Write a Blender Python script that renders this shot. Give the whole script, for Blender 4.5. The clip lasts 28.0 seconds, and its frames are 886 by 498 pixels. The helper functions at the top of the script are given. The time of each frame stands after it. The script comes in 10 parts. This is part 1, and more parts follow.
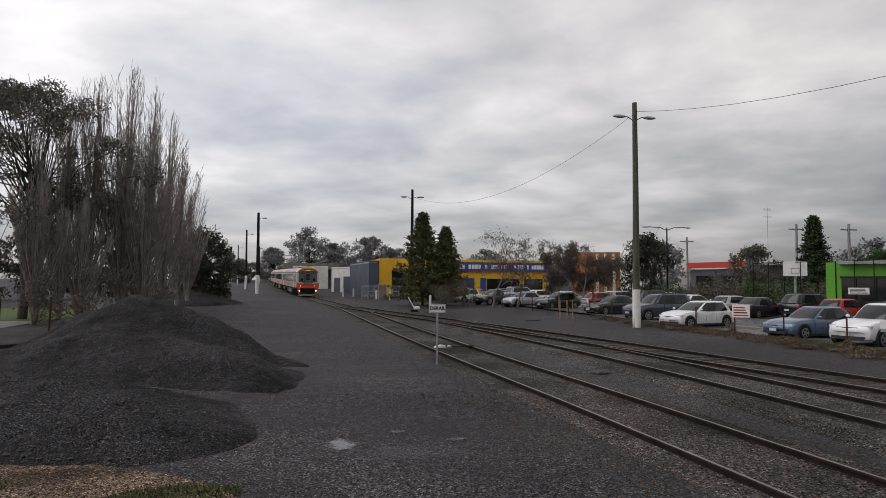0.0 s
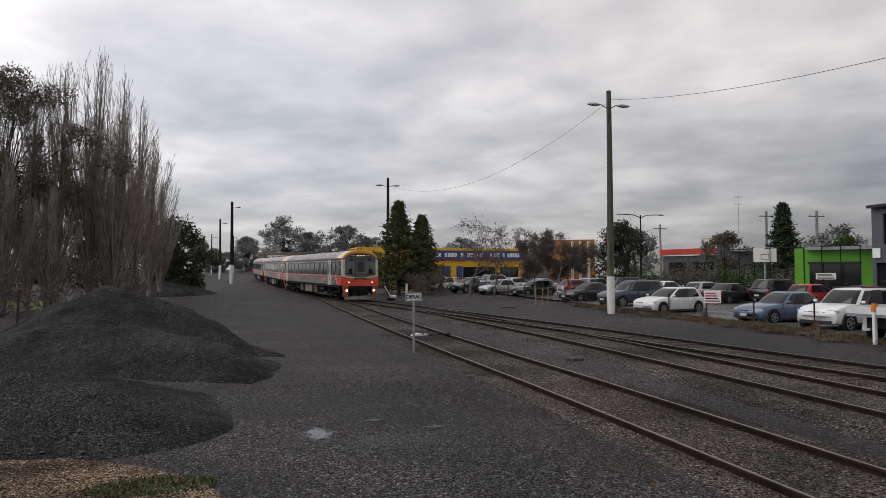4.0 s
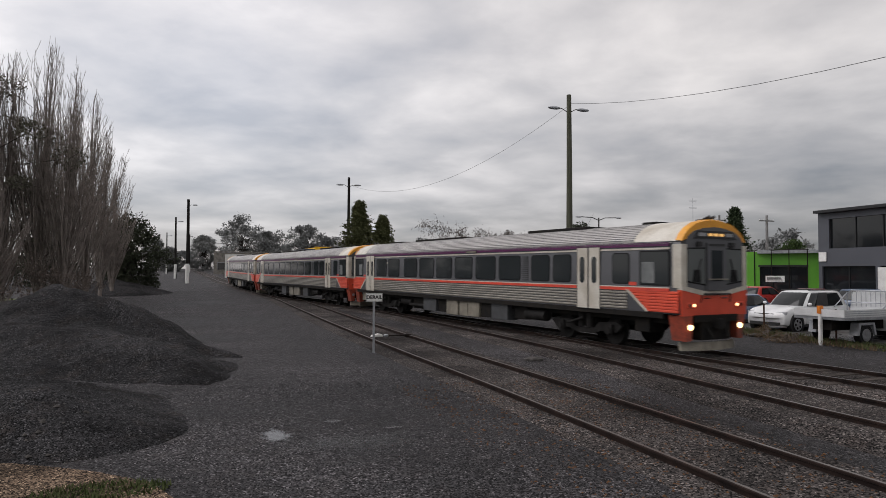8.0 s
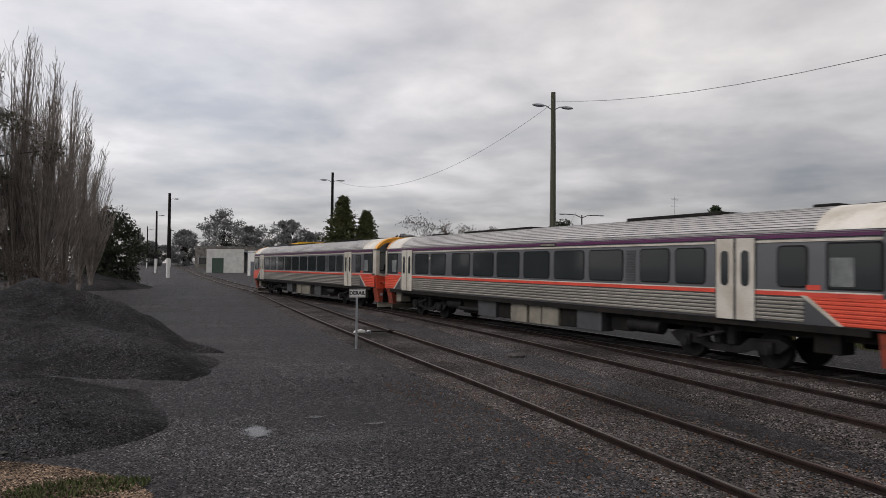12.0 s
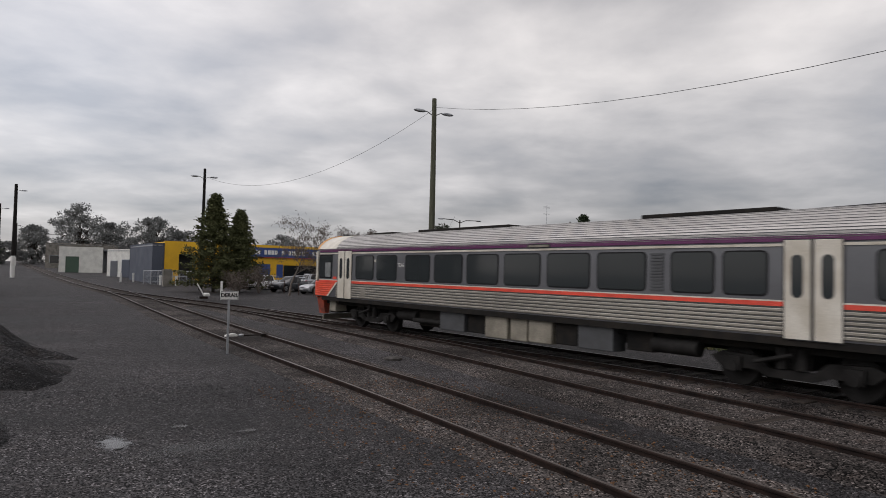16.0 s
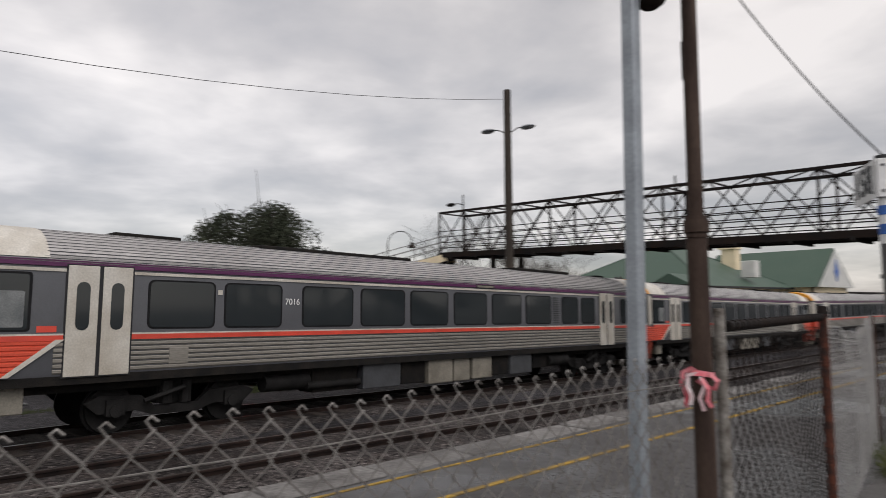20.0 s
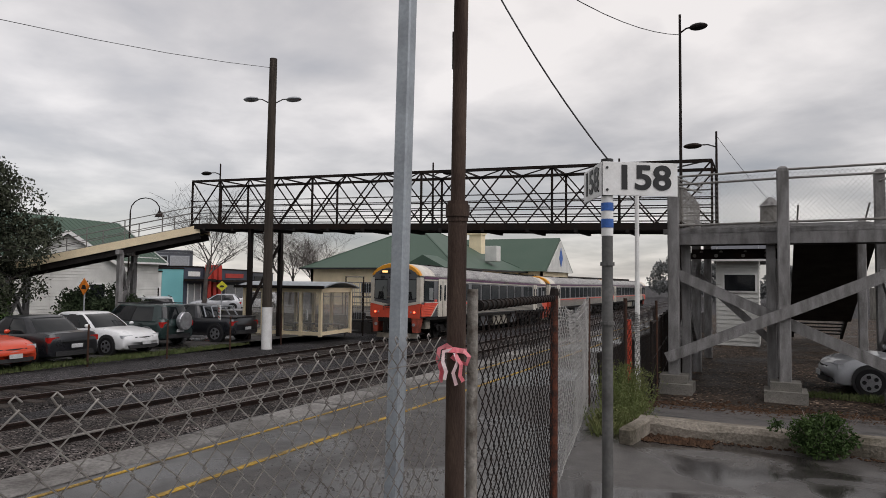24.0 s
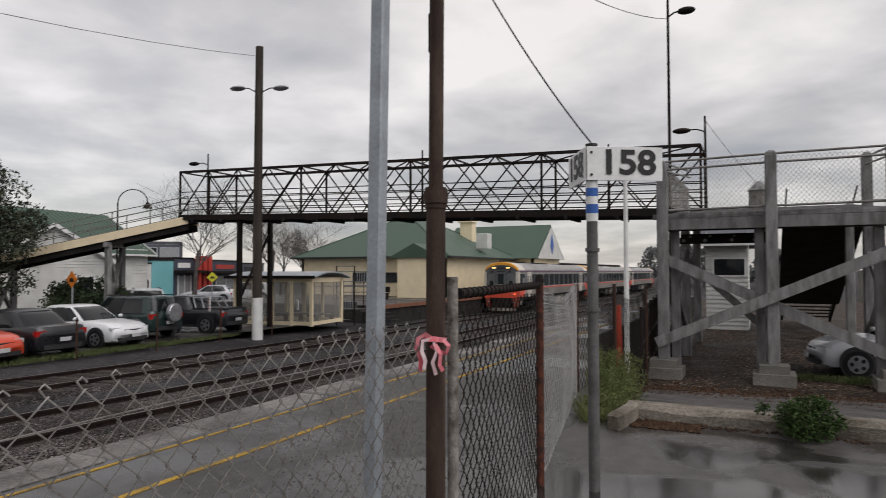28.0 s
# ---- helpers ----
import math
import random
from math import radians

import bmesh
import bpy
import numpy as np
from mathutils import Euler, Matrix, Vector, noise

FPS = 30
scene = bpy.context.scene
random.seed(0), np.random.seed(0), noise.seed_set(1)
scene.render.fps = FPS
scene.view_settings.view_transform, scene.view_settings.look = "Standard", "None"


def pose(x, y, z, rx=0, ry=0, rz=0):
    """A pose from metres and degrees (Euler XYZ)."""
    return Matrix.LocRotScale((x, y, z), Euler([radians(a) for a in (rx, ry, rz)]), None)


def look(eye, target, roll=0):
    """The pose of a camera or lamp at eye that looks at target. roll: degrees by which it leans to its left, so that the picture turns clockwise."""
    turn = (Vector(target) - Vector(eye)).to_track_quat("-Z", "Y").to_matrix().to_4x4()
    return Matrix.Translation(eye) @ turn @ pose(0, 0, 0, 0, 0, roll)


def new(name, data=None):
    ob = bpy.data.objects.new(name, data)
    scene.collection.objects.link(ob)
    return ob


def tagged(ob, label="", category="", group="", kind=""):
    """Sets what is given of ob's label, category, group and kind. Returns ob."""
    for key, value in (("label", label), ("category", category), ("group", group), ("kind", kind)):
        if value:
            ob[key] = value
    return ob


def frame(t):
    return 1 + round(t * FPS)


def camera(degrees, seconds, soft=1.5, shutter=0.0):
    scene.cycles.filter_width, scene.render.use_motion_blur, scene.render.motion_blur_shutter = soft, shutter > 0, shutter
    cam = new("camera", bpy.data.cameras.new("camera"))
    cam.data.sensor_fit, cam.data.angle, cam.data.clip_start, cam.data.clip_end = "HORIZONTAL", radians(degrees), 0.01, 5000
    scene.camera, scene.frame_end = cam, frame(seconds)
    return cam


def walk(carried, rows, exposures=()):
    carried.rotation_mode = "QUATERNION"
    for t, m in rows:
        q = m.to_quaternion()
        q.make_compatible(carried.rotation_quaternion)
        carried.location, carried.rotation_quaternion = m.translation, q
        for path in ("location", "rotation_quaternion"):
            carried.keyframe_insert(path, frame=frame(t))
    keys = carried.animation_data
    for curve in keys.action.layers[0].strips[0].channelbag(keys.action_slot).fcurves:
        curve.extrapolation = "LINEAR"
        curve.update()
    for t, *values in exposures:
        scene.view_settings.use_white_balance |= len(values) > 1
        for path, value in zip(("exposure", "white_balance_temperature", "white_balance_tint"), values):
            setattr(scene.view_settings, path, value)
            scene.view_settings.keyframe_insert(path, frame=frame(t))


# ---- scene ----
cam = camera(67.9, 28.0, soft=0.85, shutter=0.4)
# the camera draws back half a metre as it is swung round
BACK_T = (0, 16, 17, 17.5, 18, 18.2, 18.3, 18.6, 18.9, 19.2, 19.5, 28)
BACK_Y = (0.56, 0.56, 0.55, 0.52, 0.44, 0.37, 0.33, 0.262, 0.144, 0.02, 0, 0)
# it sways by a few centimetres sideways afterwards
SWAY_T = (0, 19.3, 19.7, 20, 20.5, 22, 24.5, 25, 25.5, 26, 27, 27.5, 28)
SWAY_X = (0, 0, -0.02, -0.035, 0.02, 0.02, 0.021, 0, -0.015, -0.027, -0.033, -0.034, -0.005)
SWAY_Y = (0, 0, 0.01, 0.02, 0.012, -0.013, -0.008, 0, 0, 0.002, 0.01, -0.025, -0.08)
# seconds, yaw, pitch, roll
PATH = [
    (0.0, -12.00, 3.04, -0.22), (0.5, -12.03, 2.80, 0.03), (1.0, -12.02, 2.28, 0.07), (1.5, -12.25, 2.13, -0.09),
    (2.0, -12.54, 2.26, -0.27), (2.5, -13.05, 2.34, -0.23), (3.0, -13.27, 2.27, 0.09), (3.5, -13.53, 2.18, 0.20),
    (5.5, -16.68, 1.55, -0.05), (6.0, -17.34, 1.58, -0.13), (6.5, -17.41, 1.72, -0.10), (7.0, -17.52, 1.91, -0.16),
    (7.5, -17.60, 2.10, -0.05), (8.0, -17.48, 2.08, -0.15), (8.5, -17.52, 1.95, -0.18), (9.0, -17.75, 1.82, -0.30),
    (9.5, -17.77, 1.72, -0.46), (10.0, -18.14, 1.71, -0.57), (10.5, -18.48, 1.75, -0.47), (11.0, -18.48, 1.75, -0.47),
    (11.5, -18.66, 1.68, -0.50), (13.5, -21.48, 2.46, -0.72), (14.0, -23.58, 2.43, -0.79), (14.5, -26.07, 2.05, -0.39),
    (15.0, -27.84, 1.99, -0.68), (15.5, -28.86, 2.17, -0.98), (16.0, -29.44, 2.18, -1.19), (16.5, -31.38, 1.95, -0.78),
    (17.0, -32.94, 2.24, -0.82), (17.5, -33.97, 2.76, -1.12), (18.0, -45.91, 3.86, -0.77), (18.1, -49.77, 4.01, -0.26),
    (18.3, -58.71, 4.36, 0.22), (18.5, -67.78, 4.95, -0.21), (18.7, -77.13, 5.46, -0.65), (18.9, -87.15, 6.11, -1.29),
    (19.1, -96.53, 6.61, -1.48), (19.3, -104.15, 6.67, -1.02), (19.6, -119.12, 5.58, -0.46), (20.0, -132.89, 4.87, 0.60),
    (20.5, -141.02, 4.96, -0.24), (21.0, -146.35, 5.28, -0.89), (21.5, -149.40, 4.40, -0.79), (22.0, -151.17, 4.26, -1.03),
    (22.5, -152.49, 4.13, -1.15), (24.5, -154.24, 2.79, -0.40), (25.0, -155.29, 3.02, -0.26), (25.5, -156.34, 3.13, -0.42),
    (26.0, -157.18, 2.95, -0.51), (26.5, -157.74, 2.68, -0.39), (27.0, -158.14, 2.86, -0.34), (27.5, -157.62, 2.68, 0.51),
    (28.0, -154.39, 1.91, 0.10),
]
walk(cam, [(t, pose(float(np.interp(t, SWAY_T, SWAY_X)), float(np.interp(t, BACK_T, BACK_Y) + np.interp(t, SWAY_T, SWAY_Y)), 2.46, 90 + p, r, y)) for t, y, p, r in PATH])

# ---- sky and light ----
world = bpy.data.worlds.new("overcast_sky")
scene.world = world
world.use_nodes = True


def build_sky():
    nt = world.node_tree
    nt.nodes.clear()
    N, L = nt.nodes.new, nt.links.new
    out, bg = N("ShaderNodeOutputWorld"), N("ShaderNodeBackground")
    sky = N("ShaderNodeTexSky")
    sky.sky_type, sky.sun_disc = "NISHITA", False
    sky.sun_elevation, sky.sun_rotation = radians(52), radians(-75)
    geo = N("ShaderNodeTexCoord")
    sep = N("ShaderNodeSeparateXYZ")
    L(geo.outputs["Generated"], sep.inputs[0])
    # flat cloud deck: direction divided by height
    zz = N("ShaderNodeMath"); zz.operation = "MAXIMUM"; zz.inputs[1].default_value = 0.0
    L(sep.outputs["Z"], zz.inputs[0])
    za = N("ShaderNodeMath"); za.operation = "ADD"; za.inputs[1].default_value = 0.15
    L(zz.outputs[0], za.inputs[0])
    u = N("ShaderNodeMath"); u.operation = "DIVIDE"
    v = N("ShaderNodeMath"); v.operation = "DIVIDE"
    L(sep.outputs["X"], u.inputs[0]); L(za.outputs[0], u.inputs[1])
    L(sep.outputs["Y"], v.inputs[0]); L(za.outputs[0], v.inputs[1])
    com = N("ShaderNodeCombineXYZ")
    L(u.outputs[0], com.inputs[0]); L(v.outputs[0], com.inputs[1])

    def cloud(scale, detail, rough, dist, offset):
        mp = N("ShaderNodeMapping")
        mp.inputs["Location"].default_value = offset
        mp.inputs["Rotation"].default_value = (0, 0, radians(38))
        mp.inputs["Scale"].default_value = (1.0, 1.0, 1)
        L(com.outputs[0], mp.inputs[0])
        n = N("ShaderNodeTexNoise")
        n.inputs["Scale"].default_value, n.inputs["Detail"].default_value = scale, detail
        n.inputs["Roughness"].default_value, n.inputs["Distortion"].default_value = rough, dist
        L(mp.outputs[0], n.inputs["Vector"])
        return n.outputs[0]

    big, small = cloud(0.62, 4.0, 0.5, 0.2, (3.1, 0.4, 0)), cloud(1.8, 6.0, 0.52, 0.15, (0.3, 5.2, 0))
    mix = N("ShaderNodeMix"); mix.inputs[0].default_value = 0.42
    L(big, mix.inputs[2]); L(small, mix.inputs[3])
    ramp = N("ShaderNodeValToRGB")
    e = ramp.color_ramp.elements
    e[0].position, e[0].color = 0.36, (0.398, 0.382, 0.386, 1)
    e[1].position, e[1].color = 0.63, (1.02, 0.945, 0.895, 1)
    m = ramp.color_ramp.elements.new(0.49); m.color = (0.645, 0.60, 0.575, 1)
    L(mix.outputs[0], ramp.inputs[0])
    # brighter, thinner cloud overhead and ahead of the tracks
    add = N("ShaderNodeMix"); add.data_type = "RGBA"; add.blend_type = "ADD"
    add.inputs[0].default_value = 0.035
    L(ramp.outputs[0], add.inputs[6]); L(sky.outputs[0], add.inputs[7])
    low = N("ShaderNodeMapRange"); low.interpolation_type = "SMOOTHSTEP"
    low.inputs[1].default_value, low.inputs[2].default_value = 0.0, 0.30
    L(zz.outputs[0], low.inputs[0])
    # blue-grey cloud base low down, paler overhead
    shade = N("ShaderNodeMix"); shade.data_type = "RGBA"
    shade.inputs[6].default_value, shade.inputs[7].default_value = (0.60, 0.61, 0.655, 1), (1.07, 1.07, 1.065, 1)
    # the bank lies up the yard; towards the station the sky stays pale down to the roofs
    pale = N("ShaderNodeMapRange"); pale.interpolation_type = "SMOOTHSTEP"
    pale.inputs[1].default_value, pale.inputs[2].default_value, pale.inputs[3].default_value, pale.inputs[4].default_value = 0.35, -0.5, 0.0, 0.78
    L(sep.outputs["Y"], pale.inputs[0])
    most = N("ShaderNodeMath"); most.operation = "MAXIMUM"
    L(low.outputs[0], most.inputs[0]); L(pale.outputs[0], most.inputs[1])
    L(most.outputs[0], shade.inputs[0])
    deck = N("ShaderNodeMix"); deck.data_type = "RGBA"; deck.blend_type = "MULTIPLY"; deck.inputs[0].default_value = 1
    L(add.outputs[2], deck.inputs[6]); L(shade.outputs[2], deck.inputs[7])
    # the deck is thinnest straight up the line
    yp = N("ShaderNodeMath"); yp.operation = "MAXIMUM"; yp.inputs[1].default_value = 0.0
    L(sep.outputs["Y"], yp.inputs[0])
    xy = N("ShaderNodeMath"); xy.operation = "MULTIPLY"
    xh = N("ShaderNodeMath"); xh.operation = "MULTIPLY"; xh.inputs[1].default_value = -0.35
    xp = N("ShaderNodeMath"); xp.operation = "MAXIMUM"
    L(sep.outputs["X"], xh.inputs[0]); L(xh.outputs[0], xp.inputs[1]); L(sep.outputs["X"], xp.inputs[0]); L(xp.outputs[0], xy.inputs[0]); L(yp.outputs[0], xy.inputs[1])
    thin = N("ShaderNodeMath"); thin.operation = "MULTIPLY_ADD"
    thin.inputs[1].default_value, thin.inputs[2].default_value = -0.85, 1.07
    L(xy.outputs[0], thin.inputs[0])
    fore = N("ShaderNodeMath"); fore.operation = "MULTIPLY_ADD"; fore.inputs[1].default_value = 0.20
    L(sep.outputs["Y"], fore.inputs[0]); L(thin.outputs[0], fore.inputs[2]); thin = fore
    west = N("ShaderNodeMix"); west.data_type = "RGBA"; west.blend_type = "MULTIPLY"; west.inputs[0].default_value = 1
    L(deck.outputs[2], west.inputs[6]); L(thin.outputs[0], west.inputs[7])
    L(west.outputs[2], bg.inputs[0])
    bg.inputs[1].default_value = 0.86
    L(bg.outputs[0], out.inputs[0])


build_sky()
sun_data = bpy.data.lights.new("sun", "SUN")
sun_data.energy, sun_data.angle, sun_data.color = 1.4, radians(60), (1.0, 0.955, 0.985)
sun = new("sun", sun_data)
sun.matrix_world = look((-38, 10, 50), (0, 0, 0))

# ---- helpers for meshes and materials ----


def bm_box(bm, x0, x1, y0, y1, z0, z1, m=None):
    vs = [bm.verts.new((x, y, z)) for z in (z0, z1) for y in (y0, y1) for x in (x0, x1)]
    for q in ((0, 2, 3, 1), (4, 5, 7, 6), (0, 1, 5, 4), (2, 6, 7, 3), (1, 3, 7, 5), (0, 4, 6, 2)):
        bm.faces.new([vs[i] for i in q])
    if m is not None:
        bmesh.ops.transform(bm, matrix=m, verts=vs)
    return vs


def bm_tube(bm, a, b, r0, r1=None, n=8, caps=True):
    a, b = Vector(a), Vector(b)
    r1 = r0 if r1 is None else r1
    d = (b - a).normalized()
    s = d.orthogonal().normalized()
    t = d.cross(s)
    ra, rb = [], []
    for i in range(n):
        w = 2 * math.pi * i / n
        o = s * math.cos(w) + t * math.sin(w)
        ra.append(bm.verts.new(a + o * r0)); rb.append(bm.verts.new(b + o * r1))
    for i in range(n):
        j = (i + 1) % n
        bm.faces.new((ra[i], ra[j], rb[j], rb[i]))
    if caps:
        bm.faces.new(ra[::-1]); bm.faces.new(rb)


def bm_path(bm, pts, r, n=6):
    """One bent tube through points."""
    pts = [Vector(p) for p in pts]
    rings, s = [], None
    for i, p in enumerate(pts):
        d = (pts[min(i + 1, len(pts) - 1)] - pts[max(i - 1, 0)]).normalized()
        s = d.orthogonal().normalized() if s is None else (s - d * s.dot(d)).normalized()
        t = d.cross(s)
        rings.append([p + s * (r * math.cos(2 * math.pi * k / n)) + t * (r * math.sin(2 * math.pi * k / n)) for k in range(n)])
    bm_loft(bm, rings)


def bm_beam(bm, a, b, w, h):
    """A square bar from a to b, w wide and h high."""
    a, b = Vector(a), Vector(b)
    d = b - a
    q = d.to_track_quat("Y", "Z").to_matrix().to_4x4()
    bm_box(bm, -w / 2, w / 2, 0, d.length, -h / 2, h / 2, Matrix.Translation(a) @ q)


def bm_prism(bm, prof, a, b, axis="y"):
    """Extrude a closed profile of pairs from a to b along an axis."""
    def p(u, v, c):
        return {"y": (u, c, v), "x": (c, u, v), "z": (u, v, c)}[axis]
    A = [bm.verts.new(p(u, v, a)) for u, v in prof]
    B = [bm.verts.new(p(u, v, b)) for u, v in prof]
    n = len(prof)
    for i in range(n):
        j = (i + 1) % n
        bm.faces.new((A[i], A[j], B[j], B[i]))
    bm.faces.new(A[::-1]); bm.faces.new(B)


def bm_loft(bm, rings, caps=True):
    R = [[bm.verts.new(p) for p in ring] for ring in rings]
    n = len(R[0])
    for r0, r1 in zip(R[:-1], R[1:]):
        for i in range(n):
            j = (i + 1) % n
            bm.faces.new((r0[i], r0[j], r1[j], r1[i]))
    if caps:
        bm.faces.new(R[0][::-1]); bm.faces.new(R[-1])


def bm_ball(bm, c, rx, ry, rz, n=8, k=5):
    c = Vector(c)
    rings = []
    for i in range(1, k):
        a = math.pi * i / k
        rings.append([c + Vector((rx * math.sin(a) * math.cos(2 * math.pi * j / n), ry * math.sin(a) * math.sin(2 * math.pi * j / n), -rz * math.cos(a))) for j in range(n)])
    bm_loft(bm, rings)


def bm_done(bm, smooth=False, bevel=0.0):
    bmesh.ops.recalc_face_normals(bm, faces=bm.faces[:])
    if bevel:
        bmesh.ops.bevel(bm, geom=[e for e in bm.edges if e.calc_face_angle(0) > 0.6], offset=bevel, segments=1, affect="EDGES")
    me = bpy.data.meshes.new("m")
    bm.to_mesh(me)
    bm.free()
    if smooth:
        me.polygons.foreach_set("use_smooth", [True] * len(me.polygons))
        me.set_sharp_from_angle(angle=radians(38))
    return me


def part(name, bm, material, parent=None, label="", smooth=False, bevel=0.0):
    me = bm_done(bm, smooth, bevel) if isinstance(bm, bmesh.types.BMesh) else bm
    ob = new(name, me)
    if isinstance(bm, bmesh.types.BMesh):
        me.name = name
        me.materials.append(material)
    if parent is not None:
        ob.parent = parent
    if label:
        ob["label"] = label
    return ob


def thing(name, label, category, m=None, group="", kind=""):
    ob = new(name)
    ob.empty_display_size = 0.3
    if m is not None:
        ob.matrix_world = m
    return tagged(ob, label, category, group, kind)


def solid(name, bm, material, label, category="", group="", kind="", smooth=False, bevel=0.0):
    return tagged(part(name, bm, material, None, "", smooth, bevel), label, category, group, kind)


def chain_wire(a, b, z0, z1, pitch, r, m, parent, sag=0.0, bulge=0.0, knuckle=True, name="chain_wire", seed=1):
    """Zigzag wires that hook into one another, as one woven sheet between two plan points."""
    rnd = random.Random(seed)
    a, b = Vector((*a, 0)), Vector((*b, 0))
    d = b - a; ln = d.length; d.normalize()
    nrm = Vector((d.y, -d.x, 0))
    V, F = [], []
    half = pitch / 2
    cols = int(ln / half) - 1
    hp = pitch * 1.12
    rows = int((z1 - z0) / (hp / 2))
    ph = rnd.uniform(0, 6)

    def pos(u, z, s):
        w = 0.5 - 0.5 * math.cos(math.pi * 2 * u / ln)
        zz = z - sag * w * (z - z0) / (z1 - z0) + 0.006 * math.sin(u * 9 + ph)
        off = bulge * math.sin(math.pi * min(1, max(0, u / ln))) * math.sin(math.pi * (z - z0) / (z1 - z0)) + 0.004 * math.sin(7 * u + 3 * z + ph)
        return a + d * (u + 0.004 * math.sin(z * 11 + ph)) + nrm * (off + s * r * 1.1) + Vector((0, 0, zz))
    for c in range(cols + 1):
        pts = []
        for k in range(rows + 1):
            pts.append(pos(c * half + half * ((k + c) % 2) + r * (1 if (k + c) % 2 else -1), z0 + k * hp / 2, 1 if (k + c) % 2 else -1))
        if knuckle and (rows + c) % 2 == 0:
            e = pts[-1]
            pts += [e + Vector((0, 0, 0.016)) - d * 0.010, e + Vector((0, 0, 0.024)), e + Vector((0, 0, 0.012)) + d * 0.012]
        prev = None
        for i, p in enumerate(pts):
            q = pts[min(i + 1, len(pts) - 1)] - pts[max(i - 1, 0)]
            q = q.normalized() if q.length > 0 else Vector((0, 0, 1))
            s = nrm
            t = q.cross(s).normalized()
            k0 = len(V)
            for j in range(4):
                w = math.pi / 2 * j
                V.append(p + s * (r * math.cos(w)) + t * (r * math.sin(w)))
            if prev is not None:
                for j in range(4):
                    F.append((prev + j, prev + (j + 1) % 4, k0 + (j + 1) % 4, k0 + j))
            prev = k0
    me = bpy.data.meshes.new(name); me.from_pydata(V, [], F); me.materials.append(m)
    me.polygons.foreach_set("use_smooth", [True] * len(me.polygons))
    o = part(name, me, None, parent)
    return tagged(o, "woven chain wire mesh", kind="stuff")


def mat(name, col, col2=None, rough=0.7, metal=0.0, scale=3.0, fine=60.0, bump=0.0, bump_scale=None, mixw=0.5, fine_amt=0.35, spec=0.5, emit=None, power=0.0, coat=0.0, stretch=None, vary=0.0):
    """A surface with large stains and fine grain. Colours are linear."""
    ma = bpy.data.materials.new(name)
    ma.use_nodes = True
    nt = ma.node_tree
    N, L = nt.nodes.new, nt.links.new
    b = nt.nodes["Principled BSDF"]
    b.inputs["Roughness"].default_value, b.inputs["Metallic"].default_value = rough, metal
    # dusty, rough dark surfaces have next to no sheen
    b.inputs["Specular IOR Level"].default_value = 0.15 if rough >= 0.65 and spec == 0.5 else spec
    b.inputs["Coat Weight"].default_value = coat
    col2 = col2 or tuple(c * 0.72 for c in col)
    tc = N("ShaderNodeTexCoord")
    src = tc.outputs["Object"]
    if stretch:
        mp = N("ShaderNodeMapping"); mp.inputs["Scale"].default_value = stretch
        L(src, mp.inputs[0]); src = mp.outputs[0]
    n1, n2 = N("ShaderNodeTexNoise"), N("ShaderNodeTexNoise")
    for n, s, d in ((n1, scale, 4), (n2, fine, 3)):
        n.inputs["Scale"].default_value, n.inputs["Detail"].default_value = s, d
        L(src, n.inputs["Vector"])
    r1 = N("ShaderNodeMapRange"); r1.inputs[1].default_value, r1.inputs[2].default_value = 0.35, 0.68
    L(n1.outputs[0], r1.inputs[0])
    mx = N("ShaderNodeMix"); mx.data_type = "RGBA"
    mx.inputs[6].default_value, mx.inputs[7].default_value = (*col, 1), (*col2, 1)
    k = N("ShaderNodeMath"); k.operation = "MULTIPLY"; k.inputs[1].default_value = mixw * 2 if mixw < 0.5 else 1.0
    L(r1.outputs[0], k.inputs[0]); L(k.outputs[0], mx.inputs[0])
    g = N("ShaderNodeMix"); g.data_type = "RGBA"; g.blend_type = "MULTIPLY"; g.inputs[0].default_value = fine_amt
    r2 = N("ShaderNodeMapRange"); r2.inputs[1].default_value, r2.inputs[2].default_value, r2.inputs[3].default_value, r2.inputs[4].default_value = 0.3, 0.7, 0.35, 1.5
    L(n2.outputs[0], r2.inputs[0])
    L(mx.outputs[2], g.inputs[6]); L(r2.outputs[0], g.inputs[7])
    last = g.outputs[2]
    if vary:
        oi = N("ShaderNodeObjectInfo")
        vr = N("ShaderNodeMapRange"); vr.inputs[3].default_value, vr.inputs[4].default_value = 1 - vary, 1 + vary
        L(oi.outputs["Random"], vr.inputs[0])
        vm = N("ShaderNodeMix"); vm.data_type = "RGBA"; vm.blend_type = "MULTIPLY"; vm.inputs[0].default_value = 1
        L(last, vm.inputs[6]); L(vr.outputs[0], vm.inputs[7]); last = vm.outputs[2]
    L(last, b.inputs["Base Color"])
    rr = N("ShaderNodeMapRange"); rr.inputs[3].default_value, rr.inputs[4].default_value = max(0.03, rough - 0.12), min(1, rough + 0.12)
    L(n1.outputs[0], rr.inputs[0]); L(rr.outputs[0], b.inputs["Roughness"])
    if bump:
        n3 = N("ShaderNodeTexNoise"); n3.inputs["Scale"].default_value, n3.inputs["Detail"].default_value = bump_scale or fine, 4
        L(src, n3.inputs["Vector"])
        bp = N("ShaderNodeBump"); bp.inputs["Strength"].default_value, bp.inputs["Distance"].default_value = min(1, bump), 0.03
        L(n3.outputs[0], bp.inputs["Height"]); L(bp.outputs[0], b.inputs["Normal"])
    if emit:
        b.inputs["Emission Color"].default_value, b.inputs["Emission Strength"].default_value = (*emit, 1), power
    return ma


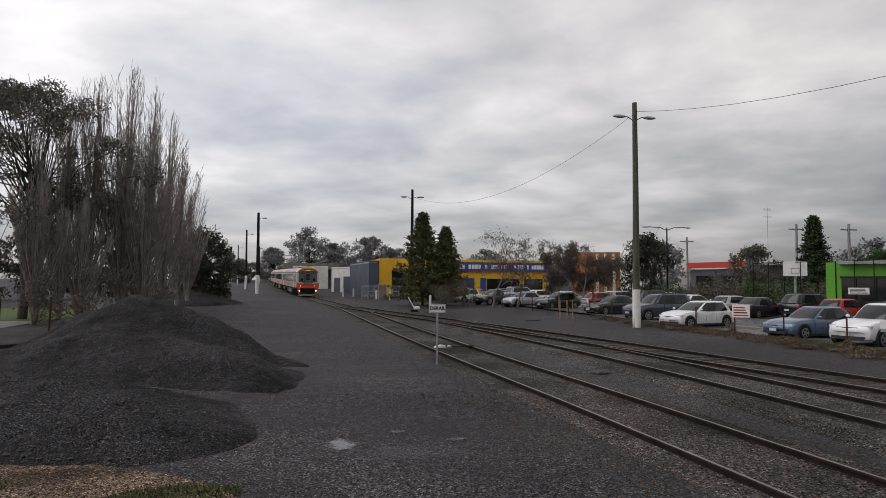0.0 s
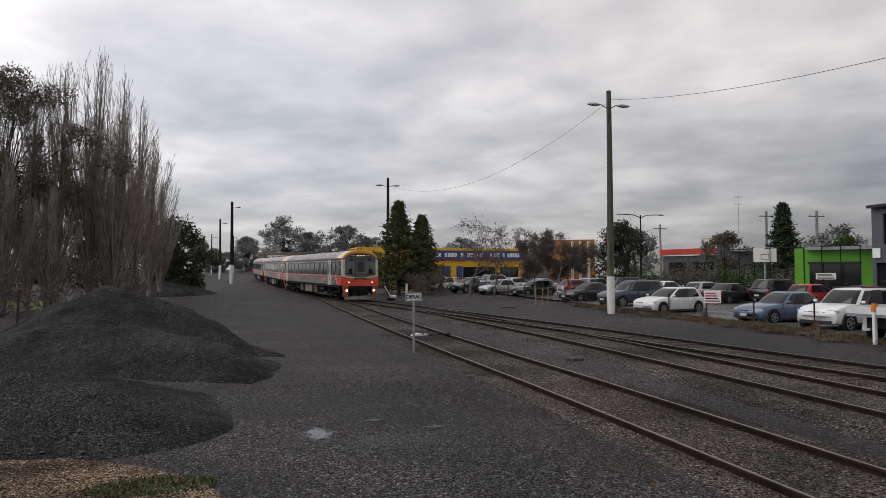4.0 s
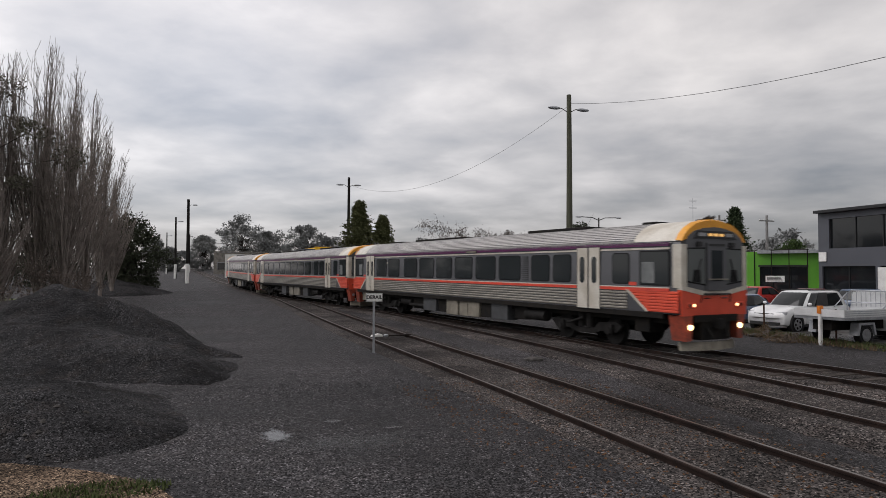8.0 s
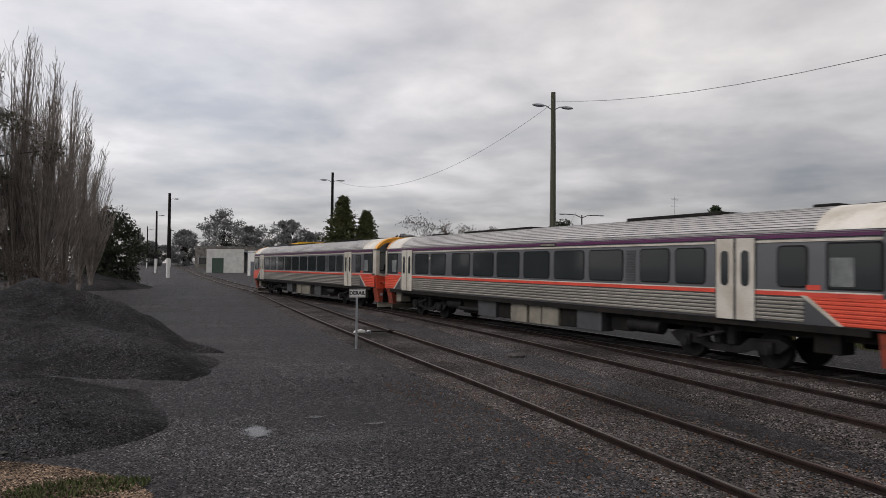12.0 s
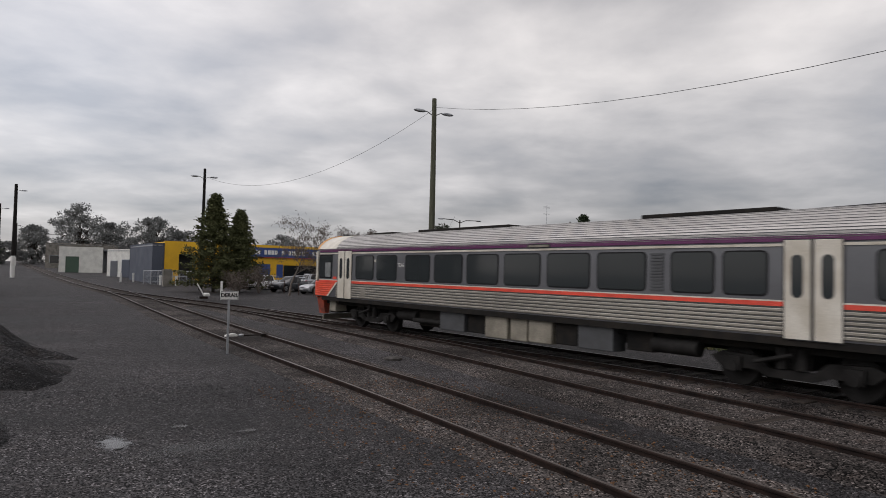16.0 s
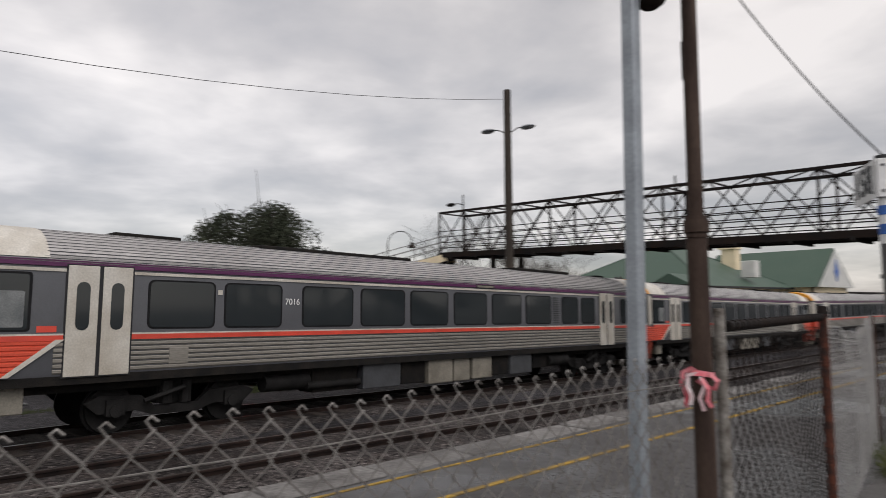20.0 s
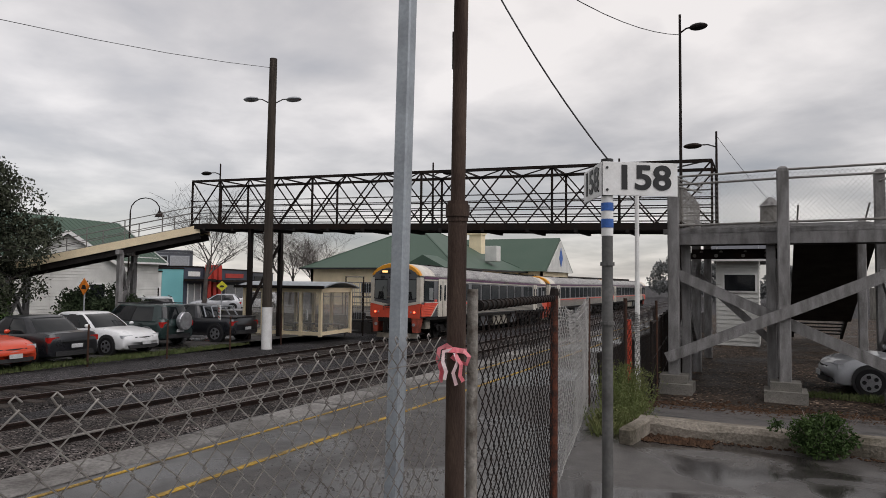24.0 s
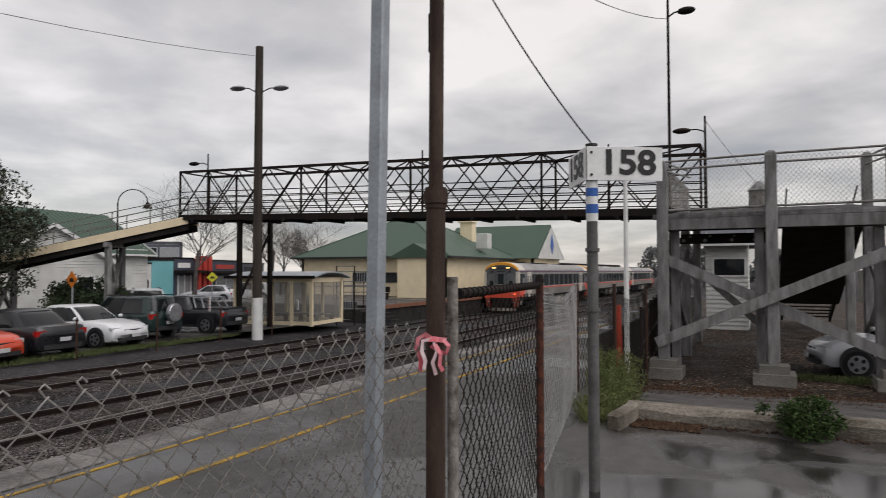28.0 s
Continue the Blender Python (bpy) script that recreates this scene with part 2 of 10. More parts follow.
def gravel_mat(name, dark, light, tint, cell, stain=0.25, rough=0.85, wet=0.0, speck=2.0):
    """Loose crushed stone: cells of many greys, broad damp stains."""
    ma = bpy.data.materials.new(name)
    ma.use_nodes = True
    nt = ma.node_tree
    N, L = nt.nodes.new, nt.links.new
    b = nt.nodes["Principled BSDF"]
    tc = N("ShaderNodeTexCoord")
    vo = N("ShaderNodeTexVoronoi"); vo.inputs["Scale"].default_value = 1 / cell
    vo2 = N("ShaderNodeTexVoronoi"); vo2.inputs["Scale"].default_value = 0.37 / cell
    big = N("ShaderNodeTexNoise"); big.inputs["Scale"].default_value, big.inputs["Detail"].default_value, big.inputs["Roughness"].default_value = stain, 6, 0.62
    mid = N("ShaderNodeTexNoise"); mid.inputs["Scale"].default_value, mid.inputs["Detail"].default_value = 2.3, 5
    for n in (vo, vo2, big, mid):
        L(tc.outputs["Object"], n.inputs["Vector"])
    bw = N("ShaderNodeRGBToBW"); L(vo.outputs["Color"], bw.inputs[0])
    bw2 = N("ShaderNodeRGBToBW"); L(vo2.outputs["Color"], bw2.inputs[0])
    av = N("ShaderNodeMath"); av.operation = "MULTIPLY_ADD"; av.inputs[1].default_value = 0.6
    half = N("ShaderNodeMath"); half.operation = "MULTIPLY"; half.inputs[1].default_value = 0.4
    L(bw2.outputs[0], half.inputs[0]); L(bw.outputs[0], av.inputs[0]); L(half.outputs[0], av.inputs[2])
    pw = N("ShaderNodeMath"); pw.operation = "POWER"; pw.inputs[1].default_value = 2.2
    L(av.outputs[0], pw.inputs[0])
    mx = N("ShaderNodeMix"); mx.data_type = "RGBA"
    mx.inputs[6].default_value, mx.inputs[7].default_value = (*dark, 1), (*light, 1)
    L(pw.outputs[0], mx.inputs[0])
    t = N("ShaderNodeMix"); t.data_type = "RGBA"; t.inputs[7].default_value = (*tint, 1)
    tr = N("ShaderNodeMapRange"); tr.inputs[1].default_value, tr.inputs[2].default_value, tr.inputs[4].default_value = 0.5, 0.72, 0.55
    L(mid.outputs[0], tr.inputs[0]); L(tr.outputs[0], t.inputs[0]); L(mx.outputs[2], t.inputs[6])
    # scattered pale stones; near-black cells also paint the shaded pits between stones
    sep = N("ShaderNodeSeparateColor"); L(vo.outputs["Color"], sep.inputs[0])
    pale = N("ShaderNodeMapRange"); pale.inputs[1].default_value, pale.inputs[2].default_value = 0.90, 0.96
    L(sep.outputs[1], pale.inputs[0])
    ps = N("ShaderNodeMix"); ps.data_type = "RGBA"; ps.inputs[7].default_value = (*[min(0.6, c * speck) for c in light], 1)
    L(pale.outputs[0], ps.inputs[0]); L(t.outputs[2], ps.inputs[6])
    blk = N("ShaderNodeMapRange"); blk.inputs[1].default_value, blk.inputs[2].default_value, blk.inputs[3].default_value, blk.inputs[4].default_value = 0.34, 0.50, 0.10, 1.0
    L(sep.outputs[2], blk.inputs[0])
    t = N("ShaderNodeMix"); t.data_type = "RGBA"; t.blend_type = "MULTIPLY"; t.inputs[0].default_value = 1
    L(ps.outputs[2], t.inputs[6]); L(blk.outputs[0], t.inputs[7])
    st = N("ShaderNodeMix"); st.data_type = "RGBA"; st.blend_type = "MULTIPLY"; st.inputs[0].default_value = 1
    sr = N("ShaderNodeMapRange"); sr.inputs[1].default_value, sr.inputs[2].default_value, sr.inputs[3].default_value, sr.inputs[4].default_value = 0.36, 0.64, 0.45, 1.60
    L(big.outputs[0], sr.inputs[0]); L(t.outputs[2], st.inputs[6]); L(sr.outputs[0], st.inputs[7])
    L(st.outputs[2], b.inputs["Base Color"])
    ro = N("ShaderNodeMapRange"); ro.inputs[1].default_value, ro.inputs[2].default_value, ro.inputs[3].default_value, ro.inputs[4].default_value = 0.35, 0.6, rough - wet, rough
    L(big.outputs[0], ro.inputs[0]); L(ro.outputs[0], b.inputs["Roughness"])
    b.inputs["Specular IOR Level"].default_value = 0.08
    bp = N("ShaderNodeBump"); bp.inputs["Strength"].default_value, bp.inputs["Distance"].default_value = 0.9, cell * 0.6
    L(vo.outputs["Distance"], bp.inputs["Height"]); bp.invert = True
    L(bp.outputs[0], b.inputs["Normal"])
    return ma


def damp_mat(name, dry, wet, r_dry, r_wet, scale=0.8, crack=0.4, lo=0.47):
    """Old paving: pale dry crust, cracks, and dark glossy damp patches with soft edges."""
    ma = bpy.data.materials.new(name)
    ma.use_nodes = True
    nt = ma.node_tree
    N, L = nt.nodes.new, nt.links.new
    b = nt.nodes["Principled BSDF"]
    tc = N("ShaderNodeTexCoord")

    def noise_out(sc, detail, dist=0.0):
        n = N("ShaderNodeTexNoise")
        n.inputs["Scale"].default_value, n.inputs["Detail"].default_value, n.inputs["Distortion"].default_value = sc, detail, dist
        L(tc.outputs["Object"], n.inputs["Vector"])
        return n.outputs[0]

    def ranged(src, a, b_, c, d):
        m = N("ShaderNodeMapRange"); m.interpolation_type = "SMOOTHSTEP"
        for k, v in enumerate((a, b_, c, d)):
            m.inputs[k + 1].default_value = v
        L(src, m.inputs[0])
        return m.outputs[0]
    damp = ranged(noise_out(scale, 6, 0.6), lo - 0.06, lo + 0.16, 0, 1)
    grain, mott = noise_out(90, 4), noise_out(7, 5)
    mx = N("ShaderNodeMix"); mx.data_type = "RGBA"
    mx.inputs[6].default_value, mx.inputs[7].default_value = (*dry, 1), (*wet, 1)
    L(damp, mx.inputs[0])
    last = mx.outputs[2]
    for src, lo, hi in ((ranged(grain, 0.3, 0.7, 0.55, 1.4), 0, 0), (ranged(mott, 0.3, 0.7, 0.7, 1.25), 0, 0)):
        g = N("ShaderNodeMix"); g.data_type = "RGBA"; g.blend_type = "MULTIPLY"; g.inputs[0].default_value = 0.8
        L(last, g.inputs[6]); L(src, g.inputs[7]); last = g.outputs[2]
    vo = N("ShaderNodeTexVoronoi"); vo.feature = "DISTANCE_TO_EDGE"; vo.inputs["Scale"].default_value = 0.7
    wv = N("ShaderNodeMix"); wv.data_type = "VECTOR"; wv.inputs[0].default_value = 0.12
    nz = N("ShaderNodeTexNoise"); nz.inputs["Scale"].default_value = 2.2
    L(tc.outputs["Object"], nz.inputs["Vector"]); L(tc.outputs["Object"], wv.inputs[4]); L(nz.outputs["Color"], wv.inputs[5])
    L(wv.outputs[1], vo.inputs["Vector"])
    g = N("ShaderNodeMix"); g.data_type = "RGBA"; g.blend_type = "MULTIPLY"; g.inputs[0].default_value = crack
    L(last, g.inputs[6]); L(ranged(vo.outputs["Distance"], 0.0, 0.018, 0.35, 1.0), g.inputs[7])
    L(g.outputs[2], b.inputs["Base Color"])
    L(ranged(damp, 0, 1, r_dry, r_wet), b.inputs["Roughness"])
    bp = N("ShaderNodeBump"); bp.inputs["Distance"].default_value = 0.004
    L(ranged(damp, 0, 1, 0.7, 0.05), bp.inputs["Strength"]); L(grain, bp.inputs["Height"]); L(bp.outputs[0], b.inputs["Normal"])
    return ma


def glass_mat(name, col, rough=0.06, alpha=1.0, spec=0.6):
    """Dark tinted pane seen from outside."""
    ma = bpy.data.materials.new(name)
    ma.use_nodes = True
    b = ma.node_tree.nodes["Principled BSDF"]
    b.inputs["Base Color"].default_value = (*col, 1)
    b.inputs["Roughness"].default_value = rough
    b.inputs["Specular IOR Level"].default_value = spec
    b.inputs["Alpha"].default_value = alpha
    return ma


M = {}
M["ground"] = gravel_mat("yard_gravel", (0.020, 0.0195, 0.0205), (0.150, 0.142, 0.146), (0.062, 0.056, 0.055), 0.023, 0.16, 0.8, 0.25, 1.25)
M["heap"] = gravel_mat("dark_crushed_stone", (0.0105, 0.0105, 0.0112), (0.074, 0.072, 0.075), (0.036, 0.029, 0.025), 0.020, 0.5, 0.85, 0.0, 1.3)
M["ballast"] = gravel_mat("ballast_stone", (0.030, 0.027, 0.026), (0.178, 0.158, 0.148), (0.095, 0.074, 0.064), 0.026, 0.3, 0.85, 0.0, 1.3)
M["dirt"] = gravel_mat("brown_dirt", (0.10, 0.070, 0.049), (0.235, 0.175, 0.122), (0.15, 0.105, 0.072), 0.02, 0.8, 0.92)
M["asphalt"] = damp_mat("worn_damp_asphalt", (0.050, 0.046, 0.043), (0.026, 0.0245, 0.023), 0.65, 0.25, 0.55)
M["wetpath"] = damp_mat("damp_brown_path", (0.050, 0.043, 0.038), (0.022, 0.019, 0.017), 0.6, 0.3, 0.9, 0.0)
M["wet"] = damp_mat("damp_concrete", (0.066, 0.061, 0.056), (0.024, 0.022, 0.021), 0.55, 0.09, 0.8, 0.0, 0.43)
M["grass"] = mat("lawn_grass", (0.055, 0.085, 0.02), (0.09, 0.10, 0.035), 0.9, scale=1.2, fine=40, bump=0.6, fine_amt=0.7)
M["rail_side"] = mat("rusty_rail", (0.034, 0.022, 0.018), (0.016, 0.012, 0.011), 0.7, metal=0.3, scale=3, fine=60, bump=0.2)
M["rail_top"] = mat("worn_rail_head", (0.20, 0.195, 0.195), (0.11, 0.10, 0.095), 0.32, metal=1.0, scale=1.5, fine=40, fine_amt=0.2)
M["sleeper"] = mat("old_timber_sleeper", (0.055, 0.045, 0.038), (0.028, 0.024, 0.022), 0.75, scale=4, fine=50, bump=0.5, stretch=(0.3, 3, 3), vary=0.35)
M["pole"] = mat("weathered_timber_pole", (0.12, 0.125, 0.09), (0.07, 0.07, 0.052), 0.9, scale=1.2, fine=30, bump=0.6, stretch=(6, 6, 0.5))
M["darkpole"] = mat("dark_timber_pole", (0.022, 0.02, 0.018), (0.012, 0.011, 0.011), 0.9, scale=1.2, fine=30, bump=0.5, stretch=(6, 6, 0.5))
M["brownpole"] = mat("brown_weathered_pole", (0.075, 0.062, 0.05), (0.04, 0.034, 0.029), 0.9, scale=1.2, fine=30, bump=0.6, stretch=(6, 6, 0.5))
M["white"] = mat("white_paint", (0.74, 0.74, 0.72), (0.55, 0.54, 0.5), 0.5, scale=3, fine=40, fine_amt=0.15, mixw=0.3)
M["galv"] = mat("galvanised_steel", (0.42, 0.44, 0.46), (0.30, 0.31, 0.33), 0.45, metal=0.6, scale=4, fine=60, fine_amt=0.25)
M["wire"] = mat("dark_cable", (0.03, 0.03, 0.032), rough=0.6, scale=5)
M["steel_dark"] = mat("rusty_dark_steel", (0.013, 0.0115, 0.011), (0.026, 0.017, 0.013), 0.7, metal=0.2, scale=2, fine=40, bump=0.15)
M["rustpipe"] = mat("rusty_pipe", (0.045, 0.028, 0.022), (0.075, 0.035, 0.022), 0.75, metal=0.2, scale=5, fine=60, bump=0.3)
M["timber"] = mat("grey_weathered_timber", (0.265, 0.26, 0.255), (0.135, 0.13, 0.125), 0.85, scale=1.6, fine=40, bump=0.5, stretch=(4, 4, 1), vary=0.2)
# near-black timber; under decks its colour also stands in for shade
M["timber_dark"] = mat("dark_and_shaded_timber", (0.03, 0.027, 0.025), (0.018, 0.016, 0.015), 0.85, scale=2, fine=40, bump=0.4)
M["concrete"] = mat("aged_concrete", (0.24, 0.225, 0.20), (0.13, 0.125, 0.11), 0.85, scale=1.3, fine=45, bump=0.4, fine_amt=0.45)
M["cream"] = mat("cream_paint", (0.86, 0.73, 0.49), (0.76, 0.64, 0.43), 0.6, scale=1.5, fine=40, fine_amt=0.2)
M["board"] = mat("white_weatherboard_paint", (0.62, 0.62, 0.58), (0.5, 0.5, 0.47), 0.6, scale=1.2, fine=40, fine_amt=0.2)
M["green_roof"] = mat("green_corrugated_roof", (0.042, 0.080, 0.054), (0.056, 0.094, 0.066), 0.55, scale=0.6, fine=20, fine_amt=0.25)
M["yellow"] = mat("yellow_wall_paint", (0.80, 0.46, 0.01), (0.66, 0.37, 0.01), 0.55, scale=0.5, fine=20, fine_amt=0.12)
M["blue_sign"] = mat("blue_sign_panel", (0.028, 0.065, 0.24), (0.02, 0.05, 0.19), 0.4, scale=0.5, fine=10, fine_amt=0.1)
M["grey_clad"] = mat("dark_grey_cladding", (0.078, 0.083, 0.097), (0.064, 0.068, 0.08), 0.5, scale=0.4, fine=20, fine_amt=0.12)
M["navy"] = mat("navy_wall", (0.05, 0.06, 0.085), (0.04, 0.048, 0.07), 0.6, scale=0.5, fine=20, fine_amt=0.15)
M["black"] = mat("black_trim", (0.012, 0.012, 0.013), rough=0.5, scale=3, fine_amt=0.2)
M["lime"] = mat("lime_green_wall", (0.125, 0.39, 0.025), (0.10, 0.33, 0.025), 0.5, scale=0.6, fine=20, fine_amt=0.1)
M["red_wall"] = mat("red_fascia", (0.45, 0.035, 0.022), (0.36, 0.03, 0.02), 0.5, scale=0.6, fine=20, fine_amt=0.1)
M["teal"] = mat("teal_wall_paint", (0.16, 0.42, 0.44), (0.13, 0.36, 0.38), 0.6, scale=0.5, fine=20, fine_amt=0.15)
M["glass"] = glass_mat("dark_window_glass", (0.012, 0.014, 0.016))
M["signwhite"] = mat("sign_white", (0.80, 0.80, 0.78), (0.70, 0.70, 0.67), 0.4, scale=6, fine=60, fine_amt=0.1)
M["signblack"] = mat("sign_black", (0.012, 0.012, 0.012), rough=0.5, scale=6, fine_amt=0.1)
M["lamp_glass"] = mat("grey_lamp_lens", (0.35, 0.36, 0.37), rough=0.25, scale=6, fine_amt=0.1)
M["yline"] = mat("worn_yellow_line_paint", (0.42, 0.26, 0.035), (0.13, 0.10, 0.055), 0.7, scale=3, fine=40, fine_amt=0.7)
# ---- terrain ----


def gz(x, y):
    """Height of the ground: level by the camera, rising gently up the line, a little lower behind."""
    z = float(np.interp(y, (-110, -48, -36, -16, -8, 10, 37, 65, 96, 160, 300, 600), (-0.9, -0.76, -0.57, -0.2, -0.05, 0.0, 0.22, 0.38, 0.80, 1.75, 3.6, 5.6)))
    if x > 17:
        z += 0.05 * min(1, (x - 17) / 4)
    return z - 0.12


CY = (-300, -110, -60, -48, -36, -28, -20, -10, 10, 20, 25, 40, 65, 100, 160, 300, 600)
CX = (18.7, 18.6, 18.3, 17.97, 17.42, 16.6, 15.7, 14.95, 13.9, 12.55, 11.65, 8.45, 3.55, -0.5, -5.7, -17, -38)
BY = (-300, -60, -30, -10, 0, 10, 20, 26, 33, 40)
BX = (14.5, 14.1, 12.1, 10.7, 10.7, 10.65, 10.45, 10.0, 9.3, 8.45)
AY = (-9, 0, 7, 12, 20, 30.5, 43, 55, 66)
AX = (6.62, 6.6, 6.5, 6.3, 5.75, 5.1, 4.55, 4.1, 3.5)


def cubic(k, v, x):
    k, v = np.array(k, float), np.array(v, float)
    m = np.gradient(v, k)
    i = int(np.clip(np.searchsorted(k, x) - 1, 0, len(k) - 2))
    h = k[i + 1] - k[i]
    u = min(1.0, max(0.0, (x - k[i]) / h))
    return float((2 * u**3 - 3 * u**2 + 1) * v[i] + (u**3 - 2 * u**2 + u) * h * m[i] + (-2 * u**3 + 3 * u**2) * v[i + 1] + (u**3 - u**2) * h * m[i + 1])


def rail_z(y):
    return gz(0, y) + 0.12


def make_ground():
    xs = np.unique(np.concatenate([np.arange(-60, 80, 2.0), np.arange(-900, 900, 60.0), [-2500, -1500, 1500, 2500]]))
    ys = np.unique(np.concatenate([np.arange(-80, 180, 2.0), np.arange(-900, 900, 50.0), [-2500, -1500, 1500, 2500, 4000]]))
    V = [(x, y, gz(x, y) + 0.03 * noise.noise((x * 0.13, y * 0.13, 0))) for y in ys for x in xs]
    n = len(xs)
    F = [(j * n + i, j * n + i + 1, j * n + n + i + 1, j * n + n + i) for j in range(len(ys) - 1) for i in range(n - 1)]
    me = bpy.data.meshes.new("ground")
    me.from_pydata(V, [], F)
    me.materials.append(M["ground"])
    me.polygons.foreach_set("use_smooth", [True] * len(me.polygons))
    return tagged(new("ground", me), "dark grey crushed stone yard with damp patches", "ground", kind="structure")


make_ground()


def main_lift(y):
    """The running line stands a little proud of the yard."""
    return float(np.interp(y, (-30, -12, -5, 8, 17, 40, 60), (0, 0.03, 0.1, 0.16, 0.08, 0.05, 0)))


def path_frames(KY, KX, y0, y1, step, lift=0.0):
    out, y = [], y0
    while y < y1 + 1e-6:
        x = cubic(KY, KX, y)
        d = Vector((cubic(KY, KX, y + 0.5) - cubic(KY, KX, y - 0.5), 1.0, 0)).normalized()
        out.append((Vector((x, y, rail_z(y) + lift * main_lift(y))), d))
        y += step
    return out


def sweep(frames, off, prof):
    """A profile of (side, up) pairs carried along frames at a side offset."""
    bm = bmesh.new()
    rings = []
    for p, d in frames:
        s = Vector((d.y, -d.x, 0))
        rings.append([p + s * (off + u) + Vector((0, 0, v)) for u, v in prof])
    bm_loft(bm, rings)
    return bm


RAIL = ((-0.07, -0.15), (0.07, -0.15), (0.07, -0.135), (0.012, -0.12), (0.012, -0.045), (0.035, -0.035), (0.035, -0.008), (0.026, 0), (-0.026, 0), (-0.035, -0.008), (-0.035, -0.035), (-0.012, -0.045), (-0.012, -0.12), (-0.07, -0.135))
SLEEPER_ME = {}


def track(label, KY, KX, y0, y1, near0, near1, spacing=0.69, shine=True, sunk=0.0, lift=0.0):
    root = thing("railway_track", label, "track", kind="structure")
    fr = path_frames(KY, KX, y0, y1, 2.5, lift)
    for off in (-0.835, 0.835):
        r = part("rail", sweep(fr, off, RAIL), M["rail_side"], root)
        head = [(u, v) for u, v in ((-0.024, -0.004), (0.024, -0.004), (0.024, 0.003), (-0.024, 0.003))]
        part("rail_head", sweep(fr, off, head), M["rail_top"] if shine else M["rail_dull"], r)
    bed = ((-2.3, -0.34), (-1.45, -0.105), (1.45, -0.105), (2.3, -0.34))
    part("ballast_bed", sweep(fr, 0, bed), M["ballast"], root)
    if "sl" not in SLEEPER_ME:
        bm = bmesh.new(); bm_box(bm, -1.35, 1.35, -0.12, 0.12, -0.2, -0.085)
        SLEEPER_ME["sl"] = bm_done(bm, bevel=0.012); SLEEPER_ME["sl"].name = "sleeper"; SLEEPER_ME["sl"].materials.append(M["sleeper"])
    rnd = random.Random(len(label))
    for p, d in path_frames(KY, KX, near0, near1, spacing, lift):
        o = new("sleeper", SLEEPER_ME["sl"])
        o.parent = root
        o.matrix_local = Matrix.Translation(p + Vector((0, rnd.uniform(-0.05, 0.05), -sunk + rnd.uniform(-0.012, 0.006)))) @ Matrix.Rotation(math.atan2(-d.x, d.y) + rnd.uniform(-0.02, 0.02), 4, "Z")
    return root


M["rail_dull"] = mat("brown_rail_head", (0.15, 0.13, 0.118), (0.08, 0.064, 0.055), 0.32, metal=0.7, scale=1.5, fine=40, fine_amt=0.3)
track("main railway line on dark sleepers in wet ballast", CY, CX, -290, 560, -30, 70, 0.69, True, 0.0, 1.0)
track("loop line of rusty rails beside the main line", BY, BX, -280, 40, -30, 40, 0.69, False, 0.026, 0.7)
track("siding rails sunk in yard gravel", AY, AX, -8.5, 66, -8, 64, 0.72, False, 0.03)
# ---- the train ----
M["flute"] = mat("fluted_stainless_steel", (0.335, 0.312, 0.27), (0.245, 0.228, 0.195), 0.45, metal=0.45, scale=0.9, fine=30, fine_amt=0.3, stretch=(1, 0.25, 2))
M["roof_steel"] = mat("dull_roof_steel", (0.41, 0.395, 0.38), (0.29, 0.278, 0.265), 0.45, metal=0.25, scale=1.1, fine=25, fine_amt=0.35, stretch=(1, 0.3, 1))
M["t_grey"] = mat("grey_train_paint", (0.098, 0.10, 0.107), (0.078, 0.08, 0.086), 0.35, scale=1.2, fine=40, fine_amt=0.12)
M["t_white"] = mat("off_white_train_paint", (0.60, 0.57, 0.50), (0.42, 0.38, 0.31), 0.4, scale=1.6, fine=30, fine_amt=0.2)
M["t_orange"] = mat("orange_red_train_paint", (0.66, 0.085, 0.042), (0.55, 0.066, 0.034), 0.38, scale=1.5, fine=30, fine_amt=0.15)
M["t_skirt"] = mat("grimy_orange_skirt_paint", (0.42, 0.07, 0.035), (0.12, 0.04, 0.028), 0.55, scale=2.5, fine=30, fine_amt=0.35)
M["t_yellow"] = mat("amber_train_paint", (0.74, 0.33, 0.02), (0.60, 0.26, 0.02), 0.4, scale=1.5, fine=30, fine_amt=0.15)
M["t_purple"] = mat("purple_stripe_paint", (0.105, 0.020, 0.085), rough=0.4, scale=2, fine_amt=0.1)
M["t_red"] = mat("red_stripe_paint", (0.70, 0.075, 0.045), rough=0.4, scale=2, fine_amt=0.1)
M["t_glass"] = glass_mat("train_window_glass", (0.024, 0.029, 0.031), 0.08)
M["t_cabglass"] = glass_mat("cab_window_glass", (0.13, 0.14, 0.138), 0.05)
M["under"] = mat("sooty_underframe", (0.010, 0.0098, 0.0095), (0.022, 0.019, 0.016), 0.85, scale=3, fine=40, bump=0.2)
M["bogie"] = mat("dusty_bogie_steel", (0.020, 0.019, 0.018), (0.010, 0.0095, 0.009), 0.75, scale=3, fine=40, bump=0.2)
M["box_grey"] = mat("grey_box_and_groove", (0.065, 0.068, 0.072), (0.04, 0.041, 0.043), 0.55, scale=2, fine=30, fine_amt=0.2)
M["box_cream"] = mat("grimy_cream_box", (0.25, 0.23, 0.185), (0.13, 0.115, 0.09), 0.6, scale=2, fine=30, fine_amt=0.3)
M["rubber"] = mat("black_rubber", (0.015, 0.015, 0.016), rough=0.8, scale=6, fine_amt=0.2)
M["head_on"] = mat("lit_headlamp", (0.9, 0.85, 0.7), rough=0.2, emit=(1.0, 0.72, 0.34), power=4.0)
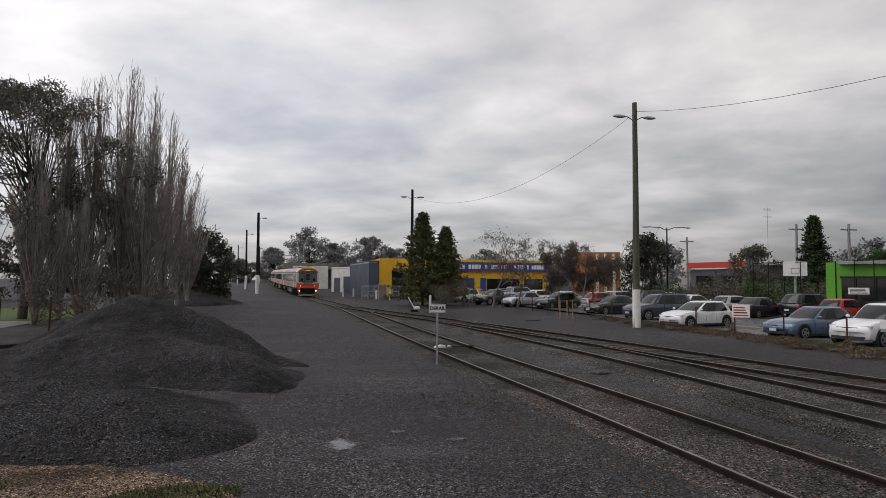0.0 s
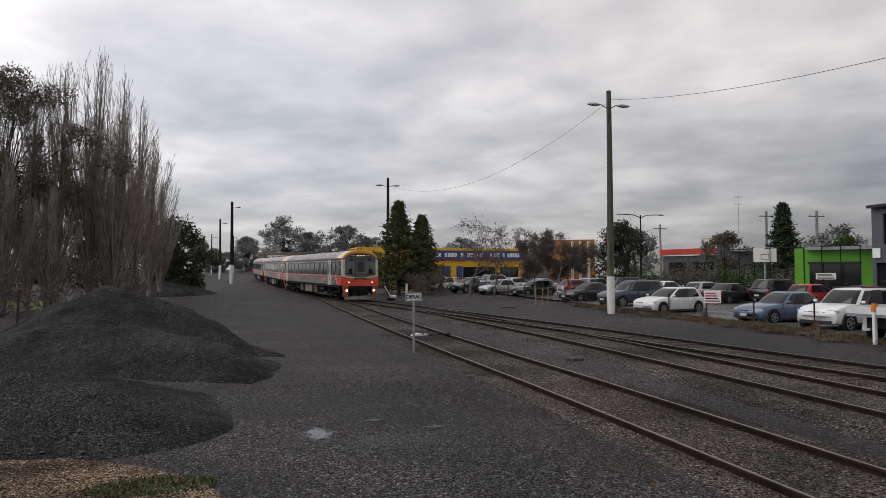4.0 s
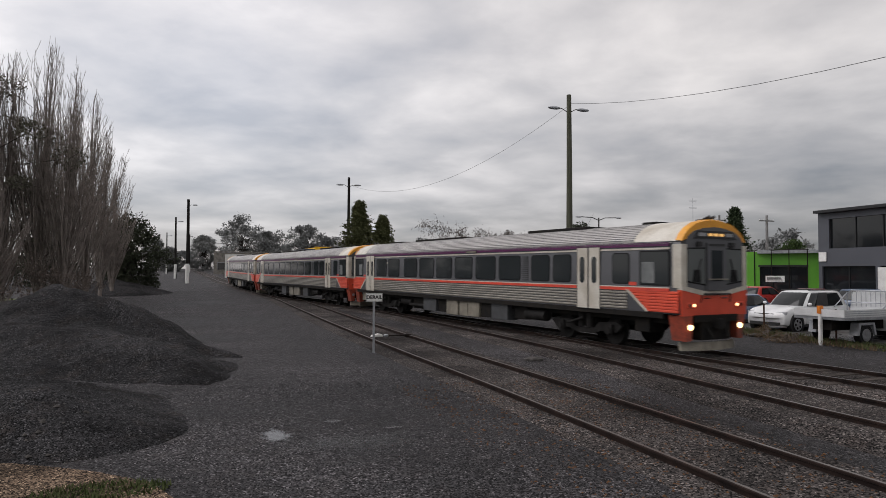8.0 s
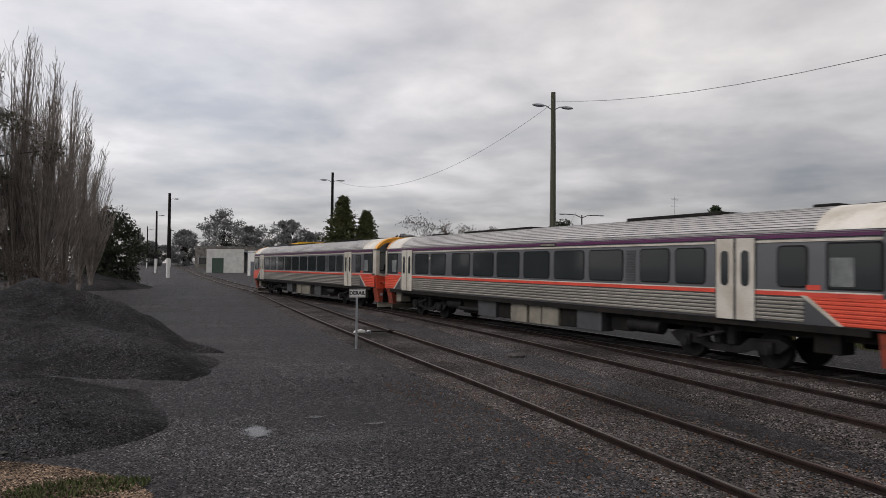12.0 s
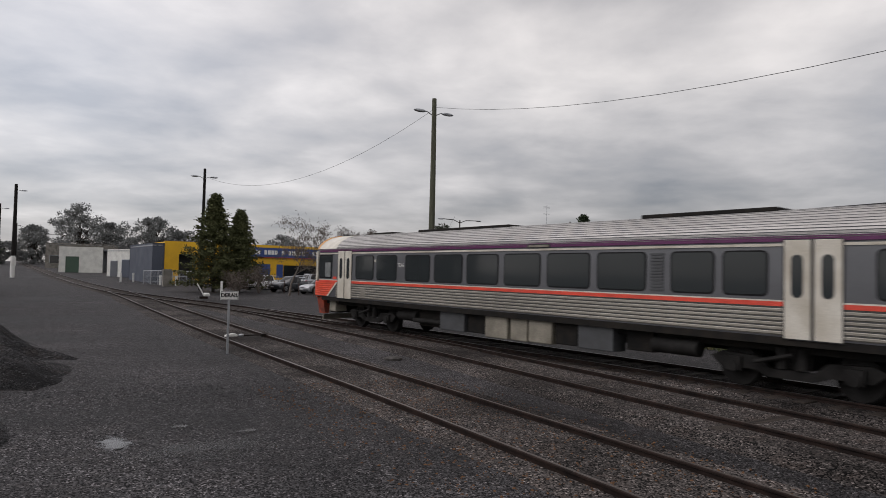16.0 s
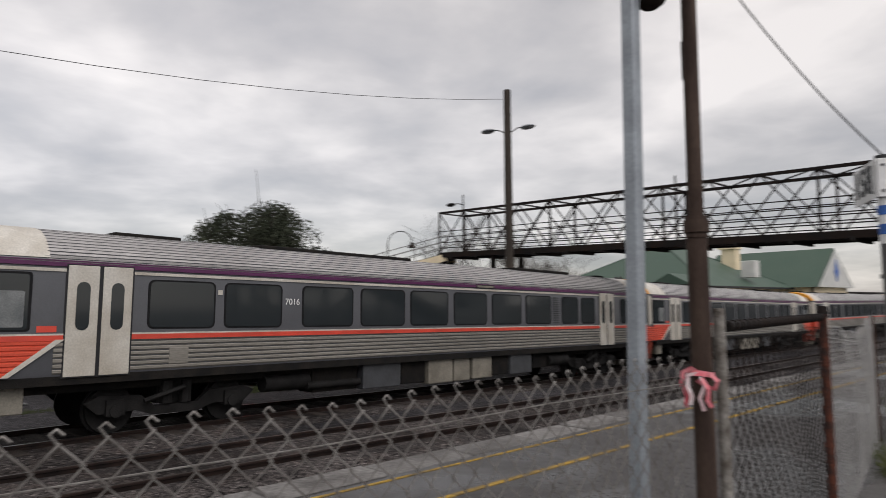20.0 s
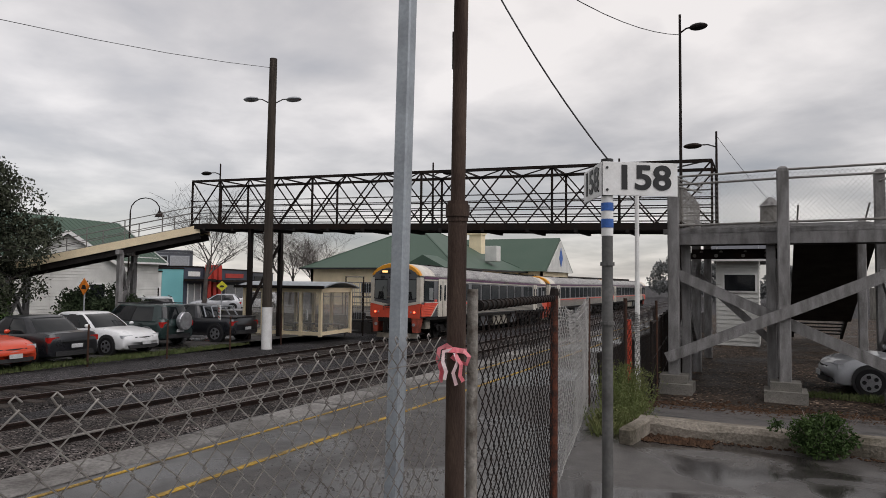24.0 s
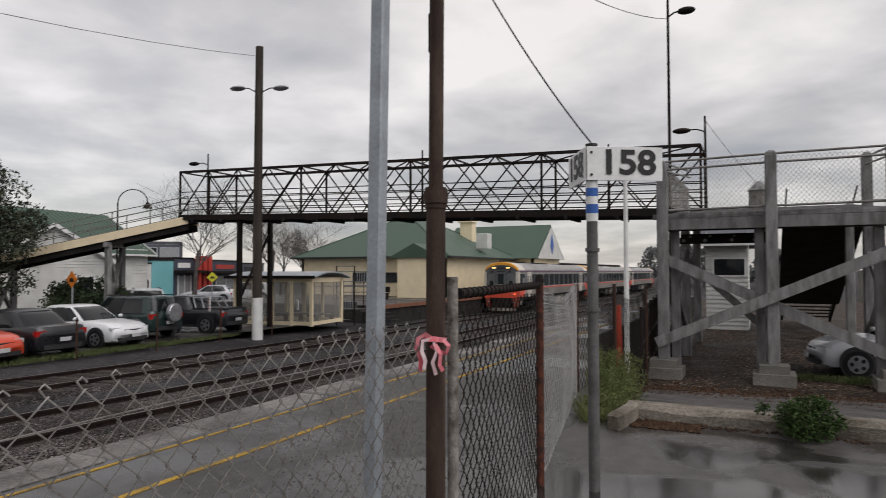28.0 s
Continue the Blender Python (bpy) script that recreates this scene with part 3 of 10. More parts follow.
M["marker_on"] = mat("lit_marker_lamp", (0.9, 0.6, 0.4), rough=0.2, emit=(1.0, 0.62, 0.30), power=3.0)
M["tail_on"] = mat("lit_tail_lamp", (0.8, 0.1, 0.05), rough=0.2, emit=(1.0, 0.12, 0.05), power=4.0)
M["amber_on"] = mat("lit_amber_display", (0.5, 0.3, 0.1), rough=0.3, emit=(1.0, 0.55, 0.18), power=0.7)
M["tail_amber"] = mat("lit_amber_top_lamp", (0.6, 0.35, 0.12), rough=0.3, emit=(1.0, 0.6, 0.22), power=1.6)
M["lamp_off"] = mat("dark_lamp_lens", (0.16, 0.05, 0.04), rough=0.15, scale=6, fine_amt=0.1)
M["seat"] = mat("pale_blind", (0.20, 0.21, 0.205), (0.10, 0.11, 0.11), rough=0.5, scale=3)

HALF = 12.45  # half of a car body
W = 1.44


def u2y(u):
    """Metres from the rear end of a car to its own y."""
    return u - HALF


def body_profile(k=1.0, drop=0.0):
    """Side, shoulder and curved roof, from floor edge round to floor edge."""
    pr = [(W - 0.02, 1.16), (W, 1.22), (W, 2.0), (W - 0.015, 3.08), (W - 0.05, 3.24), (W - 0.16, 3.42), (W - 0.36, 3.60), (W - 0.66, 3.76), (W - 1.05, 3.85), (0, 3.88)]
    pr = pr + [(-a, b) for a, b in pr[-2::-1]]
    return [(a * k, 1.16 + (b - 1.16) * (1 - drop)) for a, b in pr]


def quad_panel(bm, y0, y1, z0, z1, side, off, thick=0.02, r=0.0):
    """A flat panel on a car side, proud of it by off."""
    x0 = side * (W + off - thick)
    x1 = side * (W + off)
    if r <= 0:
        bm_box(bm, min(x0, x1), max(x0, x1), y0, y1, z0, z1)
        return
    pts = []
    for cy, cz, a0 in ((y1 - r, z1 - r, 0), (y0 + r, z1 - r, 90), (y0 + r, z0 + r, 180), (y1 - r, z0 + r, 270)):
        for a in (0, 30, 60, 90):
            w = radians(a0 + a)
            pts.append((cy + r * math.cos(w), cz + r * math.sin(w)))
    bm_prism(bm, pts, x0, x1, "x")


WINDOWS = ((3.50, 4.90), (5.10, 6.52), (7.06, 8.58), (8.82, 10.36), (10.56, 12.08), (12.32, 13.84), (14.08, 15.62), (15.84, 17.34), (18.0, 19.1), (19.28, 20.28), (22.25, 23.0))
DOORS = ((2.04, 3.22), (20.58, 21.72))


def railcar(label, front, rear):
    root = thing("railcar", label, "train car", group="coupled railcars")
    # shell: grey upper side, roof, floor
    bm = bmesh.new()
    rings = []
    for y, k, d in ((-HALF + 0.02, 0.965, 0.015), (-HALF + 0.55, 1.0, 0.0), (HALF - 0.55, 1.0, 0.0), (HALF - 0.02, 0.965, 0.015)):
        rings.append([Vector((a, y, b)) for a, b in body_profile(k, d)])
    bm_loft(bm, rings)
    part("body_shell", bm, M["t_grey"], root, "grey painted car body", smooth=True)
    # roof skin with ribs
    bm = bmesh.new()
    rp = [(W - 0.045, 3.235), (W - 0.15, 3.435), (W - 0.35, 3.615), (W - 0.65, 3.775), (W - 1.04, 3.865), (0, 3.895)]
    rp = rp + [(-a, b) for a, b in rp[-2::-1]]
    for y0, y1 in ((-HALF + 1.75, HALF - 1.75),):
        bm_loft(bm, [[Vector((a, y, b)) for a, b in rp] + [Vector((0, y, 3.3))] for y in (y0, y1)])
    roof = part("roof", bm, M["roof_steel"], root, "ribbed stainless roof", smooth=True)
    # roof grooves drawn as dark strips, their shade put in as colour
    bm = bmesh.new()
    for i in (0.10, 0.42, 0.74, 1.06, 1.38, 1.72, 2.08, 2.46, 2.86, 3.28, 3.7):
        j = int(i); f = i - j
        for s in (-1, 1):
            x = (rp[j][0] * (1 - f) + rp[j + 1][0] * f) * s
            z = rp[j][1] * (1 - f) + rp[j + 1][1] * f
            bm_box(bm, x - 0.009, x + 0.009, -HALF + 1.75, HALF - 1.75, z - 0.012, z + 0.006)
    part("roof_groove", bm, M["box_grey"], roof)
    for e in (-1, 1):
        bm = bmesh.new()
        rings = []
        for t, k, d in ((1.78, 1.006, -0.004), (0.4, 1.004, -0.003), (0.10, 1.0, 0.002)):
            pr = body_profile(k, d)[4:15]
            rings.append([Vector((a, e * (HALF - t), b + 0.012)) for a, b in pr] + [Vector((0, e * (HALF - t), 3.2))])
        bm_loft(bm, rings)
        part("roof_end_cap", bm, M["t_white"], root, "smooth off-white roof end", smooth=True)
        bm = bmesh.new()
        rings = []
        for t, k, d in ((0.17, 1.010, -0.010), (0.05, 1.008, -0.008), (-0.035, 0.99, 0.004)):
            pr = body_profile(k, d)[4:15]
            rings.append([Vector((a, e * (HALF - t), b + 0.012)) for a, b in pr] + [Vector((x, e * (HALF - t), 3.40)) for x in (-0.9, -0.4, 0.4, 0.9)])
        bm_loft(bm, rings)
        part("roof_visor", bm, M["t_yellow"], root, "amber painted cab roof edge", smooth=True)
    # roof gear
    for k, (y0, y1, w, h) in enumerate(((u2y(3.2), u2y(4.6), 0.4, 0.035), (u2y(6.5), u2y(11.5), 0.5, 0.03), (u2y(16.5), u2y(20.0), 0.5, 0.045), (u2y(22.4), u2y(23.0), 0.3, 0.05))):
        bm = bmesh.new(); bm_box(bm, -w, w, y0, y1, 3.84, 3.90 + h)
        part("roof_unit", bm, M["under"], root, bevel=0.02)
    for e in (-1, 1):
        bm = bmesh.new(); bm_box(bm, -0.25, 0.25, e * (HALF - 0.3) - 0.12, e * (HALF - 0.3) + 0.12, 3.86, 3.92)
        hb = part("horn_base", bm, M["black"], root)
        for xx in (-0.1, 0.1):
            bm = bmesh.new(); bm_tube(bm, (xx, e * (HALF - 0.35), 3.9), (xx, e * (HALF - 0.05), 3.99), 0.03, 0.05)
            part("air_horn", bm, M["black"], hb)
    for s in (-1, 1):
        # fluted lower side
        bm = bmesh.new()
        prof = [(W - 0.03, 1.19)]
        z = 1.22
        while z < 1.78:
            prof += [(W + 0.004, z), (W + 0.02, z + 0.02), (W + 0.02, z + 0.062), (W + 0.004, z + 0.08)]
            z += 0.093
        prof += [(W + 0.004, 1.80), (W - 0.03, 1.80)]
        segs = []
        a = 1.9
        for d0, d1 in DOORS:
            segs.append((a, d0)); a = d1
        segs.append((a, 22.9))
        for a, b in segs:
            if b - a > 0.05:
                bm_prism(bm, [(s * x, q) for x, q in prof], u2y(a), u2y(b), "y")
        fl = part("fluted_side", bm, M["flute"], root, "corrugated stainless lower side")
        # dark strips laid in the flute grooves paint the shade of the recess
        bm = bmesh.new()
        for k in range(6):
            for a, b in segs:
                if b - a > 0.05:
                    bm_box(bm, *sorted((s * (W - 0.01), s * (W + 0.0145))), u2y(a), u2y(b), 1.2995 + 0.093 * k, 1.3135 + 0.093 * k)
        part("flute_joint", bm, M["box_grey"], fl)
        # stripes
        for nm, z0, z1, mk, off, a, b in (("red_stripe", 1.80, 1.895, "t_red", 0.024, 0.35, 24.55), ("white_stripe", 1.895, 1.925, "t_white", 0.02, 0.35, 24.55), ("white_line", 3.02, 3.075, "t_white", 0.006, 0.35, 24.55), ("purple_line", 3.205, 3.225, "t_purple", 0.0, 0.35, 24.55), ("purple_stripe", 3.115, 3.19, "t_purple", 0.012, 0.35, 24.55)):
            bm = bmesh.new(); a0 = a
            for d0, d1 in (DOORS if z1 < 3 else ()):
                quad_panel(bm, u2y(a0), u2y(d0), z0, z1, s, off); a0 = d1
            quad_panel(bm, u2y(a0), u2y(b), z0, z1, s, off)
            part(nm, bm, M[mk], root)
        bm = bmesh.new()
        bm_box(bm, *sorted((s * (W - 0.06), s * (W - 0.015))), -HALF + 0.3, HALF - 0.3, 3.19, 3.225)
        bm_box(bm, *sorted((s * (W - 0.10), s * (W - 0.06))), -HALF + 1.7, HALF - 1.7, 3.27, 3.30)
        part("gutter", bm, M["roof_steel"], root)
        # orange end flashes with a slanted edge
        for e in (-1, 1):
            bm = bmesh.new()
            pr = [(W - 0.03, 1.19)]
            for i in range(7):
                z0 = 1.20 + i * 0.088
                pr += [(W + 0.006, z0), (W + 0.023, z0 + 0.015), (W + 0.023, z0 + 0.06), (W + 0.006, z0 + 0.075)]
            pr += [(W - 0.03, 1.815)]
            bm_loft(bm, [[Vector((s * x, e * (HALF - 0.03), z0)) for x, z0 in pr], [Vector((s * x, e * (HALF - 1.15 - 0.85 * (z0 - 1.19) / 0.63), z0)) for x, z0 in pr]])
            part("orange_flash", bm, M["t_orange"], root)
            bm = bmesh.new()
            bm_prism(bm, [(e * (HALF - 1.12), 1.2), (e * (HALF - 1.24), 1.2), (e * (HALF - 2.06), 1.82), (e * (HALF - 1.92), 1.82)], s * (W + 0.01), s * (W + 0.028), "x")
            part("white_flash", bm, M["t_white"], root)
            bm = bmesh.new()
            quad_panel(bm, *sorted((e * (HALF - 1.62), e * (HALF - 1.93))), 1.95, 2.06, s, 0.005)
            part("red_badge", bm, M["t_red"], root)
        # windows
        for a, b in WINDOWS:
            bm = bmesh.new(); quad_panel(bm, u2y(a) - 0.0, u2y(b) + 0.0, 1.985, 2.945, s, 0.004, 0.02, 0.12)
            w = part("window", bm, M["rubber"], root)
            bm = bmesh.new(); quad_panel(bm, u2y(a) + 0.04, u2y(b) - 0.04, 2.02, 2.91, s, 0.012, 0.02, 0.10)
            part("pane", bm, M["t_glass"], w)
        for a, b, e in ((0.34, 1.5, -1), (23.42, 24.55, 1)):
            bm = bmesh.new(); quad_panel(bm, u2y(a) - 0.02, u2y(b) + 0.02, 1.965, 2.99, s, 0.004, 0.02, 0.06)
            w = part("cab_window", bm, M["rubber"], root)
            bm = bmesh.new(); quad_panel(bm, u2y(a) + 0.03, u2y(b) - 0.03, 2.0, 2.95, s, 0.012, 0.02, 0.05)
            part("pane", bm, M["t_glass"], w)
            bm = bmesh.new(); c = (a + b) / 2 - e * 0.24
            quad_panel(bm, u2y(c) - 0.25, u2y(c) + 0.25, 2.04, 2.66, s, 0.016, 0.004, 0.03)
            part("blind", bm, M["seat"], w, "pale blind behind the cab window")
        bm = bmesh.new()
        for i in range(12):
            quad_panel(bm, u2y(17.46), u2y(17.82), 2.02 + i * 0.077, 2.06 + i * 0.077, s, 0.02)
        part("louvre", bm, M["box_grey"], root)
        # double doors
        for d0, d1 in DOORS:
            mid = (d0 + d1) / 2
            bm = bmesh.new(); quad_panel(bm, u2y(d0), u2y(d1), 1.14, 3.16, s, 0.014)
            dr = part("door", bm, M["black"], root, "off-white double passenger door")
            for a, b in ((d0 + 0.03, mid - 0.035), (mid + 0.035, d1 - 0.03)):
                bm = bmesh.new(); quad_panel(bm, u2y(a), u2y(b), 1.16, 3.14, s, 0.026)
                part("door_leaf", bm, M["t_white"], dr, bevel=0.006)
                c = (a + b) / 2
                bm = bmesh.new(); quad_panel(bm, u2y(c) - 0.115, u2y(c) + 0.115, 1.98, 2.85, s, 0.031, 0.02, 0.11)
                part("door_window", bm, M["t_glass"], dr)
        bm = bmesh.new(); quad_panel(bm, u2y(4.95), u2y(5.05), 2.68, 2.78, s, 0.008)
        part("white_notice", bm, M["t_white"], root)
        bm = bmesh.new(); quad_panel(bm, u2y(13.3), u2y(14.2), 3.10, 3.2, s, 0.02)
        part("destination_display", bm, M["black"], root)
        bm = bmesh.new(); quad_panel(bm, u2y(13.36), u2y(14.14), 3.12, 3.18, s, 0.026)
        part("display_text", bm, M["box_cream"], root)
        bm = bmesh.new(); quad_panel(bm, u2y(3.95), u2y(4.35), 1.3, 1.62, s, 0.026)
        part("filler_hatch", bm, M["flute"], root, bevel=0.01)
        # sill and underfloor gear
        bm = bmesh.new(); bm_box(bm, *sorted((s * (W - 0.12), s * (W - 0.01))), -HALF + 0.6, HALF - 0.6, 1.02, 1.18)
        part("sill", bm, M["under"], root)
        for a, b, z0, mk, d in ((7.6, 9.0, 0.42, "under", 0.30), (9.05, 10.35, 0.40, "box_grey", 0.12), (10.45, 11.35, 0.42, "under", 0.2), (11.4, 12.4, 0.36, "box_cream", 0.1), (12.5, 13.2, 0.36, "box_cream", 0.14), (13.3, 14.2, 0.38, "box_cream", 0.1), (14.3, 15.1, 0.42, "under", 0.15), (15.15, 16.3, 0.40, "box_grey", 0.1), (16.6, 17.4, 0.5, "under", 0.25), (1.0, 1.55, 0.55, "box_cream", 0.2), (23.0, 23.6, 0.55, "under", 0.2)):
            bm = bmesh.new(); bm_box(bm, *sorted((s * (W - d - 0.55), s * (W - d))), u2y(a), u2y(b), z0, 1.03)
            part("equipment_box", bm, M[mk], root, bevel=0.02)
        for xx, a, b, zz, rr in ((1.05, 6.3, 7.5, 0.72, 0.2), (1.2, 7.4, 9.0, 0.60, 0.09), (1.15, 17.4, 18.6, 0.72, 0.2)):
            bm = bmesh.new(); bm_tube(bm, (s * xx, u2y(a), zz), (s * xx, u2y(b), zz), rr, n=10)
            part("air_tank" if rr > 0.1 else "exhaust_pipe", bm, M["bogie"], root, smooth=True)
    # underframe
    bm = bmesh.new(); bm_box(bm, -1.1, 1.1, -HALF + 0.5, HALF - 0.5, 0.85, 1.15)
    part("underframe", bm, M["under"], root)
    for bc in (u2y(4.3), u2y(20.6)):
        bm = bmesh.new()
        for s in (-1, 1):
            bm_prism(bm, [(bc - 1.75, 0.62), (bc - 1.5, 0.74), (bc - 0.7, 0.70), (bc - 0.45, 0.48), (bc + 0.45, 0.48), (bc + 0.7, 0.70), (bc + 1.5, 0.74), (bc + 1.75, 0.62), (bc + 1.5, 0.40), (bc + 0.8, 0.42), (bc + 0.45, 0.30), (bc - 0.45, 0.30), (bc - 0.8, 0.42), (bc - 1.5, 0.40)], s * 0.98, s * 1.12, "x")
            for k in (-1.2, 1.2):
                bm_box(bm, *sorted((s * 1.0, s * 1.2)), bc + k - 0.17, bc + k + 0.17, 0.36, 0.66)
                bm_tube(bm, (s * 1.15, bc + k, 0.45), (s * 1.24, bc + k, 0.45), 0.12, n=10)
            bm_tube(bm, (s * 1.06, bc - 0.2, 0.5), (s * 1.06, bc - 0.2, 0.95), 0.13, n=8)
            bm_tube(bm, (s * 1.06, bc + 0.2, 0.5), (s * 1.06, bc + 0.2, 0.95), 0.13, n=8)
            bm_tube(bm, (s * 1.25, bc - 0.7, 0.6), (s * 1.25, bc + 0.1, 0.82), 0.05, n=6)
        bm_box(bm, -1.0, 1.0, bc - 0.35, bc + 0.35, 0.5, 0.86)
        bg = part("bogie", bm, M["bogie"], root)
        for k in (-1.2, 1.2):
            for s in (-1, 1):
                bm = bmesh.new()
                bm_tube(bm, (s * 0.76, bc + k, 0.45), (s * 0.90, bc + k, 0.45), 0.44, n=20)
                bm_tube(bm, (s * 0.72, bc + k, 0.45), (s * 0.77, bc + k, 0.45), 0.48, n=20)
                bm_tube(bm, (s * 0.9, bc + k, 0.45), (s * 0.93, bc + k, 0.45), 0.16, n=10)
                part("wheel", bm, M["bogie"], bg, smooth=True)
    # cab ends
    for e, lights in ((-1, rear), (1, front)):
        Y = e * HALF

        def yy(d):
            return Y + e * d

        def face(name, prof, d0, d1, mk, label="", parent=None, bevel=0.0):
            bm = bmesh.new(); bm_prism(bm, prof, yy(d0), yy(d1), "y")
            return part(name, bm, M[mk], parent or root, label, bevel=bevel)
        # lower orange mask, white chevron, windscreen band
        face("lower_mask", [(-1.36, 1.12), (1.36, 1.12), (1.40, 1.86), (0.55, 1.70), (-0.55, 1.70), (-1.40, 1.86)], -0.1, 0.05, "t_orange", "orange-red cab front")
        face("chevron", [(-1.405, 1.86), (-0.55, 1.70), (0.55, 1.70), (1.405, 1.86), (1.405, 1.99), (0.5, 1.83), (-0.5, 1.83), (-1.405, 1.99)], -0.1, 0.06, "t_white", "white chevron band")
        face("windscreen_band", [(-1.26, 1.95), (-0.5, 1.83), (0.5, 1.83), (1.26, 1.95), (1.24, 3.22), (1.12, 3.40), (0.86, 3.55), (0.45, 3.645), (0, 3.68), (-0.45, 3.645), (-0.86, 3.55), (-1.12, 3.40), (-1.24, 3.22)], -0.1, 0.05, "t_grey", "grey cab window surround")
        for s in (-1, 1):
            bm = bmesh.new()
            bm_loft(bm, [[Vector((s * 1.19, yy(0.06), z)), Vector((s * 1.40, yy(0.045), z)), Vector((s * 1.455, yy(-0.22), z)), Vector((s * 1.30, yy(-0.22), z))] for z in (1.92, 3.16)])
            part("corner_pillar", bm, M["t_white"], root, "off-white corner pillar")
            pane = [(s * 0.44, 2.02), (s * 1.17, 2.12), (s * 1.15, 3.02), (s * 0.44, 3.04)]
            w = face("windscreen", pane, -0.02, 0.066, "t_cabglass", "tinted windscreen pane")
            face("screen_frame", [(s * 0.40, 1.98), (s * 1.20, 2.08), (s * 1.18, 3.06), (s * 0.40, 3.08)], -0.02, 0.060, "rubber", parent=w)
            face("demister_box", [(s * 0.62, 3.10), (s * 0.80, 3.10), (s * 0.80, 3.24), (s * 0.62, 3.24)], 0.0, 0.12, "black", parent=w)
            face("seat_back", [(s * 0.62, 2.06), (s * 0.98, 2.10), (s * 0.92, 2.44), (s * 0.66, 2.44)], 0.0, 0.069, "rubber", parent=w)
            bm = bmesh.new()
            bm_beam(bm, (s * 0.9, yy(0.085), 2.06), (s * 0.62, yy(0.085), 2.75), 0.02, 0.02)
            part("wiper", bm, M["black"], w)
        dr = face("gangway_door", [(-0.40, 1.84), (0.40, 1.84), (0.40, 3.22), (-0.40, 3.22)], -0.02, 0.12, "t_grey", "grey end gangway door")
        face("door_header", [(-0.34, 3.12), (0.34, 3.12), (0.34, 3.19), (-0.34, 3.19)], 0.0, 0.128, "black", parent=dr)
        face("door_window", [(-0.24, 2.12), (0.24, 2.12), (0.24, 3.0), (-0.24, 3.0)], 0.0, 0.126, "t_glass", parent=dr)
        bm = bmesh.new(); bm_tube(bm, (-0.42, yy(0.16), 2.16), (0.42, yy(0.16), 2.16), 0.02)
        part("door_rail", bm, M["box_cream"], dr)
        bm = bmesh.new(); bm_tube(bm, (-0.55, yy(0.13), 1.74), (0.55, yy(0.13), 1.74), 0.028)
        part("step_rail", bm, M["black"], root)
        face("destination_box", [(-0.90, 3.34), (0.90, 3.34), (0.74, 3.56), (-0.74, 3.56)], -0.05, 0.08, "black")
        for k in range(3):
            bm = bmesh.new()
            bm_box(bm, -0.34 + k * 0.24, -0.16 + k * 0.24, *sorted((yy(0.07), yy(0.088))), 3.41, 3.49)
            part("destination_text", bm, M["amber_on"] if lights == "head" else M["box_grey"], root)
        for s in (-1, 1):
            bm = bmesh.new(); bm_box(bm, s * 0.58 - 0.15, s * 0.58 + 0.15, *sorted((yy(0.06), yy(0.10))), 3.40, 3.50)
            part("top_lamp", bm, M["lamp_glass"] if lights == "head" else M["tail_amber"] if lights else M["lamp_off"], root)
        for s in (-1, 1):
            bm = bmesh.new(); bm_box(bm, s * 1.02 - 0.17, s * 1.02 + 0.17, *sorted((yy(0.03), yy(0.075))), 1.33, 1.50)
            part("lamp_panel", bm, M["t_orange"], root, bevel=0.015)
            bm = bmesh.new(); bm_tube(bm, (s * 1.10, yy(0.07), 1.42), (s * 1.10, yy(0.092), 1.42), 0.05, n=12)
            part("tail_lamp", bm, M["tail_on"] if lights == "tail" else M["lamp_off"], root)
            bm = bmesh.new(); bm_tube(bm, (s * 0.92, yy(0.07), 1.42), (s * 0.92, yy(0.092), 1.42), 0.045, n=12)
            part("marker_lamp", bm, M["marker_on"] if lights == "head" else M["lamp_glass"], root)
            # skirt corner with headlamp
            bm = bmesh.new()
            bm_prism(bm, [(s * 0.98, 0.42), (s * 1.18, 0.40), (s * 1.32, 1.12), (s * 0.94, 1.12)], yy(-0.5), yy(0.04), "y")
            sk = part("skirt", bm, M["t_skirt"], root, "orange cab skirt corner")
            bm = bmesh.new(); bm_tube(bm, (s * 1.06, yy(0.03), 0.80), (s * 1.06, yy(0.08), 0.80), 0.08, n=12)
            part("headlamp", bm, M["head_on"] if lights == "head" else M["lamp_glass"], sk)
        bm = bmesh.new()
        bm_box(bm, -0.92, 0.92, *sorted((yy(-0.6), yy(0.10))), 0.94, 1.14); bm_box(bm, -0.62, 0.62, *sorted((yy(-0.6), yy(0.06))), 0.42, 0.94)
        part("buffer_beam", bm, M["under"], root)
        bm = bmesh.new()
        bm_box(bm, -0.16, 0.16, *sorted((yy(-0.3), yy(0.26))), 0.75, 1.02)
        bm_tube(bm, (-0.45, yy(0.0), 0.95), (-0.3, yy(0.22), 0.5), 0.03)
        bm_tube(bm, (0.45, yy(0.0), 0.95), (0.3, yy(0.22), 0.5), 0.03)
        part("coupler", bm, M["bogie"], root)
        bm = bmesh.new()
        bm_loft(bm, [[Vector((x, yy(0.06 - 0.22 * abs(x) ** 2 + o), z)) for o, z in ((-0.05, 0.13), (0.04, 0.12), (0.0, 0.36), (-0.07, 0.36))] for x in (-1.15, -0.8, -0.4, 0, 0.4, 0.8, 1.15)])
        part("rail_guard", bm, M["box_cream"], root, "pale steel rail guard")
        for s in (-1, 1):
            for pa, pb in (((s * 0.62, yy(0.06), 1.5), (s * 0.62, yy(0.10), 1.72)), ((s * 0.25, yy(0.06), 1.62), (s * 0.5, yy(0.06), 1.62))):
                bm = bmesh.new(); bm_tube(bm, pa, pb, 0.015)
                part("grab_rail", bm, M["black"], root)
    return root


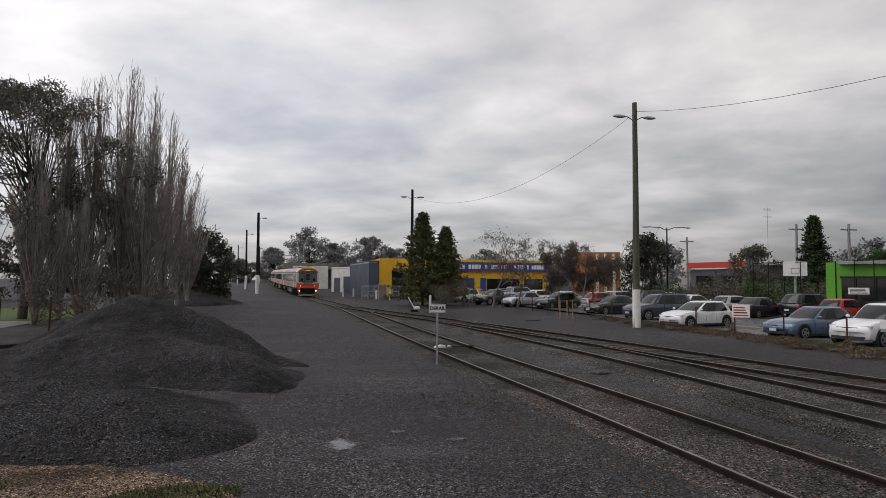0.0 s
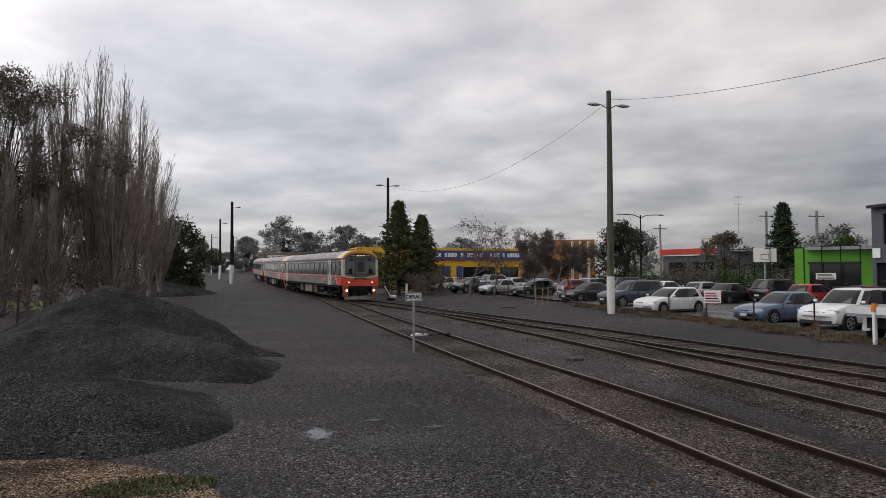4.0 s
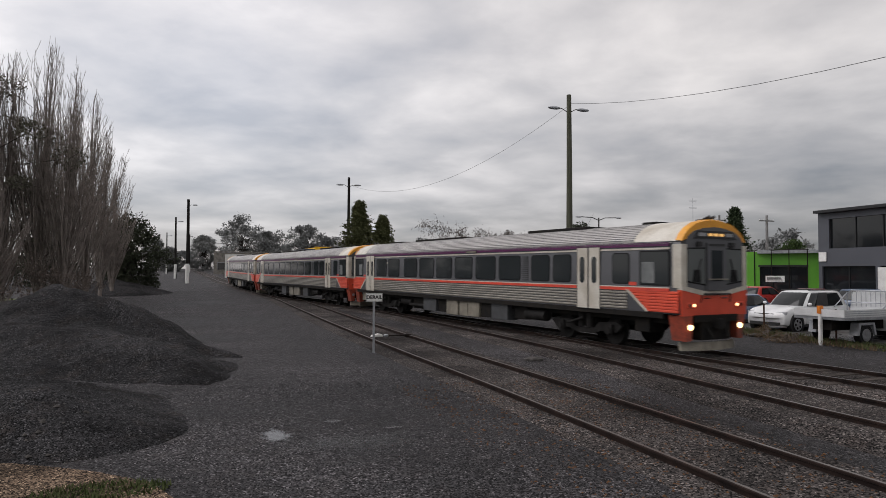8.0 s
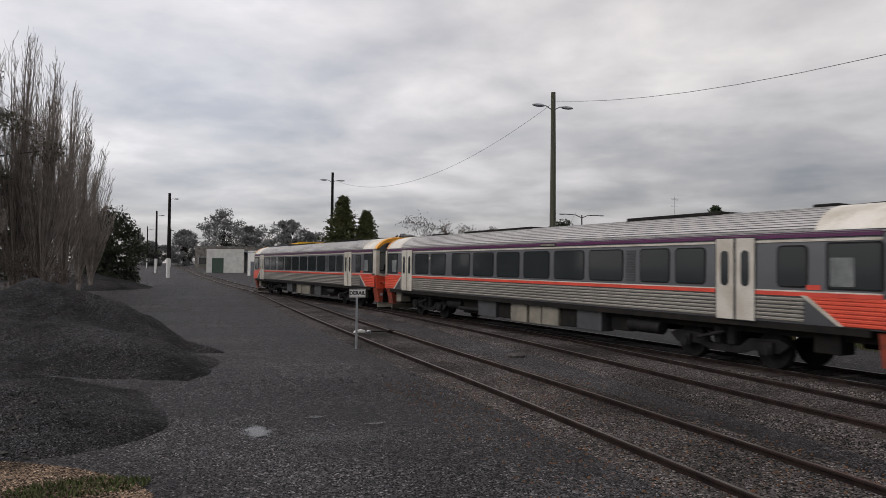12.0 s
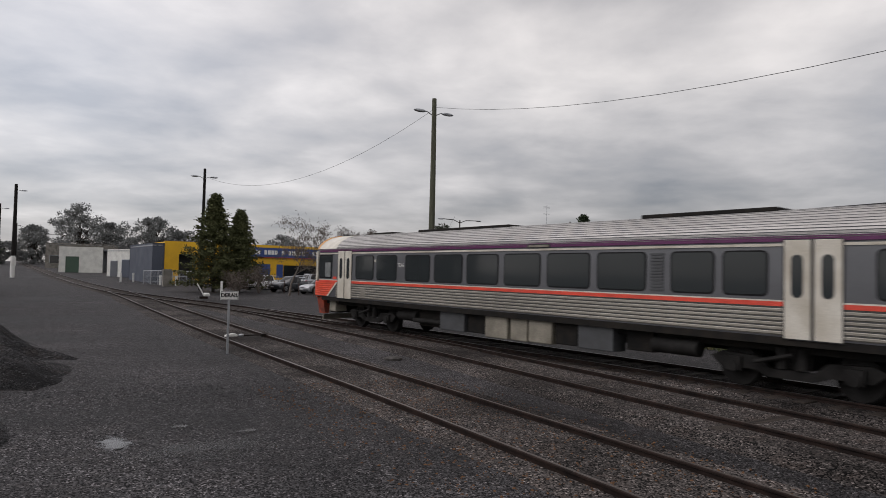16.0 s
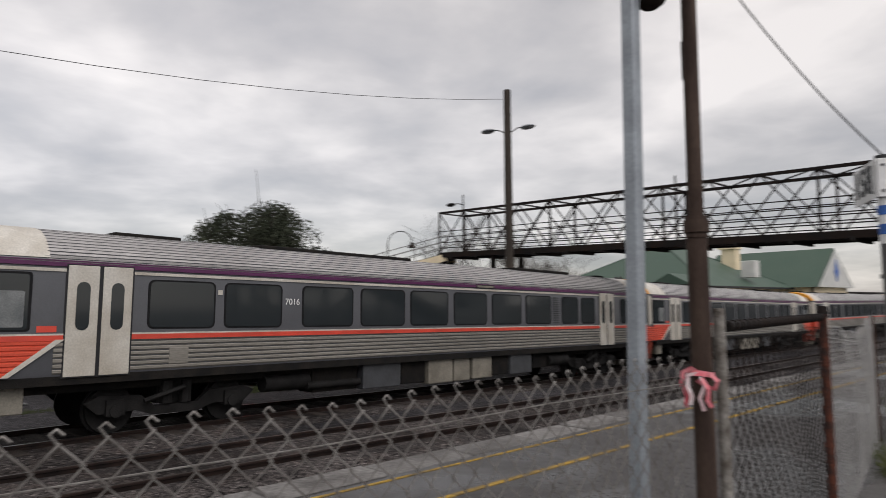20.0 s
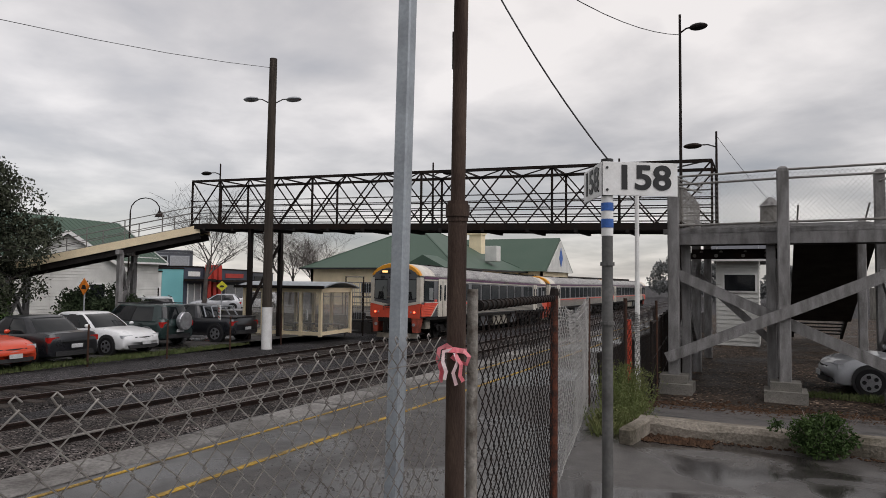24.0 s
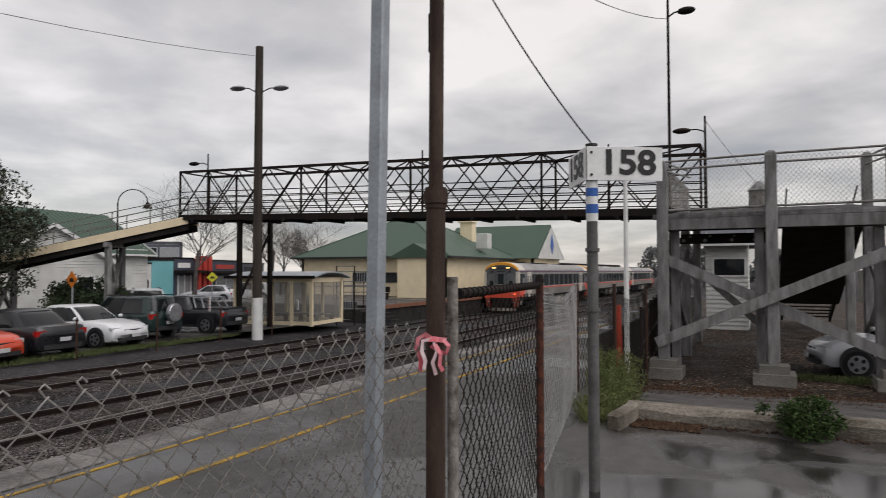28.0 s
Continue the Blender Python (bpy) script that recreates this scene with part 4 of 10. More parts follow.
def add_number(root, text, u, s):
    cu = bpy.data.curves.new("fleet_number", "FONT")
    cu.body, cu.size, cu.align_x, cu.extrude = text, 0.20, "CENTER", 0.003
    tmp = bpy.data.objects.new("tmp", cu)
    me = bpy.data.meshes.new_from_object(tmp)
    bpy.data.objects.remove(tmp)
    me.materials.append(M["signwhite"])
    o = new("fleet_number", me)
    o.parent = root
    o.matrix_local = Matrix.Translation((s * (W + 0.008), u2y(u), 2.50)) @ Matrix.Rotation(radians(90 * s), 4, "Z") @ Matrix.Rotation(radians(90), 4, "X")


CARS = [railcar("grey and orange diesel railcar leading, headlamps lit", "head", ""),
        railcar("grey and orange diesel railcar coupled in the middle", "", ""),
        railcar("grey and orange diesel railcar at the rear, red tail lamps lit", "", "tail")]
for c in CARS:
    for s in (-1, 1):
        add_number(c, "7016" if c is CARS[2] else "", 6.79, s) if c is CARS[2] else None

# distance of the leading nose along the line, by seconds
NOSE_T = (0, 2, 3.5, 5.5, 6, 7, 8, 9, 10, 11, 11.5, 13.5, 14, 15, 16, 17, 18, 19, 20, 21, 22, 22.5, 24.5, 25, 27, 28)
NOSE_S = (89.8, 70.1, 55.7, 38.1, 33.3, 24.7, 16.2, 8.3, 0.45, -7.5, -11.9, -27.2, -31.25, -39.26, -47.07, -55.18, -63.14, -70.69, -77.53, -84.43, -91.59, -95.00, -108.90, -112.00, -121.60, -125.00)
PITCH = 25.72


def line_table():
    ys = np.arange(-290, 400, 0.5)
    xs = np.array([cubic(CY, CX, y) for y in ys])
    s = np.concatenate([[0], np.cumsum(np.hypot(np.diff(xs), 0.5))])
    s -= np.interp(0, ys, s)
    return ys, xs, s


TY, TX, TS = line_table()


def on_line(s):
    y = float(np.interp(s, TS, TY))
    return Vector((float(np.interp(s, TS, TX)), y, rail_z(y) + main_lift(y)))


def nose_at(t):
    return cubic(NOSE_T, NOSE_S, t)


def motions():
    for i, c in enumerate(CARS):
        rows = []
        t = 0.0
        while t <= 28.001:
            s = nose_at(t) + 0.35 + i * PITCH + HALF
            a, b = on_line(s - 8.15), on_line(s + 8.15)
            d = a - b
            q = d.to_track_quat("Y", "Z").to_matrix().to_4x4()
            rows.append((t, Matrix.Translation((a + b) / 2) @ q))
            t += 0.5
        walk(c, rows)
# ---- poles and cables ----


def lamp_pole(name, x, y, h, label, m="pole", r0=0.17, r1=0.11, white=2.0, arms=True, drop=0.8, base=None, arm_dir=(1, 0), cross=False, one=False, cat="lamp pole"):
    z0 = gz(x, y) if base is None else base
    root = thing(name, label, cat, Matrix.Translation((x, y, z0)))
    bm = bmesh.new()
    rings = []
    n = 12
    for k in range(9):
        t = k / 8
        r = r0 + (r1 - r0) * t
        wob = 0.03 * math.sin(3.1 * t + x)
        rings.append([Vector((wob + r * math.cos(2 * math.pi * i / n), r * math.sin(2 * math.pi * i / n), -0.3 + (h - z0 + 0.3) * t)) for i in range(n)])
    bm_loft(bm, rings)
    part("post", bm, M[m], root, smooth=True)
    if white:
        bm = bmesh.new(); bm_tube(bm, (0, 0, -0.05), (0, 0, white), r0 + 0.012, r0 + 0.004, n=14)
        part("painted_base", bm, M["white"], root, "white painted pole base", smooth=True)
    ax = Vector((*arm_dir, 0)).normalized()
    top = h - z0
    sides = (1,) if one else (-1, 1)
    if arms:
        for s in sides:
            bm = bmesh.new(); bm_path(bm, [ax * s * 0.1 + Vector((0, 0, top - drop - 0.2)), ax * s * 0.45 + Vector((0, 0, top - drop - 0.02)), ax * s * 0.75 + Vector((0, 0, top - drop))], 0.025)
            arm = part("lamp_arm", bm, M["steel_dark"], root)
            bm = bmesh.new()
            c = ax * s * 0.92 + Vector((0, 0, top - drop - 0.02))
            bm_ball(bm, c, 0.30 * abs(ax.x) + 0.12, 0.30 * abs(ax.y) + 0.12, 0.1, 10, 6)
            part("lamp_head", bm, M["galv"], arm, "grey street lamp head", smooth=True)
    if cross:
        bm = bmesh.new(); bm_beam(bm, ax * -1.0 + Vector((0, 0, top - 0.6)), ax * 1.0 + Vector((0, 0, top - 0.6)), 0.1, 0.12)
        cr = part("crossarm", bm, M[m], root)
        for k in (-0.9, -0.45, 0.45, 0.9):
            bm = bmesh.new(); bm_tube(bm, ax * k + Vector((0, 0, top - 0.55)), ax * k + Vector((0, 0, top - 0.38)), 0.04)
            part("insulator", bm, M["white"], cr)
    return root


def cable(a, b, sag, r=0.010, label="thin dark sagging overhead cable", n=20):
    bm = bmesh.new()
    a, b = Vector(a), Vector(b)
    pts = [a.lerp(b, i / n) - Vector((0, 0, sag * 4 * (i / n) * (1 - i / n))) for i in range(n + 1)]
    bm_path(bm, pts, r, 5)
    return solid("overhead_cable", bm, M["wire"], label, "cable")


PT = (18.2, 34.3, 12.75)
lamp_pole("lamp_pole", *PT, "tall weathered timber lamp pole with white base", r0=0.21, r1=0.13, white=2.1)
lamp_pole("lamp_pole", 11.35, 70.1, 12.6, "timber lamp pole standing behind the conifers", "darkpole", 0.2, 0.13, 0)
lamp_pole("lamp_pole", 19.0, -21.7, 12.0, "weathered brown timber lamp pole with white base beside the line", "brownpole", 0.21, 0.16, 1.75, arm_dir=(0.9, 0.4), drop=1.75)
lamp_pole("yard_pole", -6.85, 105, 13.3, "dark timber yard pole with white base", "darkpole", 0.26, 0.19, 2.9, one=True)
lamp_pole("yard_pole", -10.9, 134.5, 12.9, "dark timber yard pole with white base", "darkpole", 0.24, 0.15, 2.7, one=True)
lamp_pole("yard_pole", -17.5, 189, 13.0, "grey timber yard pole with white base", "darkpole", 0.2, 0.13, 2.6, one=True)
lamp_pole("yard_pole", -24.5, 235, 14.0, "grey timber yard pole with white base", "darkpole", 0.2, 0.13, 2.4, cross=True, arms=False)
lamp_pole("yard_pole", -13.5, 215, 14.0, "grey timber yard pole with white base", "darkpole", 0.2, 0.13, 2.4, cross=True, arms=False)
lamp_pole("power_pole", 50.6, 80.4, 8.9, "grey timber power pole with crossarm", "timber", 0.16, 0.12, 0, False, cross=True, cat="power pole")
lamp_pole("power_pole", 54.7, 65.1, 9.4, "grey timber power pole with crossarm", "timber", 0.16, 0.12, 0, False, cross=True, cat="power pole")
lamp_pole("power_pole", 55.0, 58.1, 8.8, "grey timber power pole with crossarm", "timber", 0.18, 0.13, 0, False, cross=True, cat="power pole")
cable((18.3, 34.3, 12.2), (11.35, 70, 11.8), 2.4)
cable((18.3, 34.3, 12.25), (19.0, -21.7, 11.6), 3.4)


def street_light(x, y, h):
    z = gz(x, y)
    root = thing("street_light", "steel street light with two outreach arms", "street light", Matrix.Translation((x, y, z)))
    bm = bmesh.new(); bm_tube(bm, (0, 0, -0.2), (0, 0, h - z), 0.12, 0.07)
    part("post", bm, M["steel_dark"], root)
    for s in (-1, 1):
        bm = bmesh.new(); bm_path(bm, [(0, 0, h - z - 0.3), (s * 0.8, 0, h - z), (s * 2.2, 0, h - z + 0.05)], 0.045)
        a = part("arm", bm, M["steel_dark"], root)
        bm = bmesh.new(); bm_ball(bm, (s * 2.5, 0, h - z + 0.03), 0.4, 0.14, 0.09)
        part("lamp_head", bm, M["galv"], a)


street_light(38.2, 64.6, 8.6)
bm = bmesh.new()
bm_tube(bm, (67.9, 86.5, 0), (67.9, 86.5, 14.2), 0.05, 0.03, 5)
for k in range(5):
    bm_tube(bm, (67.2, 86.5, 13.9 - k * 0.12 - (k > 2) * 0.8), (68.6, 86.5, 13.9 - k * 0.12 - (k > 2) * 0.8), 0.02, n=4)
solid("radio_mast", bm, M["galv"], "thin steel radio mast with antenna bars", "mast")

# ---- heaps of stone, dirt and grass by the yard ----


# crest lines (x, y, height) of three ridges of dumped stone, and the run of their flanks for each metre of height
RIDGES = ((((-10.6, 27.2, 0.05), (-8.5, 26.6, 0.8), (-7.2, 26.1, 1.5), (-5.7, 25.4, 2.05), (-4.1, 24.6, 1.7), (-2.8, 23.4, 1.0), (-1.1, 21.9, 0.45), (0.2, 20.5, 0.06)), 1.95),
          (((-11, 23.5, 0.25), (-8.5, 22.9, 0.5), (-6.4, 22.2, 0.95), (-3.8, 20.9, 1.0), (-1.9, 19.0, 0.75), (-0.9, 17.4, 0.36), (-0.5, 16.2, 0.05)), 3.0),
          (((-14, 17.6, 0.75), (-8, 15.9, 0.8), (-5.4, 14.6, 0.82), (-4.3, 13.9, 0.80), (-3.3, 13.1, 0.68), (-2.3, 12.0, 0.42), (-1.75, 11.1, 0.10)), 4.1))


def heap_height(x, y):
    w = 0.35 * noise.noise((x * 0.5, y * 0.5, 7))
    x, y = x + w, y + 0.8 * w
    total = 0.0
    for pts, width in RIDGES:
        best = 0.0
        for (ax, ay, ah), (bx, by, bh) in zip(pts[:-1], pts[1:]):
            dx, dy = bx - ax, by - ay
            t = min(1.0, max(0.0, ((x - ax) * dx + (y - ay) * dy) / (dx * dx + dy * dy)))
            q = math.hypot(x - ax - dx * t, y - ay - dy * t) / (width * max(0.06, ah + (bh - ah) * t))
            q = (math.sqrt(q * q + 0.012) - 0.11) / 0.896
            if q < 1:
                best = max(best, (ah + (bh - ah) * t) * (1 - q) ** 1.12)
        total += best ** 2.2
    best = total ** (1 / 2.2)
    return best + (0.12 * abs(noise.noise((x * 0.55 + y * 0.3, y * 0.12, 2))) * min(1.0, best) if best > 0 else 0.0)


def make_heap(name, x0, x1, y0, y1, step, fun, label, rough=0.09):
    xs, ys = np.arange(x0, x1, step), np.arange(y0, y1, step)
    V = []
    for y in ys:
        for x in xs:
            h = fun(x, y)
            e = min(1.0, h / 0.5)
            V.append((x, y, gz(x, y) - 0.06 + h + e * (rough * noise.fractal((x * 1.3, y * 1.3, 3), 1.0, 2.0, 4) + 0.035 * noise.noise((x * 9, y * 9, 1)))))
    n = len(xs)
    F = [(j * n + i, j * n + i + 1, j * n + n + i + 1, j * n + n + i) for j in range(len(ys) - 1) for i in range(n - 1) if max(V[j * n + i][2] - gz(0, V[j * n + i][1]), V[j * n + n + i + 1][2] - gz(0, V[j * n + n + i + 1][1])) > -0.05]
    me = bpy.data.meshes.new(name)
    me.from_pydata(V, [], F)
    me.materials.append(M["heap"])
    me.polygons.foreach_set("use_smooth", [True] * len(me.polygons))
    return tagged(new(name, me), label, "stone heap")


make_heap("gravel_mound", -18, 2.4, 7.5, 33, 0.15, heap_height, "dark gravel mound with ridged crest")


def far_heap(x, y):
    r = math.hypot((x + 11.5) / 5.5, (y - 72) / 7)
    return 1.5 * max(0, 1 - r) ** 0.8


make_heap("gravel_mound", -18, -5, 63, 81, 0.5, far_heap, "low dark gravel mound beneath bare trees")


def scatter_stones(name, n, rect, zf, size, m, label, seed):
    r = random.Random(seed)
    V, F = [], []
    for _ in range(n):
        x, y = r.uniform(rect[0], rect[1]), r.uniform(rect[2], rect[3])
        z = zf(x, y)
        s = size * r.uniform(0.5, 1.5)
        b = len(V)
        for k in range(6):
            a = (1, 0, 0), (-1, 0, 0), (0, 1, 0), (0, -1, 0), (0, 0, 1), (0, 0, -1)
            V.append((x + a[k][0] * s * r.uniform(0.6, 1.2), y + a[k][1] * s * r.uniform(0.6, 1.2), z + a[k][2] * s * r.uniform(0.4, 0.8)))
        F += [(b + i, b + j, b + k) for i, j, k in ((0, 2, 4), (2, 1, 4), (1, 3, 4), (3, 0, 4), (2, 0, 5), (1, 2, 5), (3, 1, 5), (0, 3, 5))]
    me = bpy.data.meshes.new(name)
    me.from_pydata(V, [], F)
    me.materials.append(m)
    return tagged(new(name, me), label, "stones", kind="stuff")


M["stone"] = mat("loose_stone", (0.075, 0.075, 0.078), (0.035, 0.035, 0.036), 0.85, scale=8, fine=60)
M["palestone"] = mat("pale_stone", (0.085, 0.079, 0.074), (0.045, 0.042, 0.039), 0.85, scale=8, fine=60)
hz = lambda x, y: gz(x, y) - 0.05 + heap_height(x, y)
scatter_stones("loose_stones", 2600, (-9, 3.5, 8.0, 20), hz, 0.024, M["stone"], "loose dark stones over heap and yard", 5)
scatter_stones("pale_stones", 90, (-6.2, -2.0, 9.8, 13.0), hz, 0.04, M["palestone"], "pale broken stones at the heap foot", 6)
scatter_stones("ballast_stones", 2500, (4.6, 13.5, 5, 19), lambda x, y: gz(x, y) + 0.015, 0.019, M["palestone"], "loose ballast stones between the rails", 7)
scatter_stones("yard_stones", 5200, (-1.5, 5.2, 6.5, 16), lambda x, y: gz(x, y) + 0.01, 0.02, M["stone"], "loose grey stones over the yard", 8)


def flat_patch(name, pts, z, m, label, kind="structure"):
    bm = bmesh.new()
    c = bm.verts.new((sum(p[0] for p in pts) / len(pts), sum(p[1] for p in pts) / len(pts), z(sum(p[0] for p in pts) / len(pts), sum(p[1] for p in pts) / len(pts))))
    vs = [bm.verts.new((x, y, z(x, y))) for x, y in pts]
    for a, b in zip(vs, vs[1:] + vs[:1]):
        bm.faces.new((c, a, b))
    return solid(name, bm, M[m] if isinstance(m, str) else m, label, "ground", kind=kind)


flat_patch("dirt_verge", [(-14, 6), (-0.6, 6.7), (-0.62, 8.6), (-0.95, 9.3), (-1.6, 9.9), (-2.1, 10.25), (-3.2, 10.9), (-4.6, 12.3), (-6.2, 13.1), (-14, 14.5)], lambda x, y: gz(x, y) + 0.045, "dirt", "bare brown dirt verge with leaf litter")


def grass_patch(name, n, area, h, label, seed, mats="tuft", blade=1.0):
    """Many bent blades of grass over an area (centre x, y, radii)."""
    r = random.Random(seed)
    V, F = [], []
    for _ in range(n):
        a, q = r.uniform(0, 6.283), math.sqrt(r.random())
        x, y = area[0] + area[2] * q * math.cos(a), area[1] + area[3] * q * math.sin(a)
        z = (area[4] if len(area) > 4 else gz(x, y) + 0.03)
        w, hh, d = (0.012 + 0.01 * r.random()) * blade, h * r.uniform(0.4, 1.2), r.uniform(0, 6.283)
        lx, ly = math.cos(d) * hh * 0.5, math.sin(d) * hh * 0.5
        b = len(V)
        V += [(x - w * math.sin(d), y + w * math.cos(d), z), (x + w * math.sin(d), y - w * math.cos(d), z), (x + lx * 0.5, y + ly * 0.5, z + hh * 0.7), (x + lx, y + ly, z + hh)]
        F += [(b, b + 1, b + 2), (b + 1, b + 3, b + 2)]
    me = bpy.data.meshes.new(name)
    me.from_pydata(V, [], F)
    me.materials.append(M[mats])
    return tagged(new(name, me), label, "grass", kind="stuff")


M["tuft"] = mat("green_grass_blades", (0.06, 0.085, 0.028), (0.095, 0.105, 0.045), 0.8, scale=4, fine=20)
M["weed"] = mat("yellow_green_weed_leaves", (0.095, 0.122, 0.040), (0.15, 0.155, 0.065), 0.8, scale=4, fine=20)
M["drygrass"] = mat("dry_weed_stalks", (0.14, 0.10, 0.06), (0.09, 0.065, 0.045), 0.9, scale=4, fine=20)
grass_patch("grass_tuft", 900, (-1.45, 9.1, 0.75, 0.35), 0.07, "short green grass patch on dirt", 11)
grass_patch("grass_tuft", 900, (-4.3, 9.8, 0.8, 0.5), 0.07, "short green grass patch on dirt", 12)


def soft_patch_mat(name, col, rough, cover, noise_scale):
    """Water or damp lying among stones: fades out unevenly from the middle of its patch."""
    ma = bpy.data.materials.new(name)
    ma.use_nodes = True
    nt = ma.node_tree
    b = nt.nodes["Principled BSDF"]
    b.inputs["Base Color"].default_value, b.inputs["Roughness"].default_value = (*col, 1), rough
    tc = nt.nodes.new("ShaderNodeTexCoord")
    gr = nt.nodes.new("ShaderNodeVectorMath"); gr.operation = "DISTANCE"; gr.inputs[1].default_value = (0.5, 0.5, 0.5)
    nt.links.new(tc.outputs["Generated"], gr.inputs[0])
    nz = nt.nodes.new("ShaderNodeTexNoise"); nz.inputs["Scale"].default_value, nz.inputs["Detail"].default_value = noise_scale, 8
    nt.links.new(tc.outputs["Object"], nz.inputs["Vector"])
    ad = nt.nodes.new("ShaderNodeMath"); ad.operation = "MULTIPLY_ADD"; ad.inputs[1].default_value = 0.62
    nt.links.new(nz.outputs[0], ad.inputs[0]); nt.links.new(gr.outputs["Value"], ad.inputs[2])
    mr = nt.nodes.new("ShaderNodeMapRange"); mr.interpolation_type = "SMOOTHSTEP"
    for k, v in enumerate((0.42, 0.68, cover, 0.0)):
        mr.inputs[k + 1].default_value = v
    nt.links.new(ad.outputs[0], mr.inputs[0]); nt.links.new(mr.outputs[0], b.inputs["Alpha"])
    return ma


M["puddle"] = soft_patch_mat("puddle_water", (0.07, 0.068, 0.066), 0.16, 0.85, 9.0)
M["wetgrit"] = soft_patch_mat("wet_grit", (0.07, 0.068, 0.066), 0.3, 0.45, 9.0)
M["damp"] = soft_patch_mat("damp_dust", (0.028, 0.027, 0.027), 0.5, 0.55, 2.0)
for x, y, w, d, m, z, label in ((0.62, 11.2, 0.36, 1.0, "puddle", 0.036, "small shallow rain puddle in gravel"), (1.62, 11.9, 0.30, 0.22, "wetgrit", 0.034, "thin wet patch in gravel"),
                                (2.5, 11.2, 0.3, 0.16, "wetgrit", 0.038, "thin wet patch in gravel"), (1.7, 10.1, 1.7, 1.5, "damp", 0.031, "dark damp patch in gravel")):
    flat_patch("damp_patch" if m == "damp" else "puddle", [(x - w, y - d), (x + w, y - d), (x + w, y + d), (x - w, y + d)], lambda u, v, z=z: gz(u, v) + z, m, label)
# yard beyond the old fence
flat_patch("path", [(-60, 26), (-17, 27), (-15, 34), (-15, 44), (-60, 44)], lambda x, y: gz(x, y) + 0.03, "concrete", "pale concrete path beyond the yard fence")
flat_patch("lawn", [(-80, 44), (-15, 44), (-14, 62), (-80, 62)], lambda x, y: gz(x, y) + 0.04, "grass", "green lawn beneath the gum tree")
for i, (x, y) in enumerate(((-14.6, 27), (-13.3, 28.8), (-12.1, 30.6), (-10.9, 32.6))):
    bm = bmesh.new(); bm_tube(bm, (x, y, gz(x, y) - 0.1), (x + 0.05, y, gz(x, y) + 1.75), 0.045)
    solid("fence_post", bm, M["rustpipe"], "old rusty pipe fence post", "fence post", "old yard fence posts")
bm = bmesh.new()
bm_box(bm, -14.0, -13.5, 27.8, 27.83, 1.0, 1.55)
solid("notice_board", bm, M["signwhite"], "small white notice board on the yard fence", "sign")
for k in range(4):
    bm = bmesh.new(); bm_beam(bm, (-15 + k * 0.3, 24.5 + k * 0.5, 0.08), (-9.6 + k * 0.3, 28.6 + k * 0.5, 0.10), 0.18, 0.16)
    solid("timber_beam", bm, M["timber_dark"], "old dark timber beam lying by the heap", "beam", "stacked old beams")
# ---- yard signs and markers ----


def text_mesh(parent, name, body, size, m, mw, bold=0.0):
    cu = bpy.data.curves.new(name, "FONT")
    cu.body, cu.size, cu.align_x, cu.align_y, cu.extrude, cu.offset = body, size, "CENTER", "CENTER", 0.002, bold
    tmp = bpy.data.objects.new("tmp", cu)
    me = bpy.data.meshes.new_from_object(tmp)
    bpy.data.objects.remove(tmp)
    me.materials.append(m)
    o = new(name, me)
    o.parent = parent
    o.matrix_local = mw
    return o


def derail_sign():
    x, y = 4.1, 20.7
    root = thing("derail_sign", "white derail sign with black letters on post", "sign", Matrix.Translation((x, y, gz(x, y))) @ Matrix.Rotation(radians(6), 4, "Z"))
    bm = bmesh.new(); bm_box(bm, -0.03, 0.03, -0.02, 0.02, -0.1, 1.85)
    part("post", bm, M["galv"], root)
    bm = bmesh.new(); bm_box(bm, -0.265, 0.265, -0.035, -0.022, 1.60, 1.86)
    pl = part("plate", bm, M["signwhite"], root)
    bm = bmesh.new()
    for a in ((-0.255, 0.255, 1.612, 1.622), (-0.255, 0.255, 1.838, 1.848), (-0.255, -0.245, 1.612, 1.848), (0.245, 0.255, 1.612, 1.848)):
        bm_box(bm, a[0], a[1], -0.0385, -0.0355, a[2], a[3])
    part("border", bm, M["signblack"], pl)
    text_mesh(pl, "lettering", "DERAIL", 0.155, M["signblack"], Matrix.Translation((0, -0.038, 1.73)) @ Matrix.Rotation(radians(90), 4, "X"), 0.006)


derail_sign()


def derail_block():
    root = thing("derail_device", "white painted derail block on the siding rail", "derailer", Matrix.Translation((5.0, 24.6, gz(5, 24.6) + 0.1)) @ Matrix.Scale(0.5, 4))
    bm = bmesh.new()
    bm_prism(bm, [(-0.45, 0), (0.45, 0), (0.40, 0.16), (0.1, 0.22), (-0.35, 0.12)], -0.16, 0.16, "y")
    part("block", bm, M["white"], root, bevel=0.02)
    bm = bmesh.new(); bm_ball(bm, (0.62, -0.4, 0.1), 0.2, 0.15, 0.12)
    part("counterweight", bm, M["galv"], root)
    bm = bmesh.new(); bm_tube(bm, (0.5, -0.1, 0.05), (2.4, 0.3, 0.03), 0.04)
    part("rod", bm, M["steel_dark"], root)
    bm = bmesh.new(); bm_box(bm, 2.2, 2.7, 0.15, 0.45, -0.1, 0.12)
    part("crank_box", bm, M["steel_dark"], root, bevel=0.03)


derail_block()


